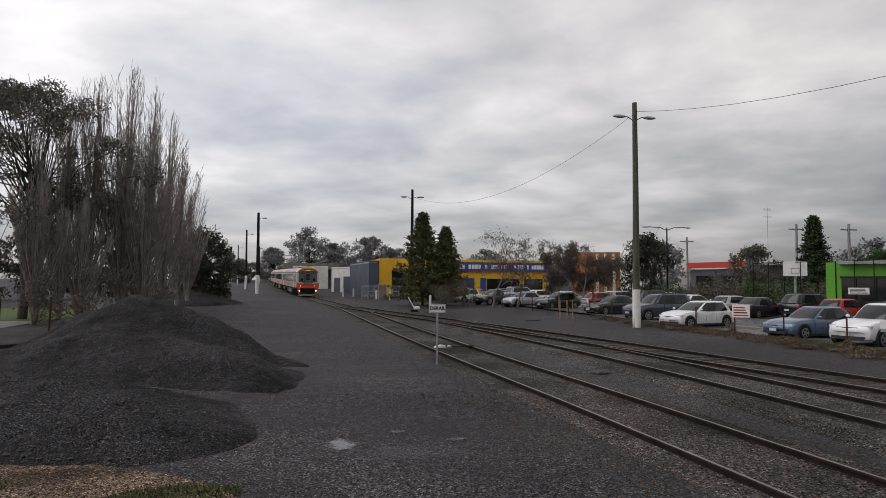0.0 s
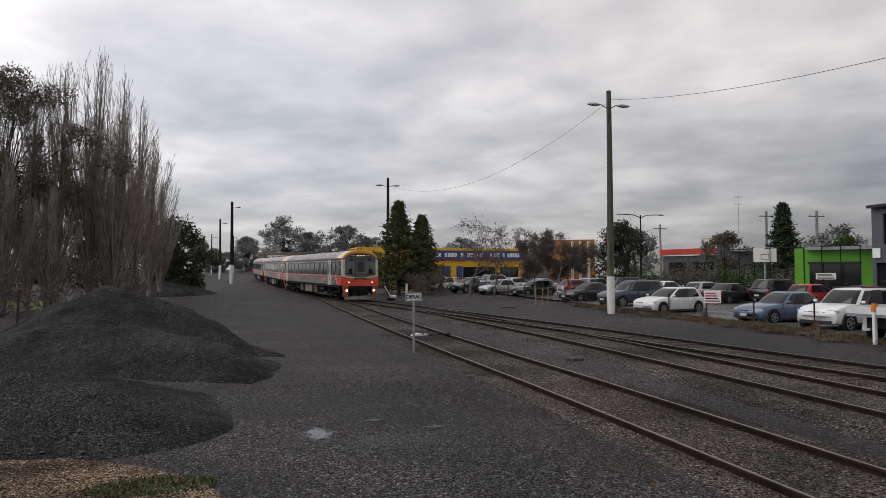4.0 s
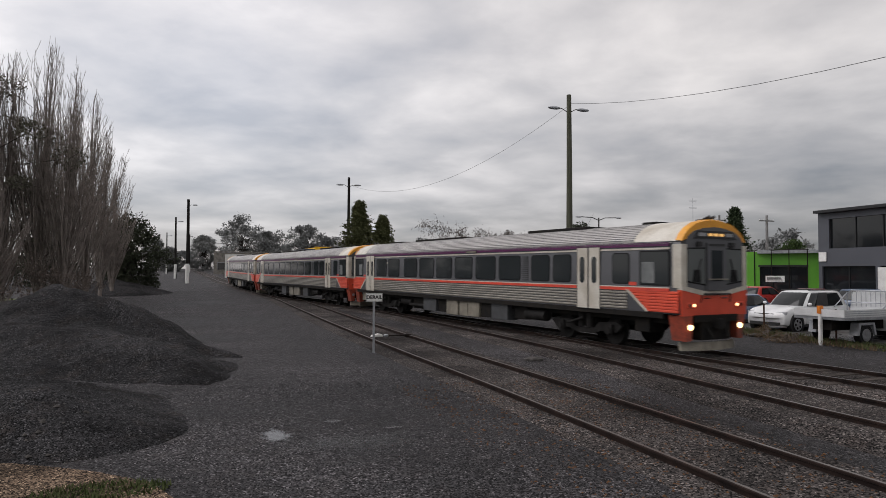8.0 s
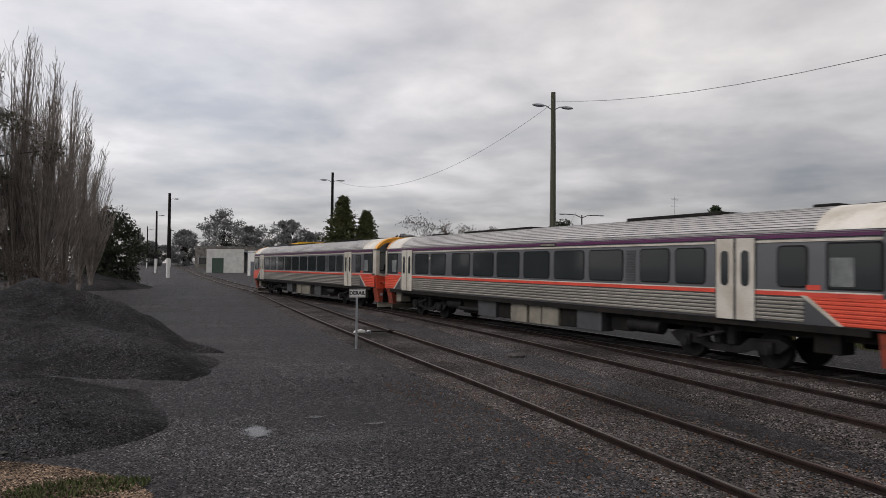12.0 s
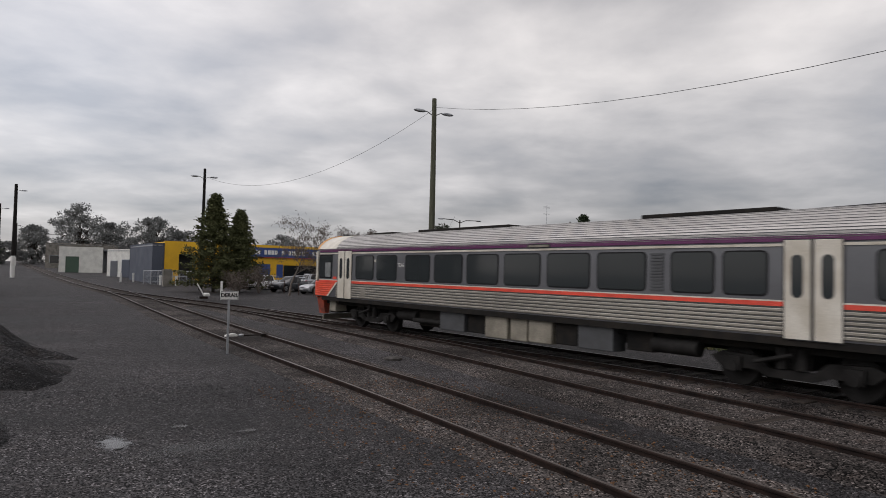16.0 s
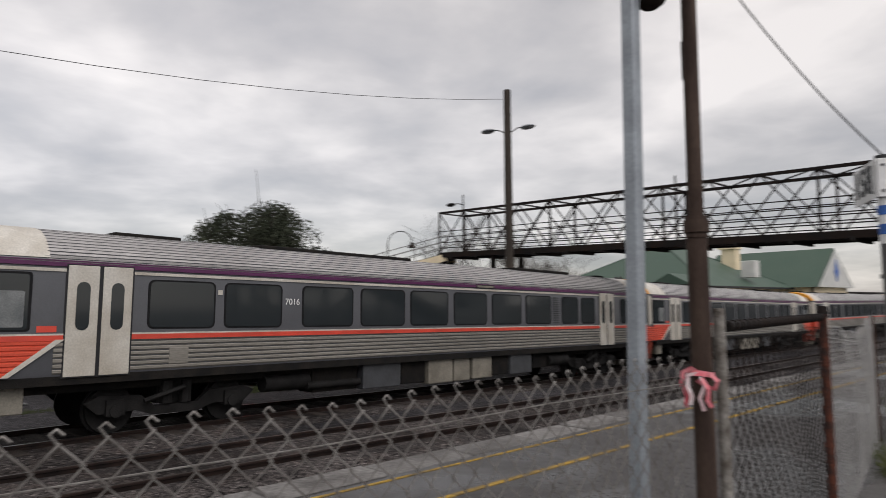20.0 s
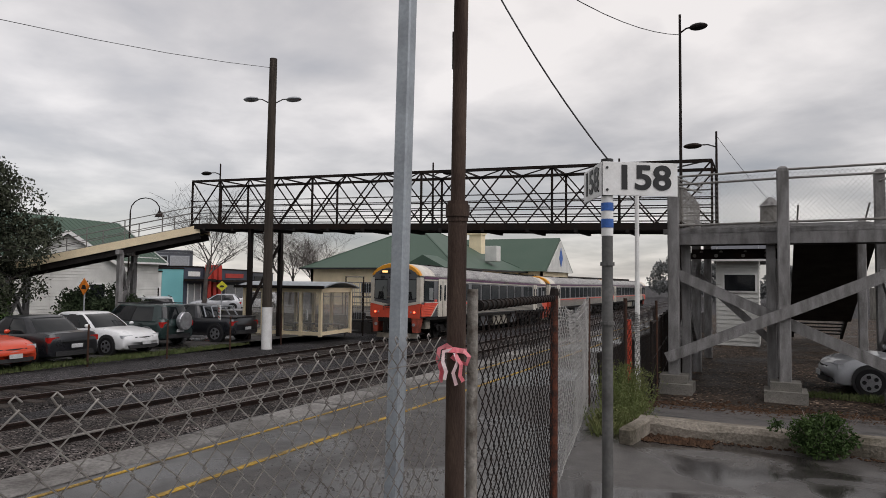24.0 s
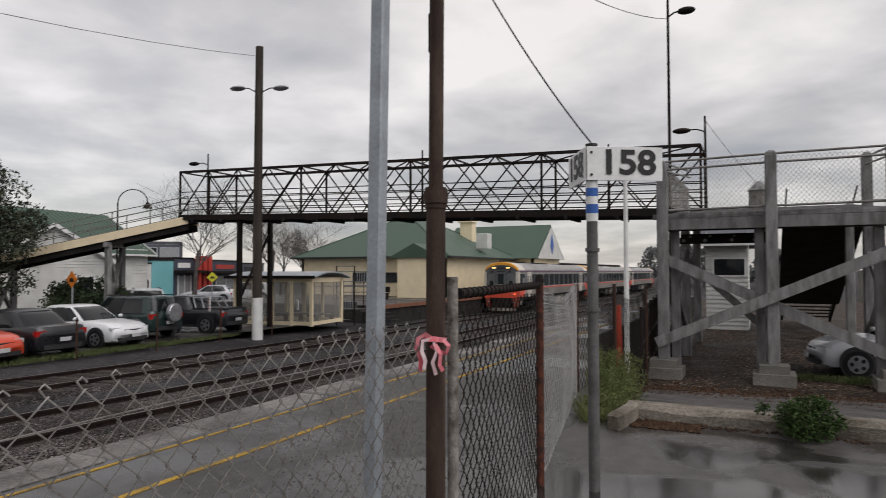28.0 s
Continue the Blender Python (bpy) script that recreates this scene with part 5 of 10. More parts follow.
def lever():
    x, y = 8.9, 53.6
    root = thing("points_lever", "white points lever with weight beside the line", "points lever", Matrix.Translation((x, y, gz(x, y))))
    bm = bmesh.new(); bm_box(bm, -0.3, 0.3, -0.2, 0.2, 0, 0.18)
    part("base", bm, M["steel_dark"], root)
    bm = bmesh.new(); bm_tube(bm, (0.1, 0, 0.1), (-0.5, 0, 1.15), 0.05)
    part("lever_arm", bm, M["white"], root)
    bm = bmesh.new(); bm_ball(bm, (0.2, 0, 0.3), 0.28, 0.18, 0.18)
    part("weight", bm, M["white"], root)


lever()


def stake(x, y, h, r, m, label, cap=None, z=None, cat="marker post"):
    z = gz(x, y) if z is None else z
    root = thing("marker_post", label, cat, Matrix.Translation((x, y, z)))
    bm = bmesh.new(); bm_box(bm, -r, r, -r, r, -0.1, h)
    part("post", bm, M[m], root, bevel=0.01)
    if cap:
        bm = bmesh.new(); bm_box(bm, -r * 1.3, r * 1.3, -r * 1.3, r * 1.3, h - 0.05, h + 0.22)
        part("reflector", bm, M[cap], root)


M["orange_dull"] = mat("faded_tan_paint", (0.36, 0.21, 0.085), (0.25, 0.15, 0.07), 0.7, scale=5)
M["orange"] = mat("orange_plastic", (0.75, 0.22, 0.02), rough=0.5, scale=5)
stake(19.45, 18.55, 1.15, 0.055, "white", "white marker post with orange top", "orange")
stake(10.6, 55.6, 1.3, 0.08, "white", "white painted marker post beside the line")
for x, y in ((5.4, 92), (6.9, 93), (8.4, 92), (9.0, 83), (9.5, 84), (10.4, 80.5)):
    stake(x, y, 1.15, 0.11, "white", "white painted timber bollard at yard edge", cat="bollard")
stake(9.3, 79.5, 1.9, 0.45, "concrete", "square concrete pillar at yard edge", cat="pillar")
for x in (17.0, 17.5, 17.9):
    stake(x, 42.5, 1.25, 0.03, "orange_dull", "thin orange steel picket", cat="picket")
for x, y, w in ((8.2, 17.9, 0.5), (14.5, 41.0, 0.9), (19.6, 21.6, 0.8), (20.4, 21.0, 0.4), (21.2, 17.2, 0.5)):
    bm = bmesh.new(); bm_ball(bm, (x, y, gz(x, y) + 0.04), w * 0.6, 0.22, 0.08, 9, 5)
    solid("concrete_slab", bm, M["palestone"], "pale broken concrete slab lying in gravel", "rubble")
# ---- trees ----


def seg_mesh(segs, sides=4):
    V, F = [], []
    last, s = None, None
    for a, b, r0, r1 in segs:
        d = (b - a)
        if d.length < 1e-4:
            continue
        d.normalize()
        on = last is not None and (a - last).length < 1e-5
        s = (s - d * s.dot(d)).normalized() if on and abs(s.dot(d)) < 0.9 else d.orthogonal().normalized()
        t = d.cross(s)
        last = b
        k = len(V) - sides if on else len(V)
        for c, r in (((b, r1),) if on else ((a, r0), (b, r1))):
            for i in range(sides):
                w = 2 * math.pi * i / sides
                V.append(c + s * (r * math.cos(w)) + t * (r * math.sin(w)))
        for i in range(sides):
            j = (i + 1) % sides
            F.append((k + i, k + j, k + sides + j, k + sides + i))
    me = bpy.data.meshes.new("branches")
    me.from_pydata(V, [], F)
    return me


def leaf_mesh(pts, size, seed, flat=0.0, aspect=0.5, droop=0.0):
    """Small bent leaf clumps at points."""
    r = np.random.RandomState(seed)
    P = np.array([tuple(p) for p in pts])
    n = len(P)
    a = r.normal(size=(n, 3)); a[:, 2] = a[:, 2] * (1 - flat) - droop
    a /= np.linalg.norm(a, axis=1)[:, None] + 1e-6
    b = np.cross(a, r.normal(size=(n, 3))); b /= np.linalg.norm(b, axis=1)[:, None] + 1e-6
    s = size * r.uniform(0.5, 1.4, size=(n, 1))
    c = np.cross(a, b)
    V = np.stack([P, P + a * s * 0.5 + b * s * aspect * 0.5 + c * s * 0.12, P + a * s, P + a * s * 0.5 - b * s * aspect * 0.5 + c * s * 0.12], 1).reshape(-1, 3)
    F = np.arange(n * 4).reshape(n, 4)
    me = bpy.data.meshes.new("leaves")
    me.from_pydata(V.tolist(), [], [(*f[:3],) for f in F.tolist()] + [(f[0], f[2], f[3]) for f in F.tolist()])
    return me


def tree(name, x, y, segs, leaves, bark, leafmat, label, size, seed, cat="tree", z=None, sides=4, flat=0.0, aspect=0.5, droop=0.0):
    root = thing(name, label, cat, Matrix.Translation((x, y, (gz(x, y) if z is None else z))))
    big = [s for s in segs if s[2] > 0.085]
    small = [s for s in segs if s[2] <= 0.085]
    for nm, ss, k in (("trunk", big, 7), ("twig_work", small, 3 if sides < 5 else 4)):
        if ss:
            me = seg_mesh(ss, k); me.materials.append(M[bark]); me.name = nm
            tagged(part(nm, me, None, root), kind="stuff") if k < 5 else part(nm, me, None, root)
    if leaves:
        me = leaf_mesh(leaves, size, seed, flat, aspect, droop); me.materials.append(M[leafmat]); me.name = "crown"
        part("crown", me, None, root)
    return root


M["bark"] = mat("grey_brown_bark", (0.060, 0.052, 0.046), (0.035, 0.030, 0.027), 0.9, scale=3, fine=25, bump=0.5)
M["twig"] = mat("bare_twig_bark", (0.22, 0.19, 0.168), (0.13, 0.11, 0.098), 0.9, scale=2, fine=15)
M["gum"] = mat("olive_gum_leaves", (0.095, 0.092, 0.070), (0.13, 0.124, 0.096), 0.7, scale=0.6, fine=8, fine_amt=0.5)
M["olive"] = mat("dull_olive_leaves", (0.040, 0.048, 0.030), (0.060, 0.066, 0.044), 0.8, scale=0.6, fine=8, fine_amt=0.5)
M["cypress"] = mat("yellow_green_conifer_sprays", (0.072, 0.080, 0.036), (0.104, 0.110, 0.050), 0.8, scale=0.8, fine=8, fine_amt=0.5)
M["pine"] = mat("dark_conifer_needles", (0.034, 0.050, 0.026), (0.052, 0.070, 0.036), 0.8, scale=0.8, fine=8, fine_amt=0.5)
M["dusty"] = mat("brown_grey_seed_clusters", (0.155, 0.128, 0.110), (0.095, 0.078, 0.068), 0.9, scale=0.8, fine=8)
M["leaf"] = mat("green_shrub_leaves", (0.035, 0.065, 0.018), (0.055, 0.085, 0.025), 0.7, scale=1, fine=8, fine_amt=0.5)
# distance haze is mixed into this leaf colour as pale grey
M["farhaze"] = mat("hazed_tree_foliage", (0.165, 0.17, 0.168), (0.20, 0.205, 0.20), 0.9, scale=0.3, fine=4, fine_amt=0.4)


def poplar(x, y, h, seed, spread=0.2, stems=72):
    """A leafless poplar: straight stems leave the trunk low down and fan out to a rounded top."""
    r = random.Random(seed)
    segs = []

    def stem(base, az, rho, z1, rad, steps, fine):
        p, lean = base.copy(), r.uniform(-0.2, 0.2)
        for i in range(steps):
            t = (i + 1) / steps
            o = rho * (0.55 * t + 0.45 * (1 - (1 - t) ** 1.7))
            a = az + lean * t
            q = Vector((base.x + math.cos(a) * o + r.gauss(0, 0.035), base.y + math.sin(a) * o + r.gauss(0, 0.035), base.z + (z1 - base.z) * t))
            r0, r1 = rad * (1 - 0.88 * (t - 1 / steps)), rad * (1 - 0.88 * t)
            segs.append((p.copy(), q.copy(), r0, r1))
            for _ in range(fine if t > 0.25 else fine // 2):
                b = r.uniform(0, 6.283)
                d = ((q - p).normalized() + Vector((math.cos(b), math.sin(b), 0.1)) * r.uniform(0.20, 0.55)).normalized()
                ln = r.uniform(0.6, 1.6) * (1.15 - 0.6 * t) * h / 14
                v = p.lerp(q, r.random())
                m = v + d * ln * 0.5
                w = m + (d + Vector((0, 0, 0.4))).normalized() * ln * 0.5
                segs.append((v, m, 0.012, 0.010)); segs.append((m.copy(), w, 0.010, 0.006))
                if r.random() < 0.6:
                    e = (d + Vector((r.gauss(0, 0.3), r.gauss(0, 0.3), 0.2))).normalized()
                    segs.append((m.copy(), m + e * ln * 0.45, 0.010, 0.006))
            p = q
    stem(Vector((0, 0, -0.2)), 0, 0.02 * h, h * 0.97, 0.17, 12, 5)
    for i in range(stems):
        u = (i + r.random()) / stems
        k = math.sqrt((i * 0.618) % 1.0 * 0.98 + 0.02)
        z0 = h * (0.02 + 0.45 * u * (1 - 0.5 * k))
        z1 = max(z0 + 0.2 * h, h * (1 - 0.32 * k ** 2.4) * r.uniform(0.90, 1.0))
        stem(Vector((0, 0, z0)), i * 2.4 + r.uniform(-0.5, 0.5), h * spread * k, z1, r.uniform(0.032, 0.07) * (1 - 0.3 * u), 9, 2)
    tree("bare_poplar", x, y, segs, None, "poplar_bark", None, "tall leafless poplar with dense upright branches", 0, seed)


M["poplar_bark"] = mat("grey_brown_poplar_bark", (0.26, 0.228, 0.205), (0.15, 0.13, 0.117), 0.9, scale=2, fine=15)
for i, (x, y, h, s) in enumerate(((-11.7, 47, 17.0, 0.23), (-13.5, 46.6, 15.7, 0.20), (-15.0, 46.2, 14.4, 0.18), (-11.2, 52, 16.8, 0.17), (-11.0, 57, 16.2, 0.17), (-10.9, 62, 14.2, 0.17), (-10.8, 67, 11.0, 0.18), (-10.2, 46.4, 13.0, 0.2), (-14.6, 41.2, 9.0, 0.22), (-12.6, 42, 7.4, 0.24))):
    poplar(x, y, h, 20 + i, s)


def clump_points(r, c, rad, n, squash=0.7, shell=0.55):
    out = []
    for _ in range(n):
        v = Vector((r.gauss(0, 1), r.gauss(0, 1), r.gauss(0, 1))).normalized()
        out.append(c + Vector((v.x, v.y, v.z * squash)) * rad * (shell + (1 - shell) * r.random()))
    return out


def gum_tree(name, x, y, h, width, seed, leafmat, label, n_clump=60, leaf=0.28, per=55, trunk=0.3, bare=0.35, z=None, crown_r=0.15):
    r = random.Random(seed)
    segs, leaves = [], []
    p = Vector((0, 0, -0.2))
    for i in range(5):
        q = p + Vector((r.gauss(0, 0.02 * h), r.gauss(0, 0.02 * h), h * 0.13))
        segs.append((p.copy(), q.copy(), trunk * (1 - i * 0.12), trunk * (0.88 - i * 0.12)))
        p = q
    fork = p
    for i in range(n_clump):
        a, t = r.uniform(0, 6.283), r.random()
        zz = h * (bare + (1 - bare) * t)
        rr = width * 0.5 * math.sqrt(max(0.05, 1 - abs(2 * t - 0.85) ** 1.8)) * r.uniform(0.25, 1.0)
        c = Vector((math.cos(a) * rr, math.sin(a) * rr, zz))
        m = fork.lerp(c, 0.5) + Vector((0, 0, -0.05 * h)) + Vector((r.gauss(0, 0.3), r.gauss(0, 0.3), 0))
        segs.append((fork - Vector((0, 0, r.uniform(0, 0.36) * h)), m, trunk * 0.24, trunk * 0.12))
        segs.append((m, c, trunk * 0.12, 0.02))
        rad = h * crown_r * r.uniform(0.5, 1.1)
        leaves += clump_points(r, c, rad, per)
        for _ in range(3):
            v = c + Vector((r.gauss(0, 1), r.gauss(0, 1), r.gauss(0.3, 0.7))) * rad * 0.7
            segs.append((c, v, 0.03, 0.01))
    return tree(name, x, y, segs, leaves, "bark", leafmat, label, leaf, seed, z=z)


gum_tree("gum_tree", -17.0, 46.0, 15.0, 16.5, 3, "gum", "large dark gum tree with spreading crown", 96, 0.165, 400, 0.30, 0.28, crown_r=0.085)
for i, (x, y, h, w) in enumerate(((-30, 84, 6.0, 12), (-42, 80, 6.5, 13), (-23, 92, 5.5, 11))):
    gum_tree("bushy_tree", x, y, h, w, 260 + i, "olive", "dark leafy tree beyond the lawn", 40, 0.4, 120, 0.25, 0.05, crown_r=0.22)
gum_tree("bushy_tree", -10.6, 74.5, 7.6, 7.0, 4, "olive", "dense dark round tree at yard edge", 60, 0.32, 190, 0.3, 0.05, crown_r=0.2)
gum_tree("dark_tree", 34.0, 61.2, 6.9, 5.0, 5, "olive", "dense dark green tree behind parked cars", 44, 0.26, 190, 0.2, 0.1, crown_r=0.18)
gum_tree("street_tree", 45.5, 60.5, 6.0, 7.5, 6, "gum", "low olive tree behind the court fence", 36, 0.24, 150, 0.2, 0.2, crown_r=0.18)
gum_tree("street_tree", 58.0, 57.5, 5.6, 7.0, 7, "leaf", "round green tree behind the lime shop", 36, 0.24, 150, 0.2, 0.2, crown_r=0.18)
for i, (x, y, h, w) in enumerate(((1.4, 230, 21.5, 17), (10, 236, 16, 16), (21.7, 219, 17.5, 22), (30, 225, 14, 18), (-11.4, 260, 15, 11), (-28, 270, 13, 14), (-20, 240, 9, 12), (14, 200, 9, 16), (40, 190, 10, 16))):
    gum_tree("distant_gum_tree", x, y, h * 0.85, w * 1.35, 40 + i, "farhaze", "distant gum tree on the rise, haze in its leaf colour", 84, 0.6, 110, 0.4, 0.05, crown_r=0.13)


def conifer(x, y, h, w, seed, label, leafmat="pine", base=0.03):
    r = random.Random(seed)
    segs = [(Vector((0, 0, -0.2)), Vector((0, 0, h * 0.97)), 0.16, 0.02)]
    leaves = []
    n = int(h * 26)
    for i in range(n):
        t = base + (1 - base) * (i / n)
        a = i * 2.4 + r.uniform(-0.4, 0.4)
        ln = w * 0.5 * (1 - t) ** 0.9 * r.uniform(0.6, 1.15) + 0.1
        p = Vector((0, 0, h * t))
        e = p + Vector((math.cos(a) * ln, math.sin(a) * ln, ln * r.uniform(0.05, 0.45)))
        segs.append((p, e, 0.03, 0.008))
        for k in range(60):
            q = p.lerp(e, 0.25 + 0.75 * r.random())
            leaves.append(q + Vector((r.gauss(0, 0.14), r.gauss(0, 0.14), r.gauss(0, 0.10))))
    tree("conifer", x, y, segs, leaves, "bark", leafmat, label, 0.27, seed, flat=0.5)


conifer(11.9, 66.5, 9.3, 7.6, 1, "tall dense olive green conifer beside the line", "cypress")
conifer(14.4, 67.0, 7.9, 6.4, 2, "dense olive green conifer beside the line", "cypress")
conifer(49.4, 56.5, 8.9, 5.8, 3, "narrow dark conifer behind the court")


def weeping(x, y, h, seed, label, dense=1.0, leafmat="dusty", leaf=0.12, spread=0.35):
    """A sparse tree with thin arching limbs and hanging tufts."""
    r = random.Random(seed)
    segs, leaves = [], []

    def limb(p, d, ln, rad, lvl):
        for i in range(5):
            d = (d + Vector((r.gauss(0, 0.16), r.gauss(0, 0.16), 0.02 if lvl < 2 else -0.16))).normalized()
            q = p + d * ln / 5
            segs.append((p.copy(), q.copy(), rad, rad * 0.8))
            p, rad = q, rad * 0.8
            if lvl < 3 and i > 0:
                for _ in range(1 if lvl == 0 else 2):
                    a = r.uniform(0, 6.283)
                    limb(p, (d + Vector((math.cos(a), math.sin(a), 0.2)) * (0.6 + spread)).normalized(), ln * 0.5, rad * 0.55, lvl + 1)
            if lvl >= 2:
                for _ in range(int(5 * dense)):
                    leaves.append(p + Vector((r.gauss(0, 0.10), r.gauss(0, 0.10), r.gauss(-0.15, 0.16))))
    limb(Vector((0, 0, 0)), Vector((r.uniform(-0.2, 0.2), 0, 1)), h * 0.62, 0.11, 0)
    top = max(s[1].z for s in segs)
    k = h / top
    segs = [(a * k, b * k, r0, r1) for a, b, r0, r1 in segs]
    leaves = [v * k for v in leaves]
    tree("sparse_tree", x, y, segs, leaves, "twig", leafmat, label, leaf * 2.6, seed, aspect=0.14, droop=1.3)


weeping(17.0, 58.5, 7.3, 5, "sparse leaning tree with thin hanging foliage", 0.25, leaf=0.115)
weeping(19.8, 60.0, 6.9, 6, "sparse thin tree with hanging foliage", 0.25, leaf=0.115)
weeping(24.0, 54.5, 6.3, 7, "brown half-bare tree with hanging tufts", 0.6, leaf=0.125)
weeping(22.2, 55.5, 5.2, 8, "brown half-bare tree with hanging tufts", 0.6, leaf=0.125)
weeping(26.0, 56.5, 5.2, 9, "brown half-bare tree with hanging tufts", 0.6, leaf=0.125)


def bush(x, y, w, h, seed, label, leafmat="leaf", leaf=0.12, n=900, z=None, name="bush"):
    r = random.Random(seed)
    segs, leaves = [], []
    for i in range(14):
        a = r.uniform(0, 6.283)
        c = Vector((math.cos(a) * w * 0.5 * r.random(), math.sin(a) * w * 0.5 * r.random(), h * r.uniform(0.3, 0.95)))
        segs.append((Vector((0, 0, 0)), c, 0.03, 0.01))
        leaves += clump_points(r, c, w * 0.22, n // 14, 0.8, 0.3)
    leaves = [Vector((v.x, v.y, max(0.02, v.z))) for v in leaves]
    tree(name, x, y, segs, leaves, "twig", leafmat, label, leaf, seed, "bush", z)


for i, (x, y, w, h) in enumerate(((36.5, 53.5, 5, 2.3), (40.5, 52, 5, 2.6), (44.5, 50, 5, 2.3), (33.5, 56, 4, 2.0), (48, 49, 4, 2.2))):
    bush(x, y, w, h, 60 + i, "dense olive hedge bush behind the car park", "leaf" if i % 2 else "gum", 0.2, 2200)
bush(13.2, 62.8, 3.2, 1.9, 70, "scrubby brown bush below the conifers", "dusty", 0.14, 1800)
bush(15.5, 63.5, 2.6, 2.4, 71, "scrubby brown bush below the conifers", "dusty", 0.14, 1500)
for i, (x, y, w, h) in enumerate(((-14.6, 41, 4, 2.4), (-12.2, 42, 4, 3.4), (-10.6, 46, 3.4, 3.0), (-10.2, 52, 3, 2.6))):
    bush(x, y, w, h, 170 + i, "tangled grey-brown scrub beneath the poplars", "dusty", 0.14, 1500)
r_ = random.Random(8)
for i in range(22):
    x, y = 19.4 + r_.uniform(-0.5, 0.6), 19 + i * 1.05 + r_.uniform(-0.6, 0.6)
    bush(x, y, r_.uniform(0.5, 1.5), r_.uniform(0.1, 0.34) * (2.0 if i % 7 == 2 else 1), 80 + i, "dry brown weeds along the car park fence", "drygrass" if i % 3 else "dusty", 0.07, 420, name="weed_clump")
grass_patch("dry_grass", 3600, (19.7, 29, 0.9, 13), 0.17, "dry brown grass along the car park fence", 13, "drygrass")
grass_patch("verge_grass", 3000, (20.2, 20, 0.7, 9), 0.16, "short green grass along the car park fence", 14)
# ---- parked vehicles ----


def paint(name, col, metal=0.35, rough=0.3):
    return mat(name, col, tuple(c * 0.8 for c in col), rough, metal=metal * 0.5, scale=1.5, fine=30, fine_amt=0.08, coat=0.5)


PAINT = {"white": paint("white_car_paint", (0.72, 0.73, 0.73), 0), "black": paint("black_car_paint", (0.014, 0.015, 0.018)), "dkgrey": paint("dark_grey_car_paint", (0.045, 0.048, 0.055)),
         "blue": paint("steel_blue_car_paint", (0.085, 0.125, 0.20)), "slate": paint("slate_blue_car_paint", (0.05, 0.065, 0.09)), "red": paint("red_car_paint", (0.50, 0.025, 0.018), 0), "silver": paint("silver_car_paint", (0.42, 0.43, 0.45)),
         "green": paint("dark_green_car_paint", (0.018, 0.035, 0.033)), "maroon": paint("maroon_car_paint", (0.14, 0.02, 0.02)), "orange": paint("red_orange_car_paint", (0.60, 0.06, 0.02), 0)}
M["tyre"] = mat("black_tyre", (0.016, 0.016, 0.017), rough=0.85, scale=8)
M["alloy"] = mat("alloy_rim", (0.45, 0.46, 0.48), (0.3, 0.3, 0.31), 0.35, metal=0.8, scale=6)
M["carglass"] = glass_mat("car_glass", (0.010, 0.012, 0.013), 0.03, 1.0, 0.42)
M["headglass"] = mat("clear_headlamp", (0.50, 0.52, 0.54), rough=0.12, scale=6, fine_amt=0.1)
M["tailglass"] = mat("red_tail_lamp", (0.38, 0.015, 0.012), rough=0.2, scale=6, fine_amt=0.1)
M["plate"] = mat("pale_number_plate", (0.55, 0.56, 0.56), rough=0.5, scale=6)
M["plastic"] = mat("black_plastic_and_arch_gap", (0.018, 0.018, 0.019), rough=0.6, scale=6)

# length, width, height, bonnet height, belt height; stations along the body from rear (0) to nose (1): screen foot, roof front, roof rear, rear glass foot
KINDS = {"hatch": (4.3, 1.78, 1.46, 0.92, 0.98, 0.70, 0.50, 0.14, 0.03, 0.94), "sedan": (4.75, 1.80, 1.44, 0.90, 0.96, 0.70, 0.54, 0.28, 0.14, 0.98), "suv": (4.75, 1.90, 1.72, 1.08, 1.14, 0.72, 0.58, 0.10, 0.02, 1.1),
         "wagon": (4.8, 1.8, 1.52, 0.92, 0.98, 0.70, 0.54, 0.10, 0.02, 0.96), "four": (4.5, 1.8, 1.66, 1.02, 1.06, 0.72, 0.60, 0.06, 0.02, 1.16), "ute": (5.2, 1.84, 1.58, 0.98, 1.02, 0.72, 0.60, 0.40, 0.34, 1.05)}


SECTION = ((0.86, 0.0), (0.965, 0.06), (1.0, 0.24), (1.0, 0.46), (0.985, 0.66), (0.955, 0.84), (0.90, 0.95), (0.76, 0.99), (0.36, 1.0))


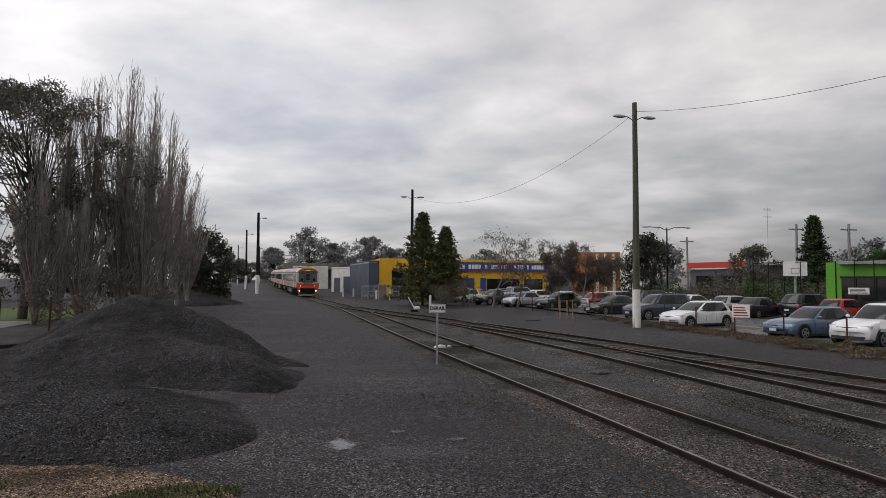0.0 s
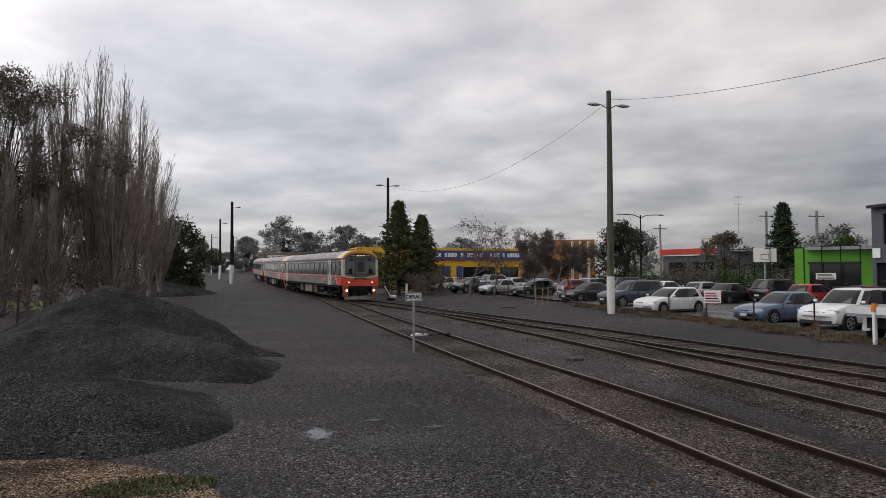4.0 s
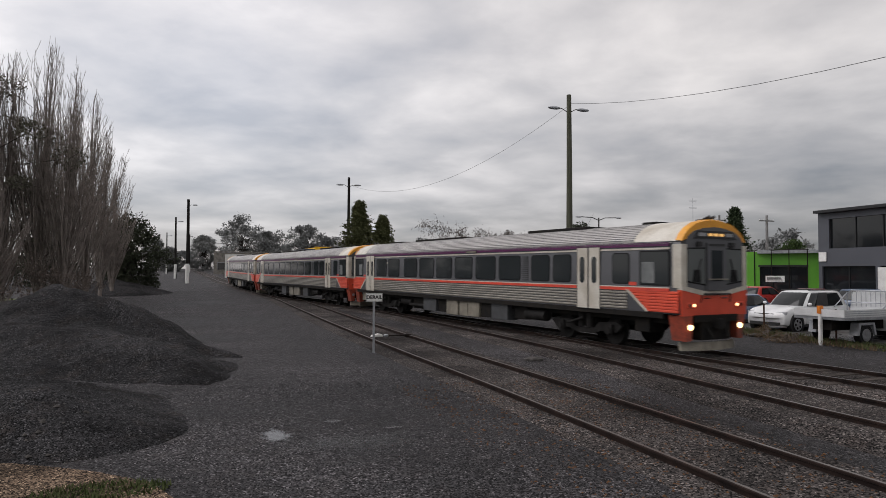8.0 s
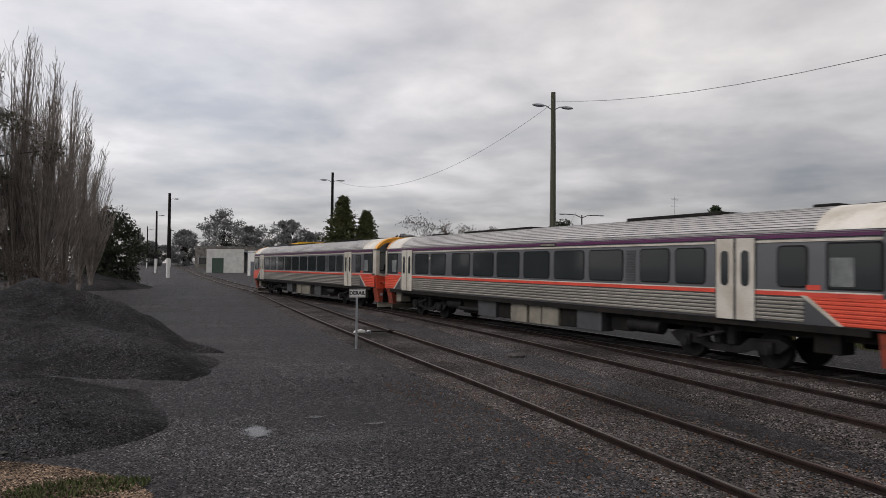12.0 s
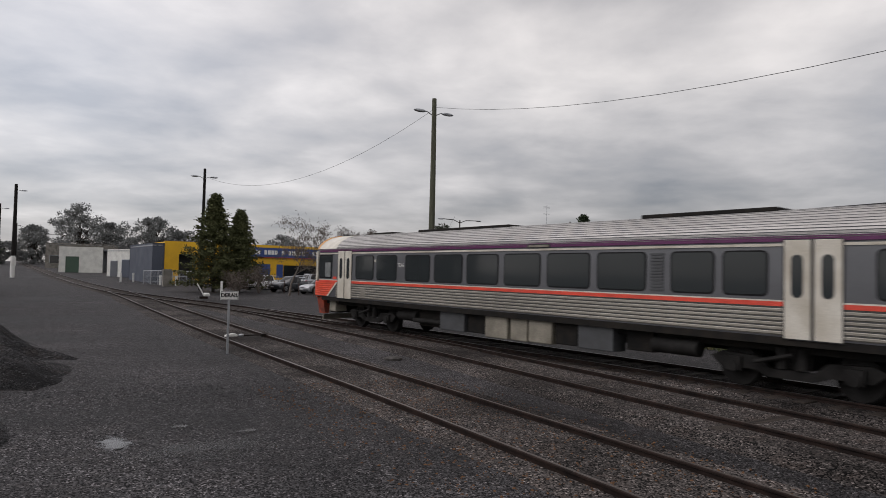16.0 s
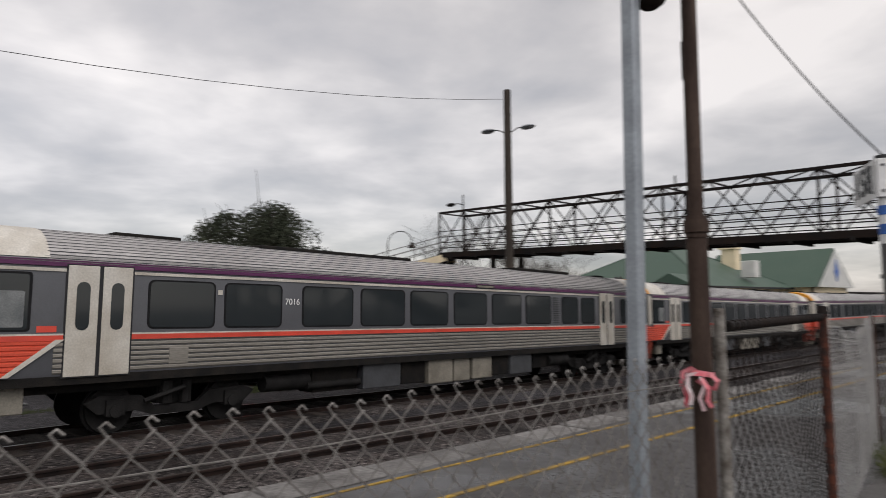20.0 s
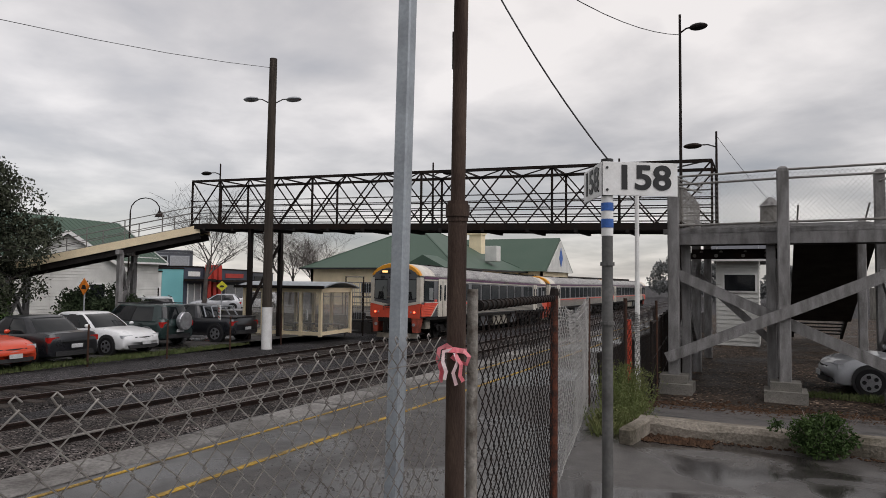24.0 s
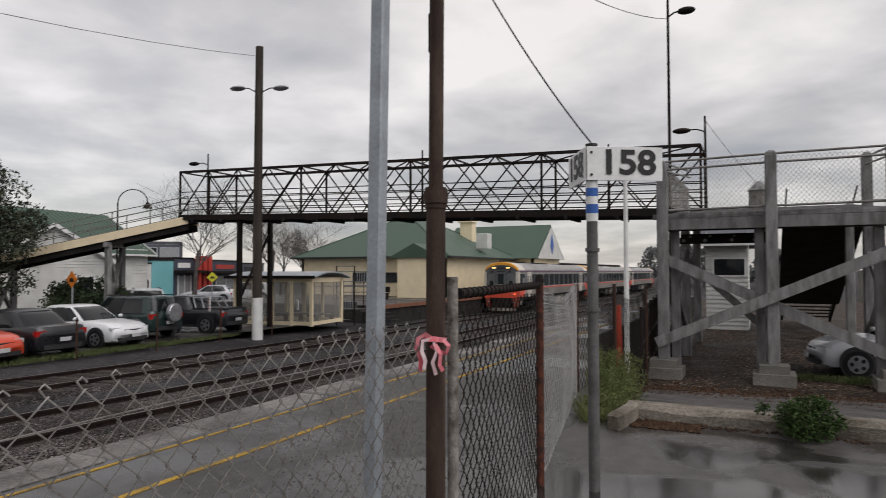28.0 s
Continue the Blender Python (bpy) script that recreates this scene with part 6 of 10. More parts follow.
def car(kind, colour, x, y, heading, label, z=None, group=""):
    L, Wd, H, hb, belt, s_sc, s_rf, s_rr, s_rg, tail = KINDS[kind]
    z = (gz(x, y) if z is None else z)
    root = thing("car", label, "car", Matrix.Translation((x, y, z)) @ Matrix.Rotation(radians(heading), 4, "Z"), group)
    pm = PAINT[colour]
    w = Wd / 2

    def Y(s):
        return (s - 0.5) * L

    def bow(s, a):
        """How far the rounded nose and tail fall back at the side."""
        return -0.20 * a * a * max(0.0, (s - 0.86) / 0.14) + 0.12 * a * a * max(0.0, (0.07 - s) / 0.07)
    lift = 0.2 if kind in ("hatch", "sedan", "wagon") else 0.3
    bm = bmesh.new()
    rings = []
    for s, top, k in ((0.0, tail * 0.70, 0.90), (0.01, tail * 0.86, 0.945), (0.03, tail * 0.965, 0.97), (0.08, tail, 0.985), (s_rg + 0.08, belt, 1.0), (0.45, belt - 0.03, 1.0), (s_sc - 0.02, belt - 0.03, 1.0), (s_sc + 0.035, hb + 0.03, 0.995), (0.83, hb - 0.02, 0.985), (0.90, hb - 0.07, 0.97), (0.95, hb - 0.14, 0.945), (0.98, hb - 0.22, 0.92), (0.994, hb - 0.32, 0.895), (1.0, hb - 0.44, 0.87)):
        b = lift + (0.05 if s < 0.03 or s > 0.96 else 0)
        half = [(w * k * a, Y(s) + bow(s, a), b + (top - b) * c) for a, c in SECTION]
        rings.append([Vector(q) for q in half] + [Vector((-q[0], q[1], q[2])) for q in half[::-1]])
    bm_loft(bm, rings)
    part("body", bm, pm, root, smooth=True)
    # cabin: one curved glass shell, with roof and pillars in body colour over it
    g0, g1 = belt - 0.05, H - 0.07
    wb, wt = w * 0.93, w * 0.76

    def outline(hw, yr, yf, zz, grow=0.0):
        c, h = (yr + yf) / 2, (yf - yr) / 2
        out = []
        for k in range(28):
            a = 2 * math.pi * k / 28
            ca, sa = math.cos(a), math.sin(a)
            px, py = math.copysign(abs(ca) ** 0.34, ca), math.copysign(abs(sa) ** 0.50, sa)
            out.append(Vector(((hw + grow) * px, c + (h + grow) * py, zz)))
        return out
    levels = []
    for f, v in ((0, 0), (0.35, 0.42), (0.7, 0.78), (1, 1)):
        levels.append((wb + (wt - wb) * f, Y(s_rg + (s_rr - s_rg) * f), Y(s_sc + (s_rf - s_sc) * f), g0 + (g1 - g0) * v))
    bm = bmesh.new(); bm_loft(bm, [outline(*q) for q in levels])
    part("window_glass", bm, M["carglass"], root, "dark car glass", smooth=True)
    yr, yf = Y(s_rr), Y(s_rf)
    bm = bmesh.new()
    bm_loft(bm, [outline(wt, yr, yf, g1 - 0.035, 0.022), outline(wt, yr, yf, g1 + 0.01, 0.012), outline(wt * 0.93, yr + 0.06, yf - 0.08, g1 + 0.045), outline(wt * 0.75, yr + 0.2, yf - 0.25, H - 0.008), outline(wt * 0.4, yr + 0.5, yf - 0.55, H)])
    part("roof", bm, pm, root, smooth=True)
    outer, inner = [outline(*q, 0.012) for q in levels], [outline(*q, -0.02) for q in levels]
    for k0, k1, m in ((3, 4, pm), (10, 11, pm), (16, 18, pm), (24, 26, pm), (0, 1, M["plastic"]), (13, 14, M["plastic"])):
        bm = bmesh.new()
        ks = list(range(k0, k1 + 1))
        bm_loft(bm, [[o[k] for k in ks] + [n[k] for k in ks[::-1]] for o, n in zip(outer, inner)])
        part("pillar" if m is pm else "centre_pillar", bm, m, root)

    def strip(name, a0, a1, s, z0, z1, m, out, parent=root):
        """A lamp or grille that follows the rounded nose or tail."""
        sg = 1 if s > 0.5 else -1
        bm = bmesh.new()
        rg = []
        for i in range(5):
            a = a0 + (a1 - a0) * i / 4
            yy = Y(s) + bow(s, a)
            rg.append([Vector((w * a, yy - sg * 0.10, z0)), Vector((w * a, yy + sg * out, z0)), Vector((w * a, yy + sg * out * 0.6, z1)), Vector((w * a, yy - sg * 0.12, z1))])
        bm_loft(bm, rg)
        return part(name, bm, m, parent, smooth=True)
    for sx in (-1, 1):
        bm = bmesh.new(); bm_ball(bm, (sx * (w + 0.08), Y(s_sc - 0.05), belt + 0.04), 0.10, 0.06, 0.07)
        part("mirror", bm, pm, root, smooth=True)
        strip("headlamp", sx * 0.52, sx * 0.91, 0.972, hb - 0.31, hb - 0.20, M["headglass"], 0.015)
        strip("tail_lamp", sx * 0.60, sx * 0.955, 0.012, tail * 0.68, tail * 0.85, M["tailglass"], 0.012)
        for s in (0.40, 0.24 if kind != "ute" else 0.46):
            bm = bmesh.new(); bm_box(bm, sx * w * 0.985 - 0.02, sx * w * 0.985 + 0.02, Y(s), Y(s) + 0.16, belt - 0.17, belt - 0.14)
            part("door_handle", bm, pm, root)
        for s in ((0.36, 0.545, 0.69) if kind != "ute" else (0.40, 0.52, 0.69)):
            bm = bmesh.new(); bm_loft(bm, [[Vector((sx * (w * a + o), Y(s) + e, lift + (belt - lift) * c)) for o, e in ((-0.02, -0.006), (0.003, -0.006), (0.003, 0.006), (-0.02, 0.006))] for a, c in SECTION[1:6]])
            part("door_seam", bm, M["plastic"], root)
        bm = bmesh.new(); bm_box(bm, *sorted((sx * w * 0.90, sx * (w - 0.012))), Y(0.26), Y(0.74), lift - 0.03, lift + 0.07)
        part("side_sill", bm, M["alloy"] if kind == "four" else M["plastic"], root)
        for s in (0.185, 0.815):
            rr = 0.32 if lift < 0.25 else 0.37
            # black disc paints the shaded gap round the tyre; silver flare on the four
            bm = bmesh.new(); bm_tube(bm, (sx * (w - 0.2), Y(s), rr + 0.03), (sx * (w + 0.004), Y(s), rr + 0.03), rr + 0.055, n=22)
            ar = part("wheel_arch", bm, M["alloy"] if kind == "four" else M["plastic"], root, smooth=True)
            bm = bmesh.new(); bm_tube(bm, (sx * (w - 0.20), Y(s), rr), (sx * (w + 0.016), Y(s), rr), rr, n=22)
            wh = part("wheel", bm, M["tyre"], root, bevel=0.02)
            bm = bmesh.new()
            bm_tube(bm, (sx * (w + 0.010), Y(s), rr), (sx * (w + 0.022), Y(s), rr), rr * 0.66, n=18)
            part("rim", bm, M["alloy"], wh)
            for k in range(5):
                bm = bmesh.new()
                a = 2 * math.pi * k / 5
                bm_tube(bm, (sx * (w + 0.024), Y(s) + 0.41 * rr * math.cos(a), rr + 0.41 * rr * math.sin(a)), (sx * (w + 0.03), Y(s) + 0.41 * rr * math.cos(a), rr + 0.41 * rr * math.sin(a)), rr * 0.155, n=6)
                part("rim_gap", bm, M["tyre"], wh)
    gr = strip("grille", -0.46, 0.46, 0.985, hb - 0.42, hb - 0.27, M["plastic"], 0.02)
    strip("grille_bar", -0.44, 0.44, 0.985, hb - 0.352, hb - 0.335, M["alloy"], 0.032, gr)
    strip("lower_grille", -0.70, 0.70, 0.998, lift + 0.06, lift + 0.16, M["plastic"], 0.012)
    strip("rear_bumper_trim", -0.72, 0.72, 0.004, lift + 0.06, lift + 0.20, M["plastic"], 0.012)
    for s, e, zz in ((1.0, 1, lift + 0.17), (0.0, -1, tail * 0.50)):
        bm = bmesh.new(); bm_box(bm, -0.19, 0.19, *sorted((Y(s) + e * 0.005, Y(s) + e * 0.028)), zz, zz + 0.12)
        part("number_plate", bm, M["plate"], root)
    if kind == "ute":
        bm = bmesh.new(); bm_box(bm, -w * 0.82, w * 0.82, Y(0.03), Y(0.33), tail - 0.02, tail + 0.02)
        part("tray_cover", bm, M["plastic"], root)
        bm = bmesh.new()
        for s in (0.30, 0.22):
            bm_path(bm, [(-w * 0.85, Y(s), tail), (-w * 0.72, Y(s + 0.05), H - 0.1), (w * 0.72, Y(s + 0.05), H - 0.1), (w * 0.85, Y(s), tail)], 0.035)
        part("sports_bar", bm, M["galv"], root)
    if kind in ("suv", "four"):
        for sx in (-1, 1):
            bm = bmesh.new(); bm_tube(bm, (sx * wt * 0.85, Y(s_rr + 0.02), H + 0.02), (sx * wt * 0.85, Y(s_rf - 0.02), H + 0.02), 0.022)
            part("roof_rail", bm, M["plastic"], root)
    if kind == "four":
        bm = bmesh.new(); bm_tube(bm, (0.1, Y(-0.045), 1.0), (0.1, Y(0.0), 1.0), 0.36, n=18)
        part("spare_wheel", bm, M["alloy"], root, "silver spare wheel cover", bevel=0.03)
    return root


def tray_ute(x, y, heading, label):
    z = gz(x, y)
    root = thing("tray_truck", label, "utility truck", Matrix.Translation((x, y, z)) @ Matrix.Rotation(radians(heading), 4, "Z"))
    pm = PAINT["white"]
    bm = bmesh.new()
    rings = [[Vector((a * 0.9, yy, zz)) for a, zz in ((1, b), (1.0, m), (0.86, t), (-0.86, t), (-1, m), (-1, b))] for yy, b, m, t in ((0.15, 0.4, 1.05, 1.78), (0.9, 0.4, 1.05, 1.82), (1.25, 0.4, 1.05, 1.72), (1.75, 0.4, 1.02, 1.10), (2.5, 0.4, 0.85, 0.98), (2.62, 0.45, 0.7, 0.8))]
    bm_loft(bm, rings)
    part("cab", bm, pm, root, smooth=True)
    for sx in (-1, 1):
        bm = bmesh.new(); bm_prism(bm, [(0.3, 1.15), (1.45, 1.15), (1.15, 1.66), (0.3, 1.68)], sx * 0.84, sx * 0.905, "x")
        part("side_window", bm, M["carglass"], root)
        for yy in (-1.6, 1.85):
            bm = bmesh.new(); bm_tube(bm, (sx * 0.66, yy, 0.36), (sx * 0.9, yy, 0.36), 0.36, n=18)
            wh = part("wheel", bm, M["tyre"], root, bevel=0.02)
            bm = bmesh.new(); bm_tube(bm, (sx * 0.895, yy, 0.36), (sx * 0.912, yy, 0.36), 0.22, n=14)
            part("rim", bm, M["alloy"], wh)
        bm = bmesh.new(); bm_box(bm, *sorted((sx * 0.93, sx * 0.96)), -2.75, 0.0, 0.98, 1.24)
        sd = part("drop_side", bm, pm, root, "white ribbed tray side")
        bm = bmesh.new()
        for zz in (1.04, 1.11, 1.18):
            bm_box(bm, *sorted((sx * 0.958, sx * 0.968)), -2.75, 0, zz - 0.012, zz + 0.012)
        part("side_rib", bm, M["galv"], sd)
        bm = bmesh.new(); bm_prism(bm, [(-2.1, 0.35), (-2.0, 0.78), (-1.2, 0.78), (-1.1, 0.35), (-1.2, 0.35), (-1.28, 0.7), (-1.9, 0.7), (-2.0, 0.35)], sx * 0.62, sx * 0.93, "x")
        part("mudguard", bm, M["galv"], root)
    bm = bmesh.new(); bm_box(bm, -0.96, 0.96, -2.78, 0.05, 0.88, 0.98)
    part("tray", bm, M["galv"], root)
    bm = bmesh.new(); bm_box(bm, -0.96, 0.96, -2.80, -2.76, 0.98, 1.24)
    part("tailgate", bm, pm, root)
    bm = bmesh.new(); bm_box(bm, -0.35, 0.35, -2.6, 2.3, 0.5, 0.88)
    part("chassis", bm, M["under"], root)
    bm = bmesh.new()
    bm_path(bm, [(-0.9, 0.02, 0.98), (-0.9, 0.02, 1.72), (-0.75, 0.02, 1.84), (0.75, 0.02, 1.84), (0.9, 0.02, 1.72), (0.9, 0.02, 0.98)], 0.028)
    bm_tube(bm, (-0.9, 0.02, 1.4), (0.9, 0.02, 1.4), 0.02)
    for k in range(9):
        bm_tube(bm, (-0.72 + k * 0.18, 0.02, 1.25), (-0.72 + k * 0.18, 0.02, 1.84), 0.012)
    bm_tube(bm, (-0.9, -0.7, 1.24), (-0.9, 0.02, 1.75), 0.02); bm_tube(bm, (0.9, -0.7, 1.24), (0.9, 0.02, 1.75), 0.02)
    part("headboard", bm, M["galv"], root)


G1 = "cars parked along the yard fence"
car("hatch", "white", 21.3, 33.4, 104, "white hatchback parked nose to the fence", group=G1)
car("sedan", "blue", 22.9, 26.6, 96, "blue sedan parked among dry weeds", group=G1)
car("suv", "white", 23.0, 22.9, 100, "white large wagon with dark grille", group=G1)
tray_ute(22.2, 18.9, -84, "white tray truck parked tail to the fence")
car("suv", "slate", 22.6, 39.6, 98, "slate blue wagon parked by the pole", group=G1)
car("sedan", "black", 23.0, 46.8, 105, "black sedan parked nose to the fence", group=G1)
car("hatch", "black", 22.6, 57.0, 110, "black hatchback parked under brown trees", group=G1)
car("sedan", "silver", 21.3, 62.5, 112, "silver sedan parked nose to the fence", group=G1)
car("ute", "dkgrey", 19.8, 67.3, 118, "dark grey pickup parked nose to the fence", group=G1)
car("ute", "white", 18.4, 72.5, 118, "white pickup parked nose to the fence", group=G1)
car("suv", "white", 17.2, 77.5, 112, "white wagon parked near the conifers", group=G1)
car("hatch", "silver", 20.6, 15.2 - 8, 84, "silver hatchback parked nose to the line", group=G1)
G2 = "cars in the second row"
car("hatch", "silver", 32.7, 45.5, -80, "silver hatchback in the second row", group=G2)
car("sedan", "black", 31.6, 41.4, -74, "black sedan in the second row", group=G2)
car("suv", "black", 34.6, 40.0, -82, "black wagon in the second row", group=G2)
car("hatch", "red", 34.6, 37.0, -78, "bright red hatchback in the second row", group=G2)
car("sedan", "maroon", 35.0, 33.2, -82, "maroon sedan in the second row", group=G2)
car("sedan", "white", 32.0, 50.0, -80, "white sedan in the second row", group=G2)
car("wagon", "white", 33.6, 56.2, -80, "white station wagon in the second row", group=G2)
car("suv", "dkgrey", 30.6, 53.6, -80, "dark grey wagon in the second row", group=G2)
car("hatch", "red", 28.0, 58.6, -78, "bright red hatchback under brown trees", group=G2)
car("wagon", "silver", 31.6, 61.5, -80, "silver station wagon in the far row", group=G2)
for i, (x, y, k, c) in enumerate(((27.5, 66, "sedan", "silver"), (26.5, 70.5, "hatch", "white"), (25.5, 75, "suv", "silver"), (24.5, 79, "sedan", "dkgrey"), (35.0, 29.5, "wagon", "blue"), (35.2, 26.2, "sedan", "dkgrey"), (35.5, 22.8, "hatch", "white"), (35.4, 19.4, "sedan", "silver"), (35.5, 16, "suv", "black"))):
    car(k, c, x, y, -80, "%s parked in the far row of the car park" % {"silver": "silver car", "white": "white car", "dkgrey": "dark grey car", "blue": "blue car", "black": "black car"}[c], group=G2)
for i, (x, y, k, c, h) in enumerate(((21.6, 11.0, "sedan", "white", 92), (21.6, 14.2, "hatch", "dkgrey", 88), (22.0, 3.6, "sedan", "dkgrey", 90))):
    car(k, c, x, y, h, "%s car parked nose to the line" % {"white": "white", "dkgrey": "dark grey"}[c], group=G1)

# car park surface, wire fence and notices
flat_patch("car_park", [(20.6, -4), (20.6, 80), (40, 84), (90, 84), (90, -4)], lambda x, y: gz(x, y) + 0.05, "asphalt", "worn grey asphalt car park")
for i in range(22):
    y = 12 + i * 3.2
    x = 19.9 + 0.1 * math.sin(i) - max(0, y - 45) * 0.11
    bm = bmesh.new(); bm_tube(bm, (x, y, gz(x, y) - 0.2), (x, y, gz(x, y) + 1.25), 0.035, n=6)
    solid("fence_post", bm, M["rustpipe"], "thin rusty steel fence post", "fence post", "car park fence posts")


def notice(x, y, z, w, h, az, label, m="red_wall"):
    root = thing("notice", label, "sign", Matrix.Translation((x, y, z)) @ Matrix.Rotation(radians(az), 4, "Z"))
    bm = bmesh.new(); bm_box(bm, -w / 2, w / 2, -0.01, 0.01, 0, h)
    part("plate", bm, M["signwhite"], root)
    for k in range(4):
        bm = bmesh.new(); bm_box(bm, -w * 0.42, w * 0.42 - 0.05 * k, -0.014, -0.010, h * (0.12 + 0.2 * k), h * (0.22 + 0.2 * k))
        part("text_bar", bm, M[m] if k != 1 else M["signblack"], root)


notice(20.0, 27.8, 0.95, 0.75, 0.6, -40, "white and red notice on the wire fence")
notice(21.5, 48.5, 0.9, 0.5, 0.5, -25, "small white notice on the wire fence", "signblack")
notice(34.8, 36.3, 1.90, 1.15, 0.42, -45, "white banner on the court fence", "signblack")

# basketball board and court fence
root = thing("basketball_hoop", "white basketball backboard on a steel post", "basketball hoop", Matrix.Translation((38.4, 46.1, gz(38, 46))) @ Matrix.Rotation(radians(-40), 4, "Z"))
bm = bmesh.new(); bm_tube(bm, (0, 0.3, 0), (0, 0.3, 3.2), 0.09)
part("post", bm, M["galv"], root)
bm = bmesh.new(); bm_box(bm, -0.85, 0.85, -0.03, 0.03, 3.0, 4.15)
bd = part("backboard", bm, M["signwhite"], root)
bm = bmesh.new()
for a in ((-0.3, 0.3, 3.2, 3.24), (-0.3, 0.3, 3.6, 3.64), (-0.3, -0.26, 3.2, 3.64), (0.26, 0.3, 3.2, 3.64)):
    bm_box(bm, a[0], a[1], -0.036, -0.03, a[2], a[3])
part("target_square", bm, M["signblack"], bd)
root = thing("court_fence", "dark steel mesh court fence", "fence", Matrix.Translation((0, 0, 0)))
for i in range(9):
    x, y = 37.2 + i * 0.55 * 0.8, 49.5 - i * 1.6 * 0.8
    bm = bmesh.new(); bm_tube(bm, (x, y, 0), (x, y, 4.3), 0.04, n=6)
    part("post", bm, M["steel_dark"], root)
for zz in (1.2, 4.3):
    bm = bmesh.new(); bm_tube(bm, (37.2, 49.5, zz), (40.8, 39.2, zz), 0.03, n=5)
    part("rail", bm, M["steel_dark"], root)

# ---- buildings across the car park ----


def wall_with_openings(bm, a, b, z0, z1, th, holes):
    """A wall from a to b (plan points) with openings (u0, u1, z0, z1) right through it."""
    a, b = Vector((*a, 0)), Vector((*b, 0))
    d = (b - a); ln = d.length; d.normalize()
    q = Matrix.Translation(a) @ Matrix.Rotation(math.atan2(d.y, d.x), 4, "Z")
    us = sorted({0.0, ln, *[h[0] for h in holes], *[h[1] for h in holes]})
    zs = sorted({z0, z1, *[h[2] for h in holes], *[h[3] for h in holes]})
    for u0, u1 in zip(us[:-1], us[1:]):
        for w0, w1 in zip(zs[:-1], zs[1:]):
            cu, cz = (u0 + u1) / 2, (w0 + w1) / 2
            if not any(h[0] < cu < h[1] and h[2] < cz < h[3] for h in holes):
                bm_box(bm, u0, u1, 0, th, w0, w1, q)
    bmesh.ops.remove_doubles(bm, verts=bm.verts[:], dist=0.0005)
    return q


def block(name, pts, z0, z1, m, label, roof="galv", cat="building", doors=()):
    """A plain closed building on a plan of points, with a parapet."""
    root = thing(name, label, cat)
    n = len(pts)
    for i in range(n):
        a, b = pts[i], pts[(i + 1) % n]
        bm = bmesh.new(); wall_with_openings(bm, a, b, z0, z1, 0.2, [])
        part("wall", bm, M[m], root)
    bm = bmesh.new()
    bm_prism(bm, [(x, y) for x, y in pts], z1 - 0.35, z1 - 0.2, "z")
    part("roof", bm, M[roof], root)
    # panels on the front wall: name, from, to, foot, head, material
    a, b = Vector((*pts[0], 0)), Vector((*pts[1], 0))
    q = Matrix.Translation(a) @ Matrix.Rotation(math.atan2((b - a).y, (b - a).x), 4, "Z")
    for nm, u0, u1, za, zb, mk in doors:
        bm = bmesh.new(); bm_box(bm, u0 - 0.1, u1 + 0.1, -0.05, 0.03, za, zb + 0.1, q)
        fr = part(nm + "_frame", bm, M["galv"], root)
        bm = bmesh.new(); bm_box(bm, u0, u1, -0.075, -0.02, za, zb, q)
        part(nm, bm, M[mk], fr)
    return root


def bar_text(parent, x0, x1, z0, z1, y, m, n, seed, q):
    """Lettering reduced to plain bars."""
    r = random.Random(seed)
    u = x0
    k = 0
    while u < x1 - 0.05 and k < n:
        w = (x1 - x0) / n * r.uniform(0.70, 0.84)
        bm = bmesh.new(); bm_box(bm, u, u + w, y - 0.05, y, z0, z1, q)
        part("letter_bar", bm, m, parent)
        u += (x1 - x0) / n
        k += 1


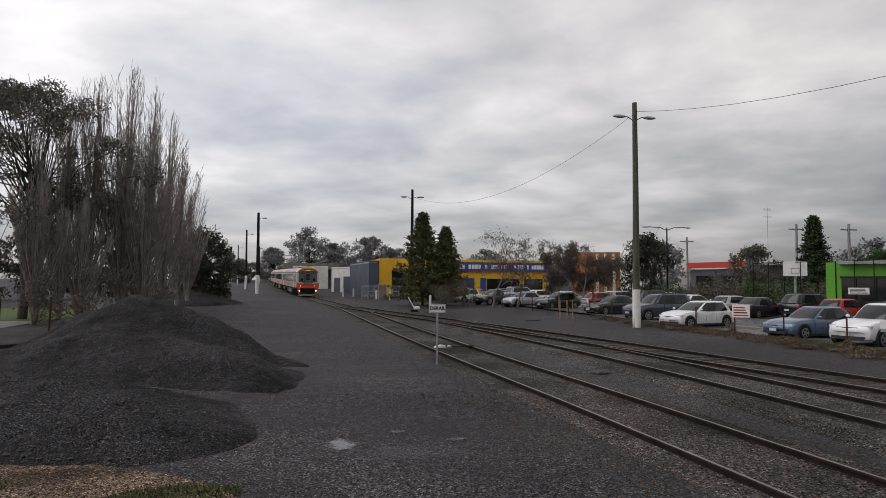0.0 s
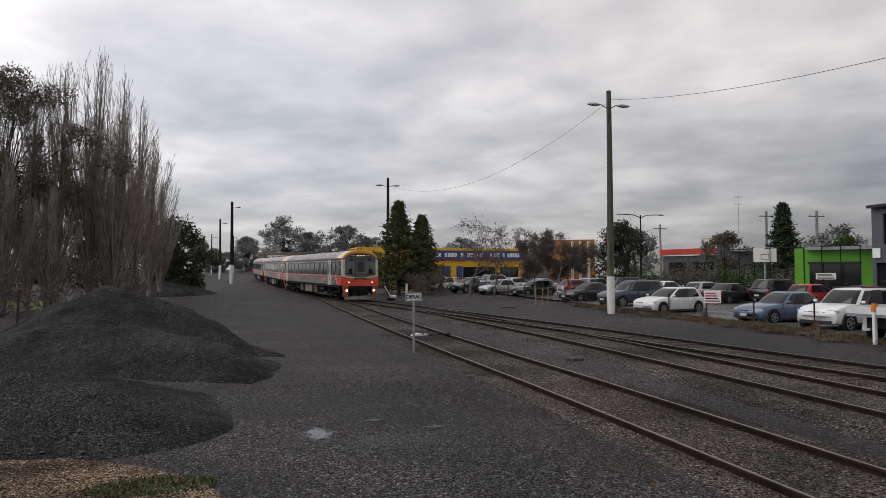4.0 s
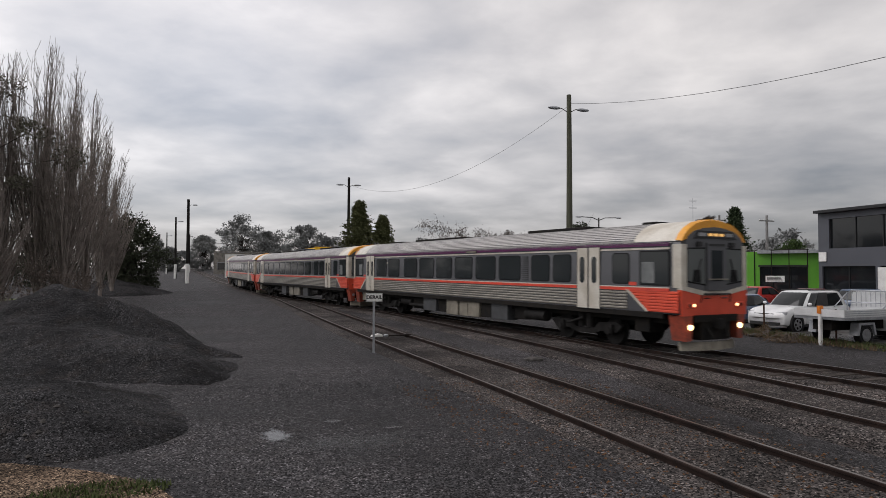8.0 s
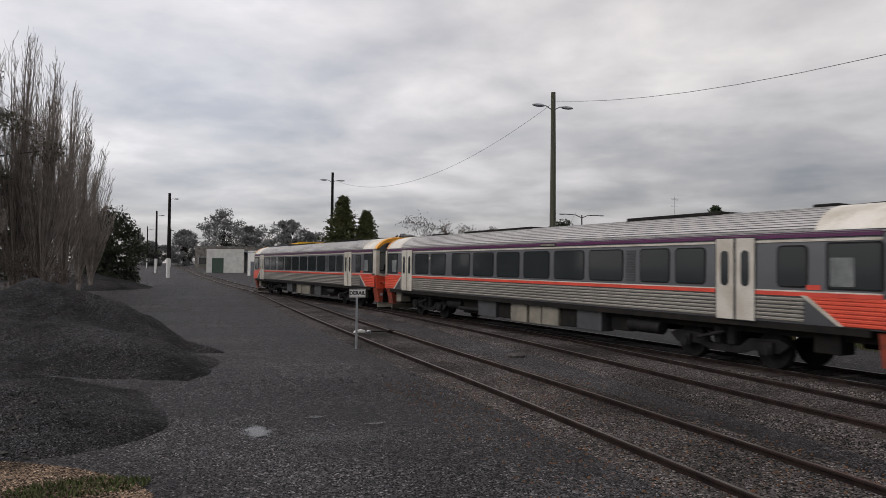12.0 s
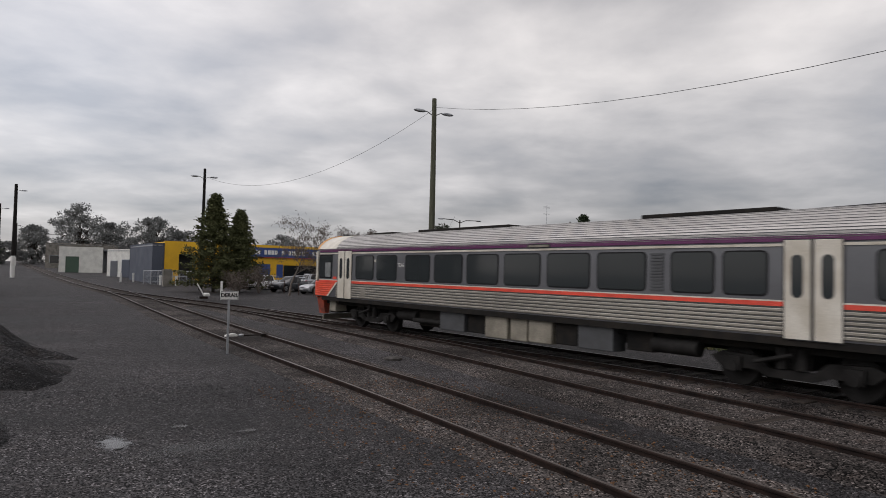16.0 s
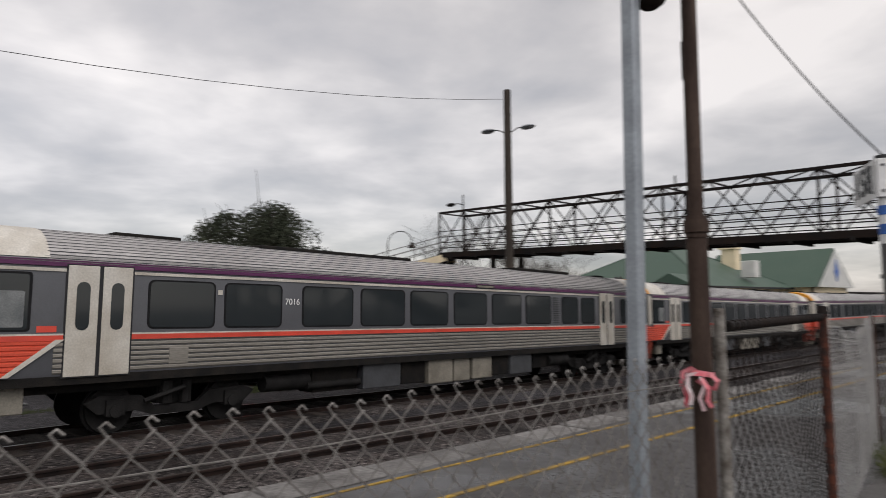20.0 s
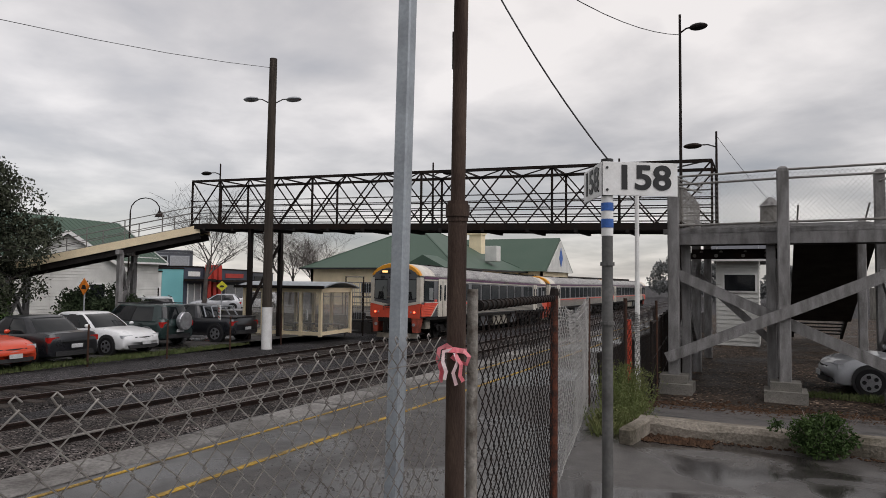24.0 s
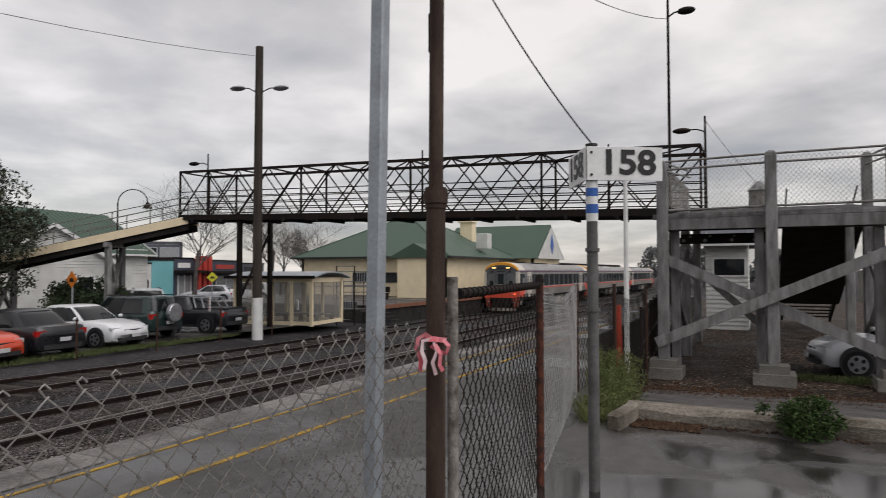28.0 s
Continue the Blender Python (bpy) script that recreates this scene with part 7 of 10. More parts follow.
def tyre_shop():
    root = thing("tyre_shop", "bright yellow tyre shop with blue sign band", "shop")
    a, b = Vector((9.9, 87.85, 0)), Vector((34.5, 90.6, 0))
    d = (b - a).normalized()
    q = Matrix.Translation(a) @ Matrix.Rotation(math.atan2(d.y, d.x), 4, "Z")
    z0 = 0.3
    bm = bmesh.new()
    wall_with_openings(bm, a[:2], b[:2], z0, 5.85, 0.3, [(1.7, 3.9, z0, 4.3), (15.4, 20.4, z0, 3.2), (21.1, 24.1, z0, 3.2)])
    part("front_wall", bm, M["yellow"], root, "yellow painted front wall")
    bm = bmesh.new(); bm_box(bm, 0, 24.75, 14, 14.3, z0, 5.7, q); bm_box(bm, 24.45, 24.75, 0.3, 14, z0, 5.7, q)
    part("rear_wall", bm, M["yellow"], root)
    bm = bmesh.new(); bm_box(bm, 0, 0.3, 0.3, 14, z0, 5.75, q)
    part("side_wall", bm, M["yellow"], root)
    bm = bmesh.new(); bm_box(bm, 0.3, 24.45, 0.3, 14, 5.3, 5.42, q)
    part("roof", bm, M["galv"], root)
    for u0, u1, dy, words in ((10.1, 18.9, -0.25, (3, 4, 1, 5)), (18.95, 24.6, -0.32, (4, 1, 5))):
        bm = bmesh.new(); bm_box(bm, u0, u1, dy, 0.0, 4.25, 5.5, q)
        sg = part("sign_band", bm, M["blue_sign"], root, "long blue sign band")
        bm = bmesh.new(); bm_box(bm, u0, u1, dy - 0.03, dy, 4.16, 4.25, q)
        part("red_strip", bm, M["red_wall"], sg)
        n, u = sum(words) + len(words) - 1, u0 + 0.5
        du = (u1 - u0 - 1.0) / n
        for w in words:
            bar_text(sg, u, u + w * du, 4.58, 5.16, dy, M["signwhite"], w, 1, q)
            u += (w + 1) * du
    # black sheet behind the opening stands in for the unlit interior
    bm = bmesh.new(); bm_box(bm, 1.7, 3.9, 2.0, 2.1, z0, 4.3, q)
    part("workshop_interior", bm, M["black"], root)
    bm = bmesh.new(); bm_box(bm, 15.4, 20.4, 0.15, 0.2, z0, 3.2, q); bm_box(bm, 21.1, 24.1, 0.15, 0.2, z0, 3.2, q)
    part("shop_window", bm, M["glass"], root)
    for u, w in ((11.3, 2.2), (14.4, 0.9)):
        bm = bmesh.new(); bm_box(bm, u, u + w, -0.06, 0, 1.5, 3.3, q)
        part("poster", bm, M["blue_sign"], root)


tyre_shop()
YF = thing("yard_fence", "grey pipe yard fence before the workshops", "fence")
for k in range(12):
    x, y = 7.4 + k * 0.75, 85.2 - k * 0.28
    bm = bmesh.new(); bm_tube(bm, (x, y, gz(x, y) - 0.1), (x, y, 2.2), 0.05, n=6)
    part("post", bm, M["galv"], YF)
for z in (0.9, 1.5, 2.15):
    bm = bmesh.new(); bm_tube(bm, (7.4, 85.2, z), (15.65, 82.12, z), 0.04, n=6)
    part("rail", bm, M["galv"], YF)
chain_wire((7.4, 85.2), (15.65, 82.12), 0.5, 2.15, 0.16, 0.012, M["galv"], YF, knuckle=False, seed=61)
block("navy_workshop", [(8.55, 88.2), (9.82, 87.7), (8.35, 101.9), (7.0, 102)], 0.2, 5.55, "navy", "dark navy workshop with flat parapet")


def garages():
    root = thing("garage_building", "white workshop with a dark green roller door", "workshop")
    a, b = (-2.1, 141.0), (5.0, 139.0)
    q = None
    bm = bmesh.new()
    q = wall_with_openings(bm, a, b, 1.0, 6.1, 0.3, [(1.1, 3.4, 1.0, 4.3)])
    part("front_wall", bm, M["board"], root)
    bm = bmesh.new(); bm_box(bm, 0, 7.2, 0.3, 12, 5.6, 5.75, q); bm_box(bm, 0, 7.2, 12, 12.2, 1.0, 6, q); bm_box(bm, 0, 0.3, 0.3, 12, 1.0, 6, q)
    part("roof", bm, M["galv"], root)
    for u0, u1 in ((1.1, 3.4),):
        bm = bmesh.new()
        bm_box(bm, u0, u1, 0.13, 0.17, 1.0, 4.3, q)
        rd = part("roller_door", bm, M["grey_clad"], root)
        for k in range(14):
            bm = bmesh.new(); bm_box(bm, u0, u1, 0.10 + 0.012 * (k % 2), 0.13, 1.0 + k * 0.2357, 1.0 + (k + 1) * 0.2357, q)
            part("slat", bm, M["green_roof"], rd)


garages()
block("long_shed", [(-5.6, 185), (9, 182), (11, 200), (-4, 203)], 1.0, 8.0, "concrete", "long pale low shed behind the workshop", doors=(("window", 1.0, 3.0, 3.2, 5.0, "glass"), ("window", 4.5, 6.5, 3.2, 5.0, "glass"), ("window", 8.0, 10.0, 3.2, 5.0, "glass")))
block("white_workshop", [(4.9, 118), (9.0, 109), (12, 122), (7, 127)], 0.5, 5.3, "board", "white low workshop beside the line", doors=(("door", 1.2, 3.2, 0.6, 3.4, "grey_clad"), ("door", 4.6, 7.0, 0.6, 3.6, "navy"), ("window", 8.0, 9.2, 2.0, 3.0, "glass")))


def office():
    root = thing("office_building", "dark grey two storey office with window bands", "office building")
    x, y0, y1, z0, z1 = 40.0, 37.6, -6.0, 0.0, 6.9
    bm = bmesh.new()
    holes = [(0.9, 8.9, 4.25, 6.35), (9.3, 17.3, 4.25, 6.35), (17.7, 26, 4.25, 6.35), (26.4, 35, 4.25, 6.35)]
    holes += [(0.3 + k * 4.4, 4.4 + k * 4.4, 0.2, 3.0) for k in range(9)]
    q = wall_with_openings(bm, (x, y1), (x, y0), z0, z1, -0.3, [(43.6 - b, 43.6 - a, c, d) for a, b, c, d in holes])
    part("front_wall", bm, M["grey_clad"], root, "dark grey clad front")
    for a, b, c, d in holes:
        bm = bmesh.new(); bm_box(bm, 43.6 - b, 43.6 - a, -0.22, -0.18, c, d, q)
        w = part("window", bm, M["glass"], root, "dark glass window band")
        bm = bmesh.new()
        n = max(2, int((b - a) / 1.8))
        for k in range(n + 1):
            u = 43.6 - b + (b - a) * k / n
            bm_box(bm, u - 0.03, u + 0.03, -0.17, -0.12, c, d, q)
        part("mullion", bm, M["black"], w)
    for k in range(9):
        if k % 2:
            bm = bmesh.new(); u = 43.6 - (0.55 + k * 4.4)
            bm_box(bm, u - 0.35, u + 0.35, 0.0, 0.06, 0.0, 2.9, q)
            part("white_pier", bm, M["white"], root, "white painted pier")
    bm = bmesh.new(); bm_box(bm, 0, 43.6, -0.05, 0.45, z1 - 0.12, z1 + 0.08, q)
    part("roof_edge", bm, M["black"], root)
    bm = bmesh.new(); bm_box(bm, 0, 43.6, -18, -0.3, z1 - 0.4, z1 - 0.2, q)
    part("roof", bm, M["galv"], root)
    bm = bmesh.new(); bm_box(bm, 43.3, 43.6, -18, -0.3, z0, z1, q); bm_box(bm, 0, 0.3, -18, -0.3, z0, z1, q)
    part("side_wall", bm, M["grey_clad"], root)
    bm = bmesh.new(); bm_box(bm, 42.9, 43.5, 0.02, 0.10, 3.35, 4.0, q)
    part("wall_plaque", bm, M["signwhite"], root)
    return root


office()


def roof_box(x0, x1, y0, y1, z0, z1, label):
    root = thing("roof_plant", label, "plant housing")
    bm = bmesh.new(); bm_box(bm, x0, x1, y0, y1, z0, z1)
    part("housing", bm, M["board"], root)
    bm = bmesh.new(); bm_box(bm, x0 - 0.06, x1 + 0.06, y0 - 0.06, y1 + 0.06, z1, z1 + 0.06)
    part("lid", bm, M["black"], root)


roof_box(45, 48, 0.9, 5.6, 6.6, 9.1, "large white plant housing on the office roof")
for y0, y1 in ((10.8, 13.2), (13.6, 16.6), (17.2, 19.4)):
    roof_box(44, 46, y0, y1, 6.6, 8.05, "white air handling unit on the office roof")


M["signal_on"] = mat("lit_red_signal_lens", (0.6, 0.03, 0.02), rough=0.3, emit=(1.0, 0.05, 0.03), power=1.6)


def rail_signal():
    x, y = 18.5, 4.1
    root = thing("rail_signal", "railway signal showing a red light", "railway signal", Matrix.Translation((x, y, gz(x, y))))
    bm = bmesh.new(); bm_tube(bm, (0, 0, 0), (0, 0, 4.5), 0.06)
    part("post", bm, M["galv"], root)
    turn = Matrix.Rotation(radians(12), 4, "Z")
    bm = bmesh.new(); bm_box(bm, -0.16, 0.10, -0.20, 0.20, 4.15, 5.1, turn)
    hd = part("signal_head", bm, M["black"], root)
    for k, mm in enumerate(("signal_on", "lamp_off")):
        z = 4.85 - 0.42 * k
        bm = bmesh.new(); bm_tube(bm, turn @ Vector((-0.15, 0, z)), turn @ Vector((-0.19, 0, z)), 0.10, n=14)
        part("lens", bm, M[mm], hd)
        bm = bmesh.new(); bm_box(bm, -0.36, -0.16, -0.16, 0.16, z + 0.14, z + 0.16, turn)
        part("hood", bm, M["black"], hd)


rail_signal()


def lime_shop():
    root = thing("lime_shop", "lime green shop with grey roof and dark window", "shop")
    a, b = (39.0, 43.6), (43.5, 38.5)
    bm = bmesh.new()
    q = wall_with_openings(bm, a, b, 0.0, 4.2, 0.3, [(1.0, 4.3, 0.9, 3.0)])
    part("front_wall", bm, M["lime"], root, "lime green front wall")
    bm = bmesh.new(); bm_box(bm, 1.0, 4.3, 0.12, 0.16, 0.9, 3.0, q)
    w = part("shop_window", bm, M["glass"], root)
    bm = bmesh.new(); bm_box(bm, 0.9, 4.4, -0.04, 0.02, 3.0, 3.15, q)
    part("window_head", bm, M["black"], w)
    bm = bmesh.new(); bm_box(bm, 0.9, 7.0, -0.5, 9, 4.05, 4.3, q)
    part("roof", bm, M["galv"], root)
    bm = bmesh.new(); bm_box(bm, 0.0, 0.3, 0.3, 9, 0, 4.2, q); bm_box(bm, 0, 7, 9, 9.2, 0, 4.2, q)
    part("rear_wall", bm, M["lime"], root)


lime_shop()


def red_store():
    root = thing("red_store", "low store with a red fascia", "shop")
    a, b = (48.3, 76.0), (50.7, 68.2)
    bm = bmesh.new()
    q = wall_with_openings(bm, a, b, 0.3, 4.4, 0.3, [(0.8, 3.4, 0.4, 3.6), (4.4, 7.4, 0.4, 3.6)])
    part("front_wall", bm, M["grey_clad"], root)
    bm = bmesh.new(); bm_box(bm, -0.2, 8.3, -0.5, 0.0, 4.55, 5.25, q)
    part("fascia", bm, M["red_wall"], root, "red fascia band")
    bm = bmesh.new(); bm_box(bm, 0, 8.1, 0.3, 10, 4.9, 5.05, q); bm_box(bm, 0, 8.1, 10, 10.2, 0.3, 5, q)
    part("roof", bm, M["galv"], root)
    bm = bmesh.new(); bm_box(bm, 0.8, 3.4, 0.12, 0.16, 0.4, 3.6, q); bm_box(bm, 4.4, 7.4, 0.12, 0.16, 0.4, 3.6, q)
    part("window", bm, M["glass"], root)
    bm = bmesh.new(); bm_box(bm, 8.3, 9.4, -0.6, 0.4, 0.3, 5.6, q)
    part("end_pylon", bm, M["grey_clad"], root)


red_store()
M["rust_wall"] = mat("dull_orange_wall", (0.42, 0.17, 0.05), (0.30, 0.12, 0.045), 0.6, scale=0.6, fine=20)
FS = block("far_store", [(47.5, 111.0), (54.6, 107.4), (58, 114), (51, 118)], 0.5, 8.2, "rust_wall", "distant shop with orange walls and pale columns")
for f_ in (0.48, 0.66, 0.84, 1.0):
    bm = bmesh.new(); bm_box(bm, 47.4 + 7.1 * f_, 47.75 + 7.1 * f_, 110.5 - 3.6 * f_, 110.9 - 3.6 * f_, 0.5, 7.9)
    part("column", bm, M["board"], FS)
block("distant_building", [(76.4, 105.7), (79.6, 103.4), (82, 107), (79, 109)], 0, 8.5, "cream", "distant small cream building over the rooftops")
bm = bmesh.new(); bm_box(bm, 77.6, 78.8, 104.0, 104.4, 6.9, 8.9)
solid("shop_sign", bm, M["blue_sign"], "distant blue box sign on a roof", "sign")
for i, (x, y, w, h, m) in enumerate(((95, 130, 14, 6, "board"), (120, 110, 16, 7, "concrete"), (80, 140, 12, 5.5, "board"), (140, 90, 18, 7, "board"), (60, 140, 14, 6, "concrete"))):
    block("distant_building", [(x - w / 2, y - 5), (x + w / 2, y - 5), (x + w / 2, y + 5), (x - w / 2, y + 5)], 0, h, m, "distant low commercial building")
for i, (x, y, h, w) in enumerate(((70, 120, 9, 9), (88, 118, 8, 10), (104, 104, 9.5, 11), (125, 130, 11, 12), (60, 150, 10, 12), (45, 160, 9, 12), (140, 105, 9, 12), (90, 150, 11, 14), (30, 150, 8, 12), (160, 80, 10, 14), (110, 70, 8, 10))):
    gum_tree("distant_tree", x, y, h, w, 90 + i, "farhaze", "distant tree over rooftops, haze in its leaf colour", 24, 0.8, 50, 0.3, 0.1, crown_r=0.2)
# ---- platform, slab and bank on the station side ----
bm = bmesh.new()
bm_prism(bm, [(1.6, 0.2), (4.55, 0.2), (4.55, -40), (3.3, -40), (3.3, -14.0), (1.6, -7.0)], -0.2, 1.0, "z")
M["coping"] = mat("weathered_coping_stone", (0.19, 0.183, 0.172), (0.10, 0.094, 0.088), 0.85, scale=2.5, fine=30, bump=0.4, fine_amt=0.45, vary=0.25)
PLAT = solid("platform", bm, M["asphalt"], "old grey asphalt platform with worn yellow lines", "platform", kind="structure")
bm = bmesh.new(); bm_prism(bm, [(0.204, 1.0), (3.6, -0.1), (3.6, -0.3), (0.204, -0.3)], 1.6, 4.55, "x")
part("ramp", bm, M["asphalt"], PLAT)
y = 0.2
rs = random.Random(4)
while y > -40:
    ln = rs.uniform(0.85, 1.1)
    bm = bmesh.new(); bm_box(bm, 4.55, 4.97, y - ln + 0.025, y, 0.62, 1.014 + rs.uniform(-0.010, 0.010))
    o = part("coping_stone", bm, M["coping"], PLAT, bevel=0.015)
    y -= ln
bm = bmesh.new(); bm_box(bm, 4.6, 4.9, -40, 0.2, -0.2, 0.62)
part("platform_face", bm, M["concrete"], PLAT)
bm = bmesh.new(); bm_box(bm, 4.41, 4.445, -40, 0.0, 1.0, 1.006)
part("edge_line", bm, M["yline"], PLAT, "thin worn yellow edge line")
bm = bmesh.new(); bm_box(bm, 3.705, 3.76, -40, 0.0, 1.0, 1.006)
part("safety_line", bm, M["yline"], PLAT, "worn yellow safety line")
scatter_stones("platform_grit", 2500, (1.7, 3.6, -7, -1.5), lambda x, y: 1.0, 0.011, mat("crumbled_asphalt", (0.13, 0.125, 0.12), (0.05, 0.048, 0.046), 0.85, scale=8), "crumbled asphalt grit on the platform", 31)

bm = bmesh.new(); bm_box(bm, -14, 1.6, -6.76, 3.0, -0.3, 1.0)
solid("concrete_slab_floor", bm, M["wet"], "wet stained concrete slab with puddles", "paving", kind="structure")
M["litter"] = mat("dead_leaves", (0.065, 0.036, 0.02), (0.03, 0.018, 0.012), 0.9, scale=8)
M["mossy"] = mat("mossy_old_concrete", (0.23, 0.205, 0.17), (0.075, 0.066, 0.048), 0.85, scale=2.6, fine=40, bump=0.5, fine_amt=0.5)
KERB = thing("kerb", "broken old concrete kerb with leaf litter", "kerb", kind="structure")
rk = random.Random(12)
for k in range(9):
    x1 = 1.2 - k * 1.7
    bm = bmesh.new()
    rings, n = [], 9
    for i in range(n):
        x = x1 - 0.006 - 1.688 * i / (n - 1)
        chip = max(0.0, noise.noise((x * 2.3, 4, 1))) * 0.05
        top = 1.155 + 0.010 * math.sin(k * 2.1) + 0.006 * rk.uniform(-1, 1)
        rings.append([Vector((x, -6.93, 0.7)), Vector((x, -6.765, 0.7)), Vector((x, -6.755 - 0.4 * chip, top - 0.05 - chip)), Vector((x, -6.79 - chip, top - 0.4 * chip)), Vector((x, -6.93, top))])
    bm_loft(bm, rings)
    part("kerb_stone", bm, M["mossy"], KERB)
bm = bmesh.new(); bm_beam(bm, (1.13, -6.84, 1.06), (1.22, -6.24, 1.05), 0.13, 0.19)
part("kerb_stone", bm, M["mossy"], KERB, bevel=0.02)
scatter_stones("kerb_leaves", 420, (0.5, 1.12, -6.76, -6.45), lambda x, y: 1.005, 0.022, M["litter"], "brown dead leaves heaped at the kerb corner", 34)
scatter_stones("leaf_litter", 420, (-4.5, 1.1, -6.76, -6.64), lambda x, y: 1.005, 0.016, M["litter"], "brown dead leaves along the kerb", 33)


def bank_z(x, y):
    t = min(1.0, max(0.0, (-6.9 - y) / 8.1))
    return 1.11 * (1 - t) + (-0.02) * t + 0.02 * noise.noise((x * 0.8, y * 0.8, 0))


M["bank"] = gravel_mat("leafy_dirt", (0.028, 0.021, 0.016), (0.125, 0.094, 0.07), (0.085, 0.056, 0.038), 0.045, 0.5, 0.75, 0.3)
xs, ys = np.arange(-34, 4.6, 0.8), np.arange(-6.93, -62, -0.8)
V = [(x, y, bank_z(x, y) if x < 1.7 else min(bank_z(x, y), 0.9)) for y in ys for x in xs]
F = [(j * len(xs) + i, j * len(xs) + len(xs) + i, j * len(xs) + len(xs) + i + 1, j * len(xs) + i + 1) for j in range(len(ys) - 1) for i in range(len(xs) - 1)]
me = bpy.data.meshes.new("bank"); me.from_pydata(V, [], F); me.materials.append(M["bank"])
me.polygons.foreach_set("use_smooth", [True] * len(me.polygons))
tagged(new("dirt_bank", me), "dark leafy dirt ground beneath the footbridge", "ground", kind="structure")
flat_patch("footpath", [(-14, -6.93), (1.18, -6.93), (1.7, -11.6), (-1.5, -13.1), (-14, -14.0)], lambda x, y: bank_z(x, y) + 0.02, "wetpath", "damp asphalt path above the kerb")
scatter_stones("dirt_litter", 1800, (-3.5, 2.0, -15.5, -10), lambda x, y: bank_z(x, y) + 0.01, 0.03, M["litter"], "leaf and bark litter beneath the footbridge", 35)
grass_patch("grass_strip", 5000, (-4.2, -17.2, 4.0, 0.5, 0.0), 0.10, "green grass strip beside the bridge footing", 21)

# ---- crossing by the platform end ----
bm = bmesh.new()
bm_box(bm, 7.6, 9.7, 1.3, 3.3, -0.15, -0.01); bm_box(bm, 4.7, 5.6, 1.3, 3.3, -0.2, -0.01); bm_box(bm, 5.9, 7.25, 1.3, 3.3, -0.2, -0.01); bm_box(bm, 10.05, 11.3, 1.3, 3.3, -0.2, -0.01); bm_box(bm, 11.7, 13.3, 1.3, 3.3, -0.2, -0.01)
CROSS = solid("pedestrian_crossing", bm, M["asphalt"], "asphalt foot crossing between the rails", "crossing", kind="structure")
for yy in (1.42, 3.05):
    for x0, x1 in ((4.8, 5.5), (6.0, 7.2), (7.7, 9.6), (10.1, 11.2), (11.8, 13.2)):
        bm = bmesh.new(); bm_box(bm, x0, x1, yy, yy + 0.12, -0.01, -0.004)
        part("yellow_line", bm, M["yline"], CROSS)

# ---- chain wire fence by the camera ----
M["mesh"] = mat("galvanised_chain_wire", (0.33, 0.315, 0.29), (0.16, 0.145, 0.13), 0.5, metal=0.5, scale=12, fine=80, fine_amt=0.3)
M["mesh_pale"] = mat("pale_zinc_chain_wire", (0.50, 0.49, 0.47), (0.36, 0.35, 0.33), 0.5, metal=0.4, scale=12, fine=80, fine_amt=0.3)
M["mesh_dark"] = mat("rusty_black_chain_wire", (0.016, 0.015, 0.015), (0.030, 0.021, 0.017), 0.7, metal=0.3, scale=12, fine=80, fine_amt=0.3)
M["pale_pipe"] = mat("dull_grey_pipe", (0.23, 0.225, 0.21), (0.13, 0.12, 0.105), 0.6, metal=0.3, scale=6, fine=60, fine_amt=0.3)


def wire(pts, r, m, parent, name):
    bm = bmesh.new(); bm_path(bm, pts, r, 5)
    return part(name, bm, m, parent)


FENCE = thing("chain_wire_fence", "sagging chain wire fence along the platform", "fence")
chain_wire((1.27, 0.42), (1.21, -2.42), 1.02, 2.285, 0.078, 0.0028, M["mesh"], FENCE, 0.02, 0.03, seed=2)
wire([(1.27, 0.42, 2.17), (1.25, -0.8, 2.15), (1.23, -1.6, 2.16), (1.21, -2.42, 2.15)], 0.002, M["mesh"], FENCE, "tension_wire")
# gate panel on a pipe frame, then a slack run of mesh
M["redrust"] = mat("flaking_red_rust", (0.14, 0.046, 0.027), (0.03, 0.022, 0.02), 0.8, scale=18, fine=70, bump=0.35)
M["oldpipe"] = mat("flaking_grey_pipe_paint", (0.30, 0.285, 0.255), (0.10, 0.085, 0.07), 0.75, scale=16, fine=70, bump=0.3)
GATE = thing("gate_panel", "rusty black chain wire panel with pipe top rail", "gate")
bm = bmesh.new(); bm_tube(bm, (1.15, -2.586, 0.95), (1.152, -2.585, 2.435), 0.024, n=10)
part("end_post", bm, M["oldpipe"], GATE, "flaking grey pipe end post", smooth=True)
bm = bmesh.new(); bm_tube(bm, (1.356, -4.45, 0.95), (1.354, -4.45, 2.40), 0.027, n=10)
part("end_post", bm, M["redrust"], GATE, "rusty brown pipe post", smooth=True)
bm = bmesh.new(); bm_tube(bm, (1.354, -4.45, 2.38), (1.354, -4.45, 2.43), 0.036, 0.026, n=10)
part("post_cap", bm, M["steel_dark"], GATE)
bm = bmesh.new(); bm_tube(bm, (1.133, -2.60, 2.364), (1.352, -4.43, 2.363), 0.019, n=10)
part("top_rail", bm, M["steel_dark"], GATE, "black wrapped top rail", smooth=True)
for k in range(46):
    f = (k + 0.5) / 46
    c = Vector((1.133, -2.60, 2.364)).lerp(Vector((1.352, -4.43, 2.363)), f)
    if k % 2 == 0:
        bm = bmesh.new(); bm_tube(bm, c - Vector((0.0015, -0.011, 0)), c + Vector((0.0015, -0.011, 0)), 0.0245, n=10)
        part("wire_wrap", bm, M["mesh_dark"], GATE)
chain_wire((1.135, -2.62), (1.35, -4.42), 1.02, 2.345, 0.096, 0.0029, M["mesh_dark"], GATE, 0, 0.0, False, seed=3)
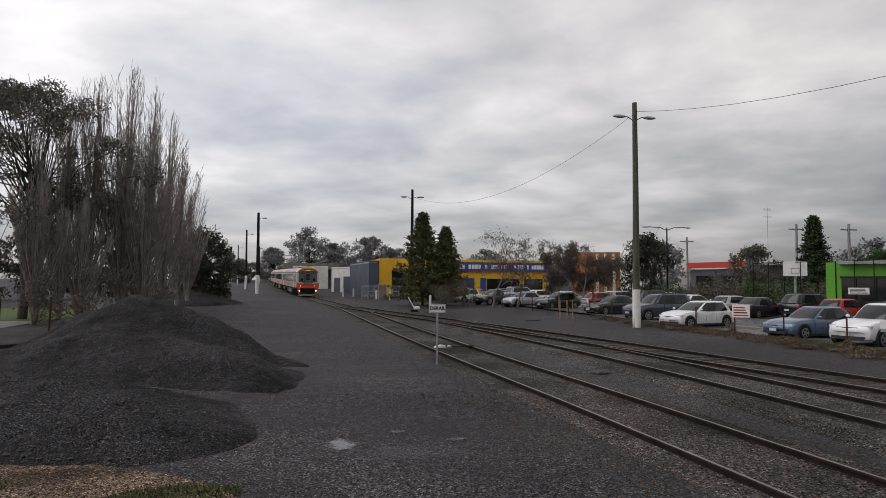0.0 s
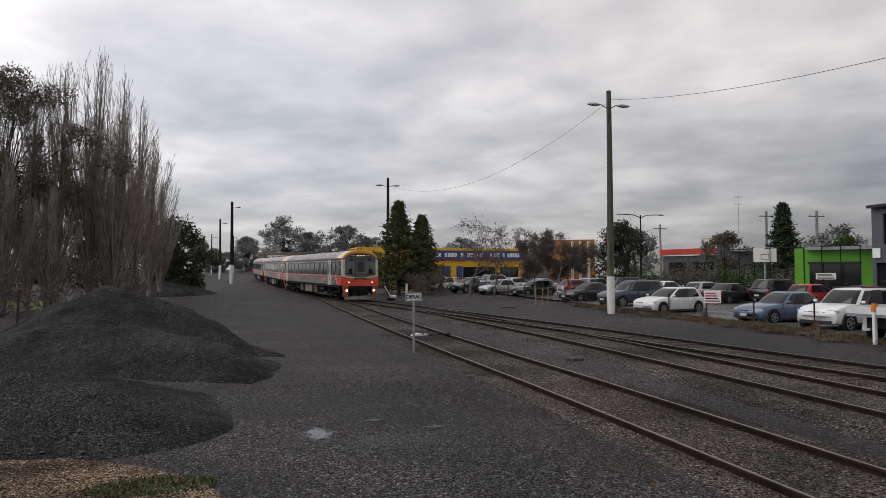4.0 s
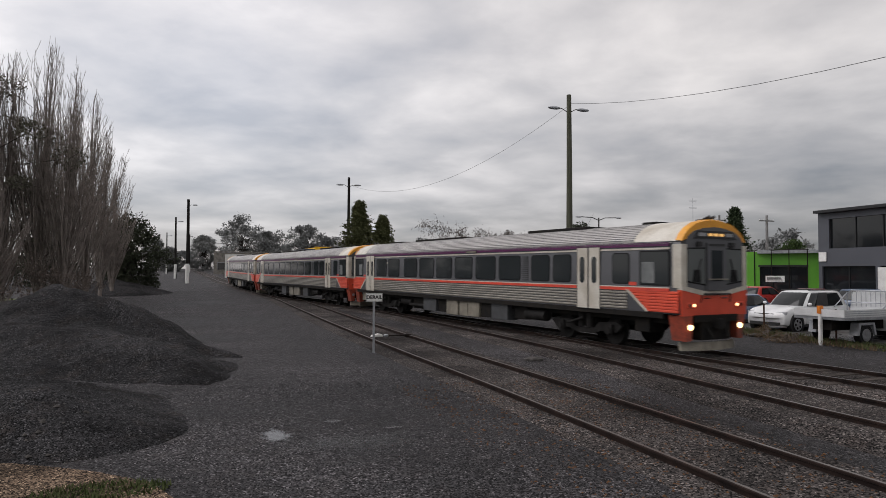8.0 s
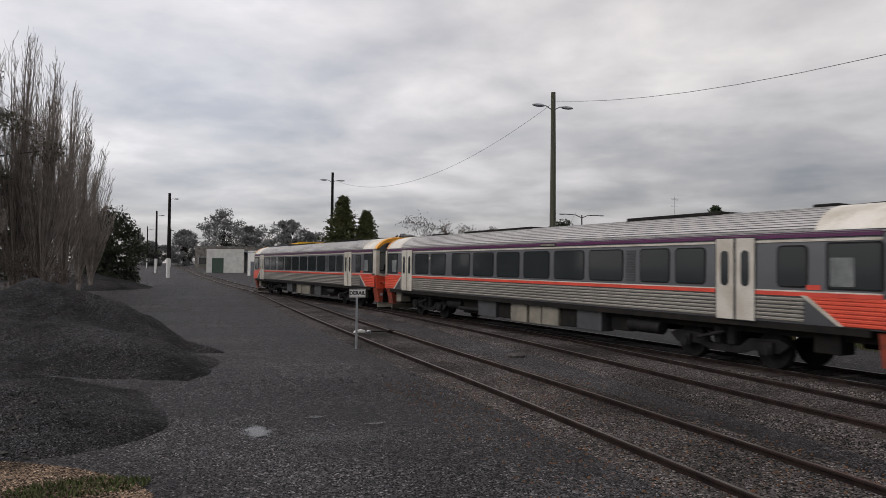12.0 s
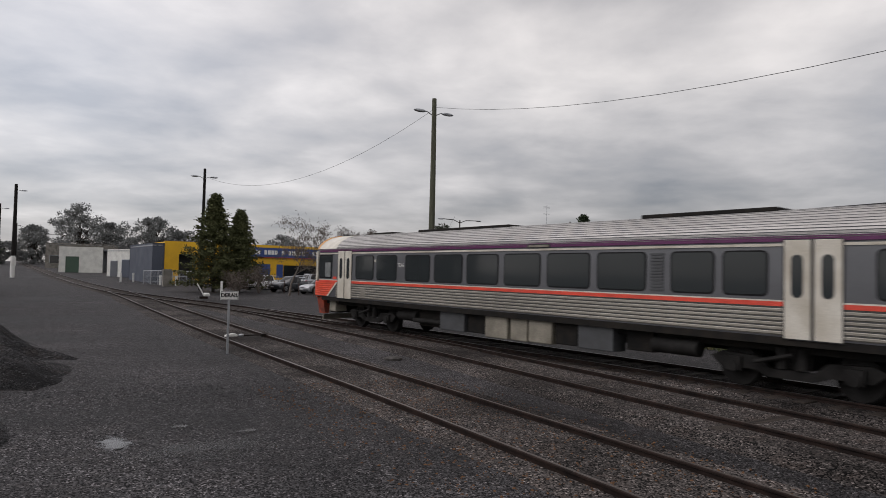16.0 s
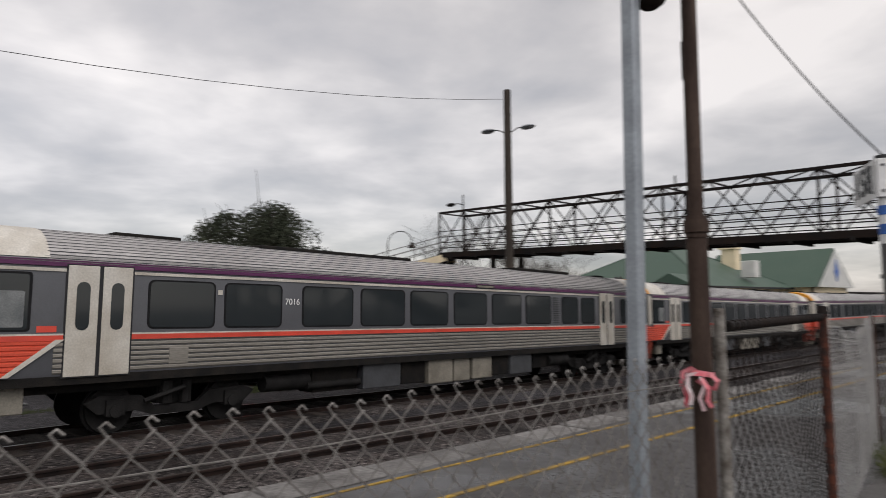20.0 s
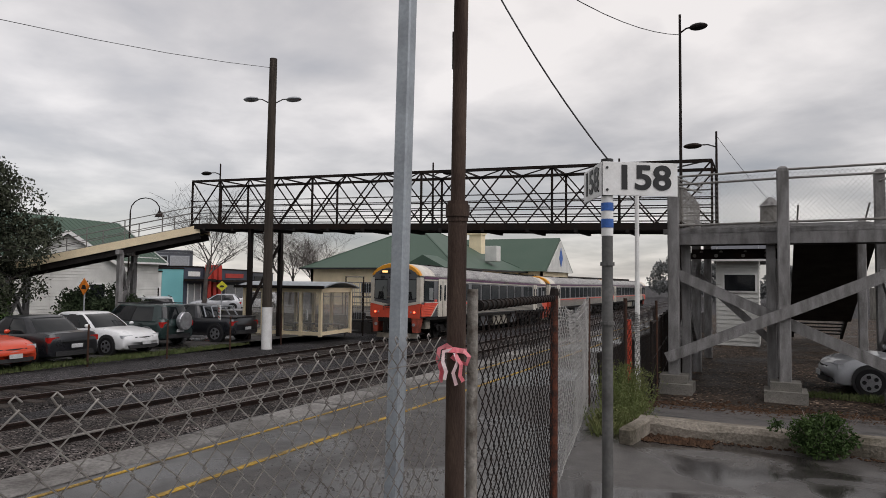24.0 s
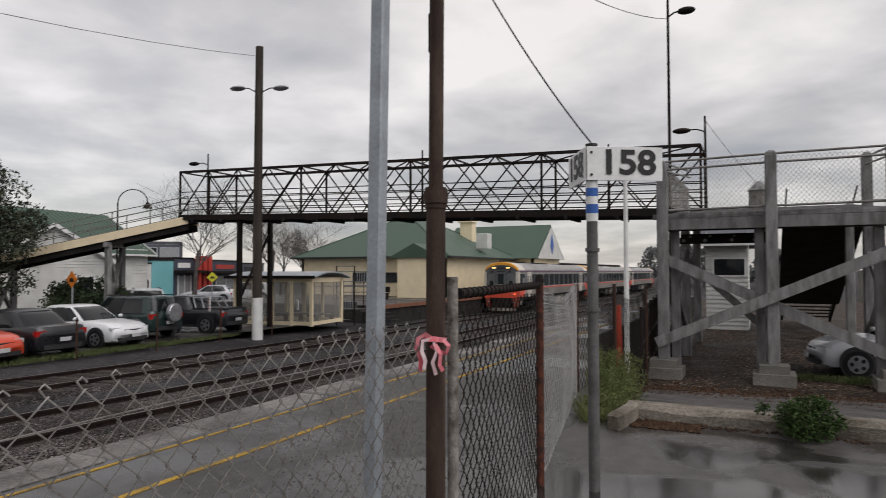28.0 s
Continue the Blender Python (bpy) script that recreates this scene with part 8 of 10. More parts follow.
RUN = thing("slack_mesh", "slack silver chain wire run beyond the gate", "fence")
chain_wire((1.37, -4.5), (1.98, -7.95), 1.0, 2.30, 0.10, 0.0022, M["mesh_pale"], RUN, 0.10, 0.05, seed=4)
wire([(1.37, -4.5, 2.24), (1.66, -6.2, 2.12), (1.98, -7.95, 2.20)], 0.003, M["mesh_pale"], RUN, "tension_wire")
bm = bmesh.new(); bm_tube(bm, (1.99, -7.98, 0.7), (1.99, -7.98, 2.30), 0.026, n=8)
part("end_post", bm, M["rustpipe"], RUN, smooth=True)

# posts
bm = bmesh.new(); bm_tube(bm, (1.183, -2.483, 0.95), (1.18, -2.485, 2.75), 0.040, n=12)
M["postrust"] = mat("brown_rusty_pipe", (0.095, 0.066, 0.05), (0.045, 0.03, 0.024), 0.7, metal=0.15, scale=4, fine=70, bump=0.25, stretch=(3, 3, 0.6))
POST = thing("rusty_post", "tall rusty brown pipe post with collar", "post")
part("lower_pipe", bm, M["postrust"], POST, smooth=True)
bm = bmesh.new(); bm_tube(bm, (1.18, -2.485, 2.75), (1.166, -2.488, 4.75), 0.0305, n=12)
part("upper_pipe", bm, M["postrust"], POST, smooth=True)
bm = bmesh.new(); bm_tube(bm, (1.18, -2.485, 2.735), (1.18, -2.485, 2.785), 0.050, n=14); bm_tube(bm, (1.18, -2.485, 2.785), (1.18, -2.485, 2.80), 0.044, n=14); bm_tube(bm, (1.18, -2.485, 2.715), (1.18, -2.485, 2.735), 0.044, n=14)
part("collar", bm, M["postrust"], POST, smooth=True)
bm = bmesh.new(); bm_box(bm, 1.196, 1.206, -2.50, -2.47, 3.36, 3.52)
part("bracket_tag", bm, M["steel_dark"], POST)
M["pale_zinc"] = mat("pale_blue_grey_zinc", (0.36, 0.395, 0.42), (0.27, 0.295, 0.315), 0.42, metal=0.2, scale=7, fine=70, fine_amt=0.2)
SPOST = thing("silver_post", "galvanised square steel post", "post")
bm = bmesh.new(); bm_loft(bm, [[Vector((x + a, y + b, z)) for a, b in ((-0.028, -0.028), (0.028, -0.028), (0.028, 0.028), (-0.028, 0.028))] for x, y, z in ((1.308, -2.189, 0.95), (1.267, -2.213, 4.2))])
part("post", bm, M["pale_zinc"], SPOST, bevel=0.006)
bm = bmesh.new(); bm_ball(bm, (1.235, -2.29, 3.71), 0.085, 0.085, 0.10, 12, 8)
part("lamp_globe", bm, M["steel_dark"], SPOST, "dark round lamp", smooth=True)

M["ribbon"] = mat("faded_red_ribbon", (0.62, 0.10, 0.13), (0.70, 0.30, 0.32), 0.6, scale=22, fine=80, mixw=0.5, fine_amt=0.2)
M["ribbon_pale"] = mat("faded_white_ribbon", (0.72, 0.62, 0.61), (0.62, 0.42, 0.43), 0.6, scale=22, fine=80, mixw=0.5, fine_amt=0.2)
RIB = thing("ribbon", "faded red and white warning ribbon tied in a bow", "ribbon")
RU, RW = Vector((-0.9, -0.44, 0)), Vector((-0.44, 0.9, 0))
# bow loops, tails and the turn round the post: sideways, up, towards the yard
for m, w, pts in (("ribbon", 0.017, ((0, 0.05, 0), (-0.03, 0.075, 0.02), (-0.055, 0.06, 0.03), (-0.06, 0.02, 0.03), (-0.045, -0.03, 0.02), (-0.05, -0.075, 0.015))),
                  ("ribbon_pale", 0.014, ((-0.01, 0.055, 0.012), (-0.04, 0.05, 0.03), (-0.042, 0.01, 0.04), (-0.03, -0.03, 0.03), (-0.036, -0.062, 0.03))),
                  ("ribbon", 0.016, ((0.005, 0.05, 0.01), (0.03, 0.055, 0.03), (0.05, 0.03, 0.035), (0.04, 0.0, 0.03), (0.012, 0.01, 0.02), (-0.012, 0.03, 0.02))),
                  ("ribbon_pale", 0.014, ((0, 0.045, 0.018), (0.01, 0.01, 0.03), (-0.006, -0.035, 0.03), (0.006, -0.085, 0.02))),
                  ("ribbon", 0.015, ((0.0, 0.04, 0.02), (0.022, 0.0, 0.035), (0.018, -0.045, 0.03), (0.03, -0.07, 0.02))),
                  ("ribbon", 0.02, ((-0.04, 0.052, -0.03), (-0.03, 0.055, 0.012), (0.0, 0.056, 0.02), (0.03, 0.05, 0.012), (0.042, 0.046, -0.03)))):
    c = Vector((1.164, -2.438, 2.135))
    P3 = [c + RU * (u * 1.15) + RW * d + Vector((0, 0, v)) for u, v, d in pts]
    rings = []
    for i, p in enumerate(P3):
        t_ = (P3[min(i + 1, len(P3) - 1)] - P3[max(i - 1, 0)]).normalized()
        n_ = t_.cross(RW).normalized() * w * 0.5
        rings.append([p + n_ + RW * 0.004, p - n_ - RW * 0.004, p - n_ - RW * 0.006, p + n_ + RW * 0.002])
    bm = bmesh.new(); bm_loft(bm, rings)
    part("strip", bm, M[m], RIB, smooth=True)

# capped corner post, mesh towards the camera and along the platform end
CP = thing("capped_post", "dark timber post with galvanised cap", "post")
bm = bmesh.new(); bm_tube(bm, (1.26, 0.435, 0.95), (1.26, 0.435, 2.45), 0.025, n=12)
part("post", bm, M["pole"], CP, smooth=True)
bm = bmesh.new(); bm_tube(bm, (1.26, 0.435, 0.95), (1.26, 0.435, 2.30), 0.036, n=12)
part("sleeve", bm, M["pale_pipe"], CP, "dull galvanised sleeve", smooth=True)
bm = bmesh.new(); bm_tube(bm, (1.26, 0.435, 2.445), (1.26, 0.435, 2.475), 0.031, 0.029, n=12)
part("cap", bm, M["pale_pipe"], CP, smooth=True)
LG = thing("end_fence", "grey pipe fence with fine mesh across the platform end", "fence")
bm = bmesh.new(); bm_tube(bm, (1.27, 0.435, 2.30), (5.5, 0.74, 2.32), 0.024, n=8)
part("top_rail", bm, M["pale_pipe"], LG)
bm = bmesh.new(); bm_tube(bm, (5.5, 0.74, -0.1), (5.5, 0.74, 2.42), 0.04, n=8)
part("post", bm, M["pale_pipe"], LG)
bm = bmesh.new(); bm_ball(bm, (5.5, 0.74, 2.44), 0.06, 0.06, 0.05)
part("post_cap", bm, M["galv"], LG)
chain_wire((1.27, 0.435), (5.5, 0.74), 1.02, 2.30, 0.10, 0.0016, M["mesh_pale"], LG, seed=6, knuckle=False)
CF = thing("corner_mesh", "loose chain wire mesh at the fence corner", "fence")
chain_wire((0.38, 0.74), (1.23, 0.49), 1.02, 2.345, 0.10, 0.0046, M["mesh"], CF, seed=7)
wire([(0.38, 0.74, 2.22), (0.8, 0.62, 2.21), (1.23, 0.49, 2.22)], 0.003, M["mesh_pale"], CF, "tension_wire")
HR = thing("handrail", "pale pipe handrail at the foot crossing", "handrail")
for z_, yo, mk in ((1.67, 0.0, "white"), (1.63, 0.14, "pale_pipe"), (1.10, 0.0, "white"), (1.06, 0.14, "pale_pipe")):
    bm = bmesh.new(); bm_tube(bm, (2.35, 1.24 + yo, z_ + 0.02), (5.6, 0.84 + yo, z_), 0.026, n=8)
    part("rail", bm, M[mk], HR)
for f_ in (0.02, 0.35, 0.68, 0.99):
    bm = bmesh.new(); bm_tube(bm, (2.35 + 3.25 * f_, 1.24 - 0.4 * f_, -0.1), (2.35 + 3.25 * f_, 1.24 - 0.4 * f_, 1.67), 0.026, n=8)
    part("post", bm, M["pale_pipe"], HR)

# ---- kilometre post ----
M["kmgrey"] = mat("dull_grey_pipe", (0.15, 0.15, 0.145), (0.09, 0.088, 0.082), 0.6, metal=0.3, scale=5, fine=40, fine_amt=0.35)
KM = thing("kilometre_post", "kilometre post with white number plates", "distance marker", Matrix.Translation((1.0, -4.5, 0)))
bm = bmesh.new(); bm_tube(bm, (0, 0, 0.9), (0, 0, 3.30), 0.037, n=12)
part("post", bm, M["kmgrey"], KM, smooth=True)
bm = bmesh.new(); bm_tube(bm, (0, 0, 2.79), (0, 0, 3.06), 0.0395, n=12)
part("white_band", bm, M["signwhite"], KM, smooth=True)
M["bandblue"] = mat("blue_band_paint", (0.03, 0.12, 0.42), rough=0.5, scale=6)
for z0_, z1_ in ((2.96, 3.015), (2.845, 2.905)):
    bm = bmesh.new(); bm_tube(bm, (0, 0, z0_), (0, 0, z1_), 0.0415, n=12)
    part("blue_band", bm, M["bandblue"], KM, smooth=True)
for z_ in (2.20, 2.60):
    bm = bmesh.new(); bm_tube(bm, (0, 0, z_ - 0.012), (0, 0, z_ + 0.012), 0.048, n=12)
    part("clamp", bm, M["kmgrey"], KM)
for az, x0_, x1_, xt in ((212, -0.05, 0.475, 0.232), (117.7, -0.44, 0.04, -0.21)):
    q = Matrix.Rotation(radians(az), 4, "Z") @ Matrix.Translation((0.0, -0.05, 0))
    # a plate along its own x, its face to -y
    bm = bmesh.new(); bm_box(bm, x0_, x1_, -0.004, 0.004, 3.062, 3.29, q)
    pl = part("number_plate", bm, M["signwhite"], KM, "white plate with black kilometre number", bevel=0.002)
    text_mesh(pl, "number", "158", 0.228, M["signblack"], q @ Matrix.Translation((xt, -0.007, 3.178)) @ Matrix.Rotation(radians(90), 4, "X") @ Matrix.Diagonal((1.16, 1, 1, 1)), 0.006)
    for zz in (3.10, 3.25):
        bm = bmesh.new(); bm_tube(bm, q @ Vector((-0.02, -0.010, zz)), q @ Vector((-0.02, -0.002, zz)), 0.009)
        part("bolt", bm, M["signblack"], pl)
bm = bmesh.new(); bm_tube(bm, (0, 0, 3.27), (0, 0, 3.315), 0.041, n=12)
part("post_cap", bm, M["signblack"], KM, smooth=True)
cable((1.0, -4.5, 3.32), (2.66, -3.4, 7.0), 0.34, 0.006, "black cable rising from the kilometre post")

rs_ = random.Random(200)
leaves = clump_points(rs_, Vector((0, 0, 0.17)), 0.27, 2600, 0.72, 0.45) + [v for k in range(16) for v in clump_points(rs_, Vector((rs_.gauss(0, 0.13), rs_.gauss(0, 0.08), rs_.uniform(0.12, 0.34))), 0.075, 110, 0.8, 0.2)]
segs = [(Vector((0, 0, 0)), Vector((rs_.gauss(0, 0.12), rs_.gauss(0, 0.1), rs_.uniform(0.2, 0.4))), 0.008, 0.003) for k in range(24)]
tree("bush", -0.36, -6.62, segs, [Vector((v.x, v.y, max(0.01, v.z))) for v in leaves], "twig", "leaf", "small round green shrub growing at the kerb", 0.034, 200, "bush", 1.0)
grass_patch("weed_clump", 1300, (1.5, -7.3, 0.20, 0.9, 0.95), 0.16, "tall yellow-green weeds along the fence foot", 22, "weed", 0.35)
for k, (x, y, h, n) in enumerate(((1.62, -8.3, 0.58, 170), (1.5, -7.6, 0.46, 120), (1.42, -6.9, 0.36, 90))):
    segs, leaves = [], []
    for i in range(n):
        a, q = rs_.uniform(0, 6.283), rs_.uniform(0, 0.3)
        p = Vector((q * math.cos(a), q * math.sin(a), 0))
        e = p + Vector((rs_.gauss(0, 0.1), rs_.gauss(0, 0.1), h * rs_.uniform(0.5, 1.1)))
        segs.append((p, e, 0.004, 0.002))
        leaves += [p.lerp(e, rs_.uniform(0.35, 1.0)) + Vector((rs_.gauss(0, 0.025), rs_.gauss(0, 0.025), rs_.gauss(0, 0.02))) for _ in range(16)]
    tree("weed_clump", x, y, segs, leaves, "weed", "weed", "feathery yellow-green weeds beside the fence foot", 0.04, 230 + k, "weeds", 0.9, aspect=0.3)

scatter_stones("fallen_leaves", 1500, (3.4, 8.2, 4.5, 15), lambda x, y: gz(x, y) + 0.015, 0.022, mat("brown_fallen_leaf", (0.13, 0.07, 0.035), (0.07, 0.04, 0.025), 0.9, scale=8), "brown fallen leaves beside the siding rails", 36)

# boards added to darken the platform's back edge; a slack dark mesh beside it
BF = thing("added_dark_boards", "dark boards added to darken the platform back", "retaining wall")
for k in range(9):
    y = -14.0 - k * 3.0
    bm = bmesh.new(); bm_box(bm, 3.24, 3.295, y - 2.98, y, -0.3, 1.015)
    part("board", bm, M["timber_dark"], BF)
SM = thing("side_mesh", "dark fine wire mesh fence beside the dirt bank", "fence")
for (x0_, y0_), (x1_, y1_), za, zb in (((1.99, -8.0), (2.05, -10.6), 0.45, 2.20), ((2.05, -10.6), (2.2, -14.8), 0.1, 2.08)):
    chain_wire((x0_, y0_), (x1_, y1_), za, zb, 0.12, 0.0032, M["mesh_dark"], SM, 0.12, 0.08, False, seed=50)
    bm = bmesh.new(); bm_tube(bm, (x1_, y1_, za - 0.3), (x1_, y1_, zb + 0.05), 0.03, n=8)
    part("post", bm, M["rustpipe"], SM)
# ---- footbridge ----


def footbridge():
    root = thing("footbridge", "dark steel lattice footbridge over the tracks", "footbridge")
    xa, xb, ya, yb = 1.6, 24.3, -22.4, -24.2

    def deck(x):
        return 4.33 + 0.64 * (x - xa) / (xb - xa)
    H = 2.12
    n = 13
    st = [xa + (xb - xa) * i / n for i in range(n + 1)]
    for y in (ya, yb):
        for nm, dz, w, h in (("bottom_chord", 0.0, 0.16, 0.24), ("top_chord", H, 0.12, 0.10)):
            bm = bmesh.new(); bm_beam(bm, (xa, y, deck(xa) + dz), (xb, y, deck(xb) + dz), w, h)
            part(nm, bm, M["steel_dark"], root)
        for i, x in enumerate(st):
            if i % 3 == 0 or i == n:
                bm = bmesh.new(); bm_beam(bm, (x, y, deck(x)), (x, y, deck(x) + H), 0.07, 0.07)
                part("upright", bm, M["steel_dark"], root)
            if i < n:
                x2 = st[i + 1]
                mid = (x + x2) / 2
                for p, q in (((x, y, deck(x) + 0.1), (x2, y, deck(x2) + H)), ((x, y, deck(x) + H), (x2, y, deck(x2) + 0.1))):
                    bm = bmesh.new(); bm_beam(bm, p, q, 0.045, 0.045)
                    part("lattice_bar", bm, M["steel_dark"], root)
        for k, dz in enumerate((0.35, 0.62, 0.90, 1.18)):
            bm = bmesh.new(); bm_tube(bm, (xa, y, deck(xa) + dz), (xb, y, deck(xb) + dz), 0.022, n=6)
            part("handrail", bm, M["steel_dark"], root)
    for i in range(n + 1):
        x = st[i]
        bm = bmesh.new(); bm_beam(bm, (x, ya, deck(x) + H), (x, yb, deck(x) + H), 0.05, 0.06)
        part("top_strut", bm, M["steel_dark"], root)
        if i < n:
            bm = bmesh.new(); bm_beam(bm, (x, ya, deck(x) + H + 0.02), (st[i + 1], yb, deck(st[i + 1]) + H + 0.02), 0.04, 0.04)
            part("wind_brace", bm, M["steel_dark"], root)
    bm = bmesh.new(); bm_beam(bm, (xa, (ya + yb) / 2, deck(xa) - 0.03), (xb, (ya + yb) / 2, deck(xb) - 0.03), 1.7, 0.08)
    part("deck", bm, M["timber_dark"], root)
    for i in range(n):
        x = (st[i] + st[i + 1]) / 2
        bm = bmesh.new(); bm_box(bm, x - 0.06, x + 0.06, yb - 0.1, ya + 0.1, deck(x) - 0.2, deck(x) - 0.07)
        part("cross_bearer", bm, M["timber_dark"], root)
    # steel piers by the shelter
    for x, y in ((20.75, ya - 0.1), (20.65, yb - 0.2)):
        bm = bmesh.new(); bm_beam(bm, (x, y, -0.5), (x, y, deck(x) - 0.1), 0.18, 0.18)
        part("pier", bm, M["steel_dark"], root)
    bm = bmesh.new(); bm_beam(bm, (20.75, ya - 0.1, 1.2), (20.65, yb - 0.2, 4.3), 0.09, 0.09)
    part("pier_brace", bm, M["steel_dark"], root)
    # ramp down to the street side
    A, B = Vector((24.3, -23.2, 4.85)), Vector((34.5, -17.2, 2.2))
    d = (B - A).normalized(); s = Vector((d.y, -d.x, 0)).normalized()
    for k in (-0.85, 0.85):
        bm = bmesh.new(); bm_beam(bm, A + s * k, B + s * k, 0.07, 0.36)
        part("ramp_beam", bm, M["cream"], root, "cream painted ramp side beam")
        bm = bmesh.new(); bm_beam(bm, A + s * k * 0.85 + Vector((0, 0, -0.3)), B + s * k * 0.85 + Vector((0, 0, -0.3)), 0.1, 0.3)
        part("ramp_joist", bm, M["timber_dark"], root)
        for dz in (0.45, 0.80, 1.1):
            bm = bmesh.new(); bm_tube(bm, A + s * k + Vector((0, 0, dz)), B + s * k + Vector((0, 0, dz)), 0.022, n=6)
            part("ramp_rail", bm, M["pale_pipe"], root)
        for i in range(8):
            p = A.lerp(B, i / 7) + s * k
            bm = bmesh.new(); bm_tube(bm, p - Vector((0, 0, 0.22)), p + Vector((0, 0, 1.12)), 0.026, n=6)
            part("ramp_post", bm, M["pale_pipe"], root)
    bm = bmesh.new(); bm_beam(bm, A, B, 1.7, 0.08)
    part("ramp_deck", bm, M["timber_dark"], root)
    for f in (0.30, 0.72):
        c = A.lerp(B, f)
        z1 = c.z - 0.35
        for k in (-1, 1):
            bm = bmesh.new(); bm_beam(bm, c + s * k * 0.8 + Vector((0, 0, -c.z - 0.3)), Vector((c.x, c.y, z1)) + s * k * 0.8, 0.22, 0.22)
            part("trestle_post", bm, M["timber"], root)
            bm = bmesh.new(); bm_beam(bm, Vector((c.x, c.y, 0.4)) + s * k * 0.8, Vector((c.x, c.y, z1 - 0.2)) - s * k * 0.8, 0.14, 0.14)
            part("trestle_brace", bm, M["timber"], root)
        bm = bmesh.new(); bm_beam(bm, Vector((c.x, c.y, z1)) + s * 1.1, Vector((c.x, c.y, z1)) - s * 1.1, 0.22, 0.22)
        part("trestle_cap", bm, M["timber"], root)


footbridge()


def landing():
    root = thing("bridge_landing", "grey timber footbridge landing on tall posts", "bridge landing", Matrix.Translation((0.17, 0, 0)))
    y0, y1 = -16.3, -22.0
    posts = ((1.85, y0, 5.05), (-0.45, y0, 5.12), (-2.75, y0 - 0.2, 5.15))

    def dk(y):
        return 3.72 + 0.6 * (y0 - y) / 6.0
    for x, y, z in posts:
        p = part("post", _post(x, y, -0.05, z, 0.122), M["timber"], root, "square weathered timber post", bevel=0.02)
        bm = bmesh.new(); bm_box(bm, x - 0.42, x + 0.42, y - 0.42, y + 0.42, -0.2, 0.22); bm_box(bm, x - 0.30, x + 0.30, y - 0.30, y + 0.30, 0.22, 0.40)
        part("footing", bm, M["concrete"], root, "concrete post footing")
    for x, y, z in ((1.75, -20.6, 4.4), (-0.45, -20.6, 4.4), (-2.8, -20.6, 5.6), (1.75, -24.6, 4.5), (-2.8, -24.6, 4.6), (-0.45, -24.6, 4.4)):
        part("post", _post(x, y, -0.2, z, 0.122), M["timber"], root, bevel=0.02)
    # decking boards and edge beams
    for k in range(22):
        y = y0 - 0.14 - k * 0.38
        bm = bmesh.new(); bm_box(bm, -2.9, 2.1, y - 0.36, y, dk(y) - 0.04, dk(y) + 0.02)
        part("deck_board", bm, M["timber"], root)
    bm = bmesh.new(); bm_box(bm, -2.85, 2.0, y0 - 0.22, y0 - 0.08, 3.42, 3.68)
    part("edge_beam", bm, M["timber"], root)
    bm = bmesh.new(); bm_box(bm, -2.95, 2.1, y0 - 0.30, y0 - 0.16, 3.68, 3.80)
    part("edge_board", bm, M["timber"], root)
    # bearers and joists near-black: the shade under the deck is in their colour
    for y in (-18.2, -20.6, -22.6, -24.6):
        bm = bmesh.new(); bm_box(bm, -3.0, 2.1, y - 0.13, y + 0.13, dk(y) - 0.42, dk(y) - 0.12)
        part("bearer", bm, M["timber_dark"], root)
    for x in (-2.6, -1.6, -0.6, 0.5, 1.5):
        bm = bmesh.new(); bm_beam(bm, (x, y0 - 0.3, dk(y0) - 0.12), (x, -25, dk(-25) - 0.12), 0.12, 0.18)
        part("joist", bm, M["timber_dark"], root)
    # cross braces
    for a, b in (((2.0, y0 + 0.16, 0.78), (-2.84, y0 + 0.16, 2.95)), ((1.85, y0 - 0.18, 2.75), (-2.75, y0 - 0.18, 0.62))):
        bm = bmesh.new(); bm_beam(bm, a, b, 0.10, 0.24)
        part("cross_brace", bm, M["timber"], root, "bolted diagonal timber brace")
    for a, b in (((1.8, -16.5, 0.9), (1.75, -20.6, 3.1)), ((1.8, -16.5, 2.9), (1.75, -20.6, 0.8)), ((-0.45, -16.5, 2.9), (-0.45, -20.6, 0.9)), ((-2.75, -16.6, 2.9), (-2.8, -20.6, 0.9)), ((-2.75, -16.6, 0.9), (-2.8, -20.6, 2.9)), ((1.75, -20.6, 2.8), (-0.45, -20.6, 0.7))):
        bm = bmesh.new(); bm_beam(bm, a, b, 0.09, 0.20)
        part("side_brace", bm, M["timber"], root)
    # bolted steel beams under the deck
    for y, z in ((-17.5, 3.12), (-19.4, 3.30)):
        bm = bmesh.new(); bm_box(bm, -0.35, 1.75, y - 0.05, y + 0.05, z, z + 0.16)
        b_ = part("steel_beam", bm, M["steel_dark"], root)
        for x in (1.5, 1.0, 0.4, -0.1):
            bm = bmesh.new(); bm_tube(bm, (x, y + 0.04, z + 0.08), (x, y + 0.075, z + 0.08), 0.045, n=8)
            part("bolt", bm, M["pale_pipe"], b_)
    for x in (1.62, -0.2, -2.5):
        part("post", _post(x, y0 - 0.42, -0.05, 3.5, 0.10), M["timber"], root, bevel=0.02)
    # handrails with mesh infill
    for z in (3.86, 4.83, 5.02):
        bm = bmesh.new(); bm_tube(bm, (1.85, y0, z), (-0.45, y0, z + 0.03), 0.026, n=8); bm_tube(bm, (-0.45, y0, z + 0.03), (-2.75, y0 - 0.2, z + 0.06), 0.026, n=8)
        part("handrail", bm, M["pale_pipe"], root)
        bm = bmesh.new(); bm_tube(bm, (-2.75, y0 - 0.2, z + 0.06), (-2.8, -20.6, z + 0.45), 0.026, n=8)
        part("handrail", bm, M["pale_pipe"], root)
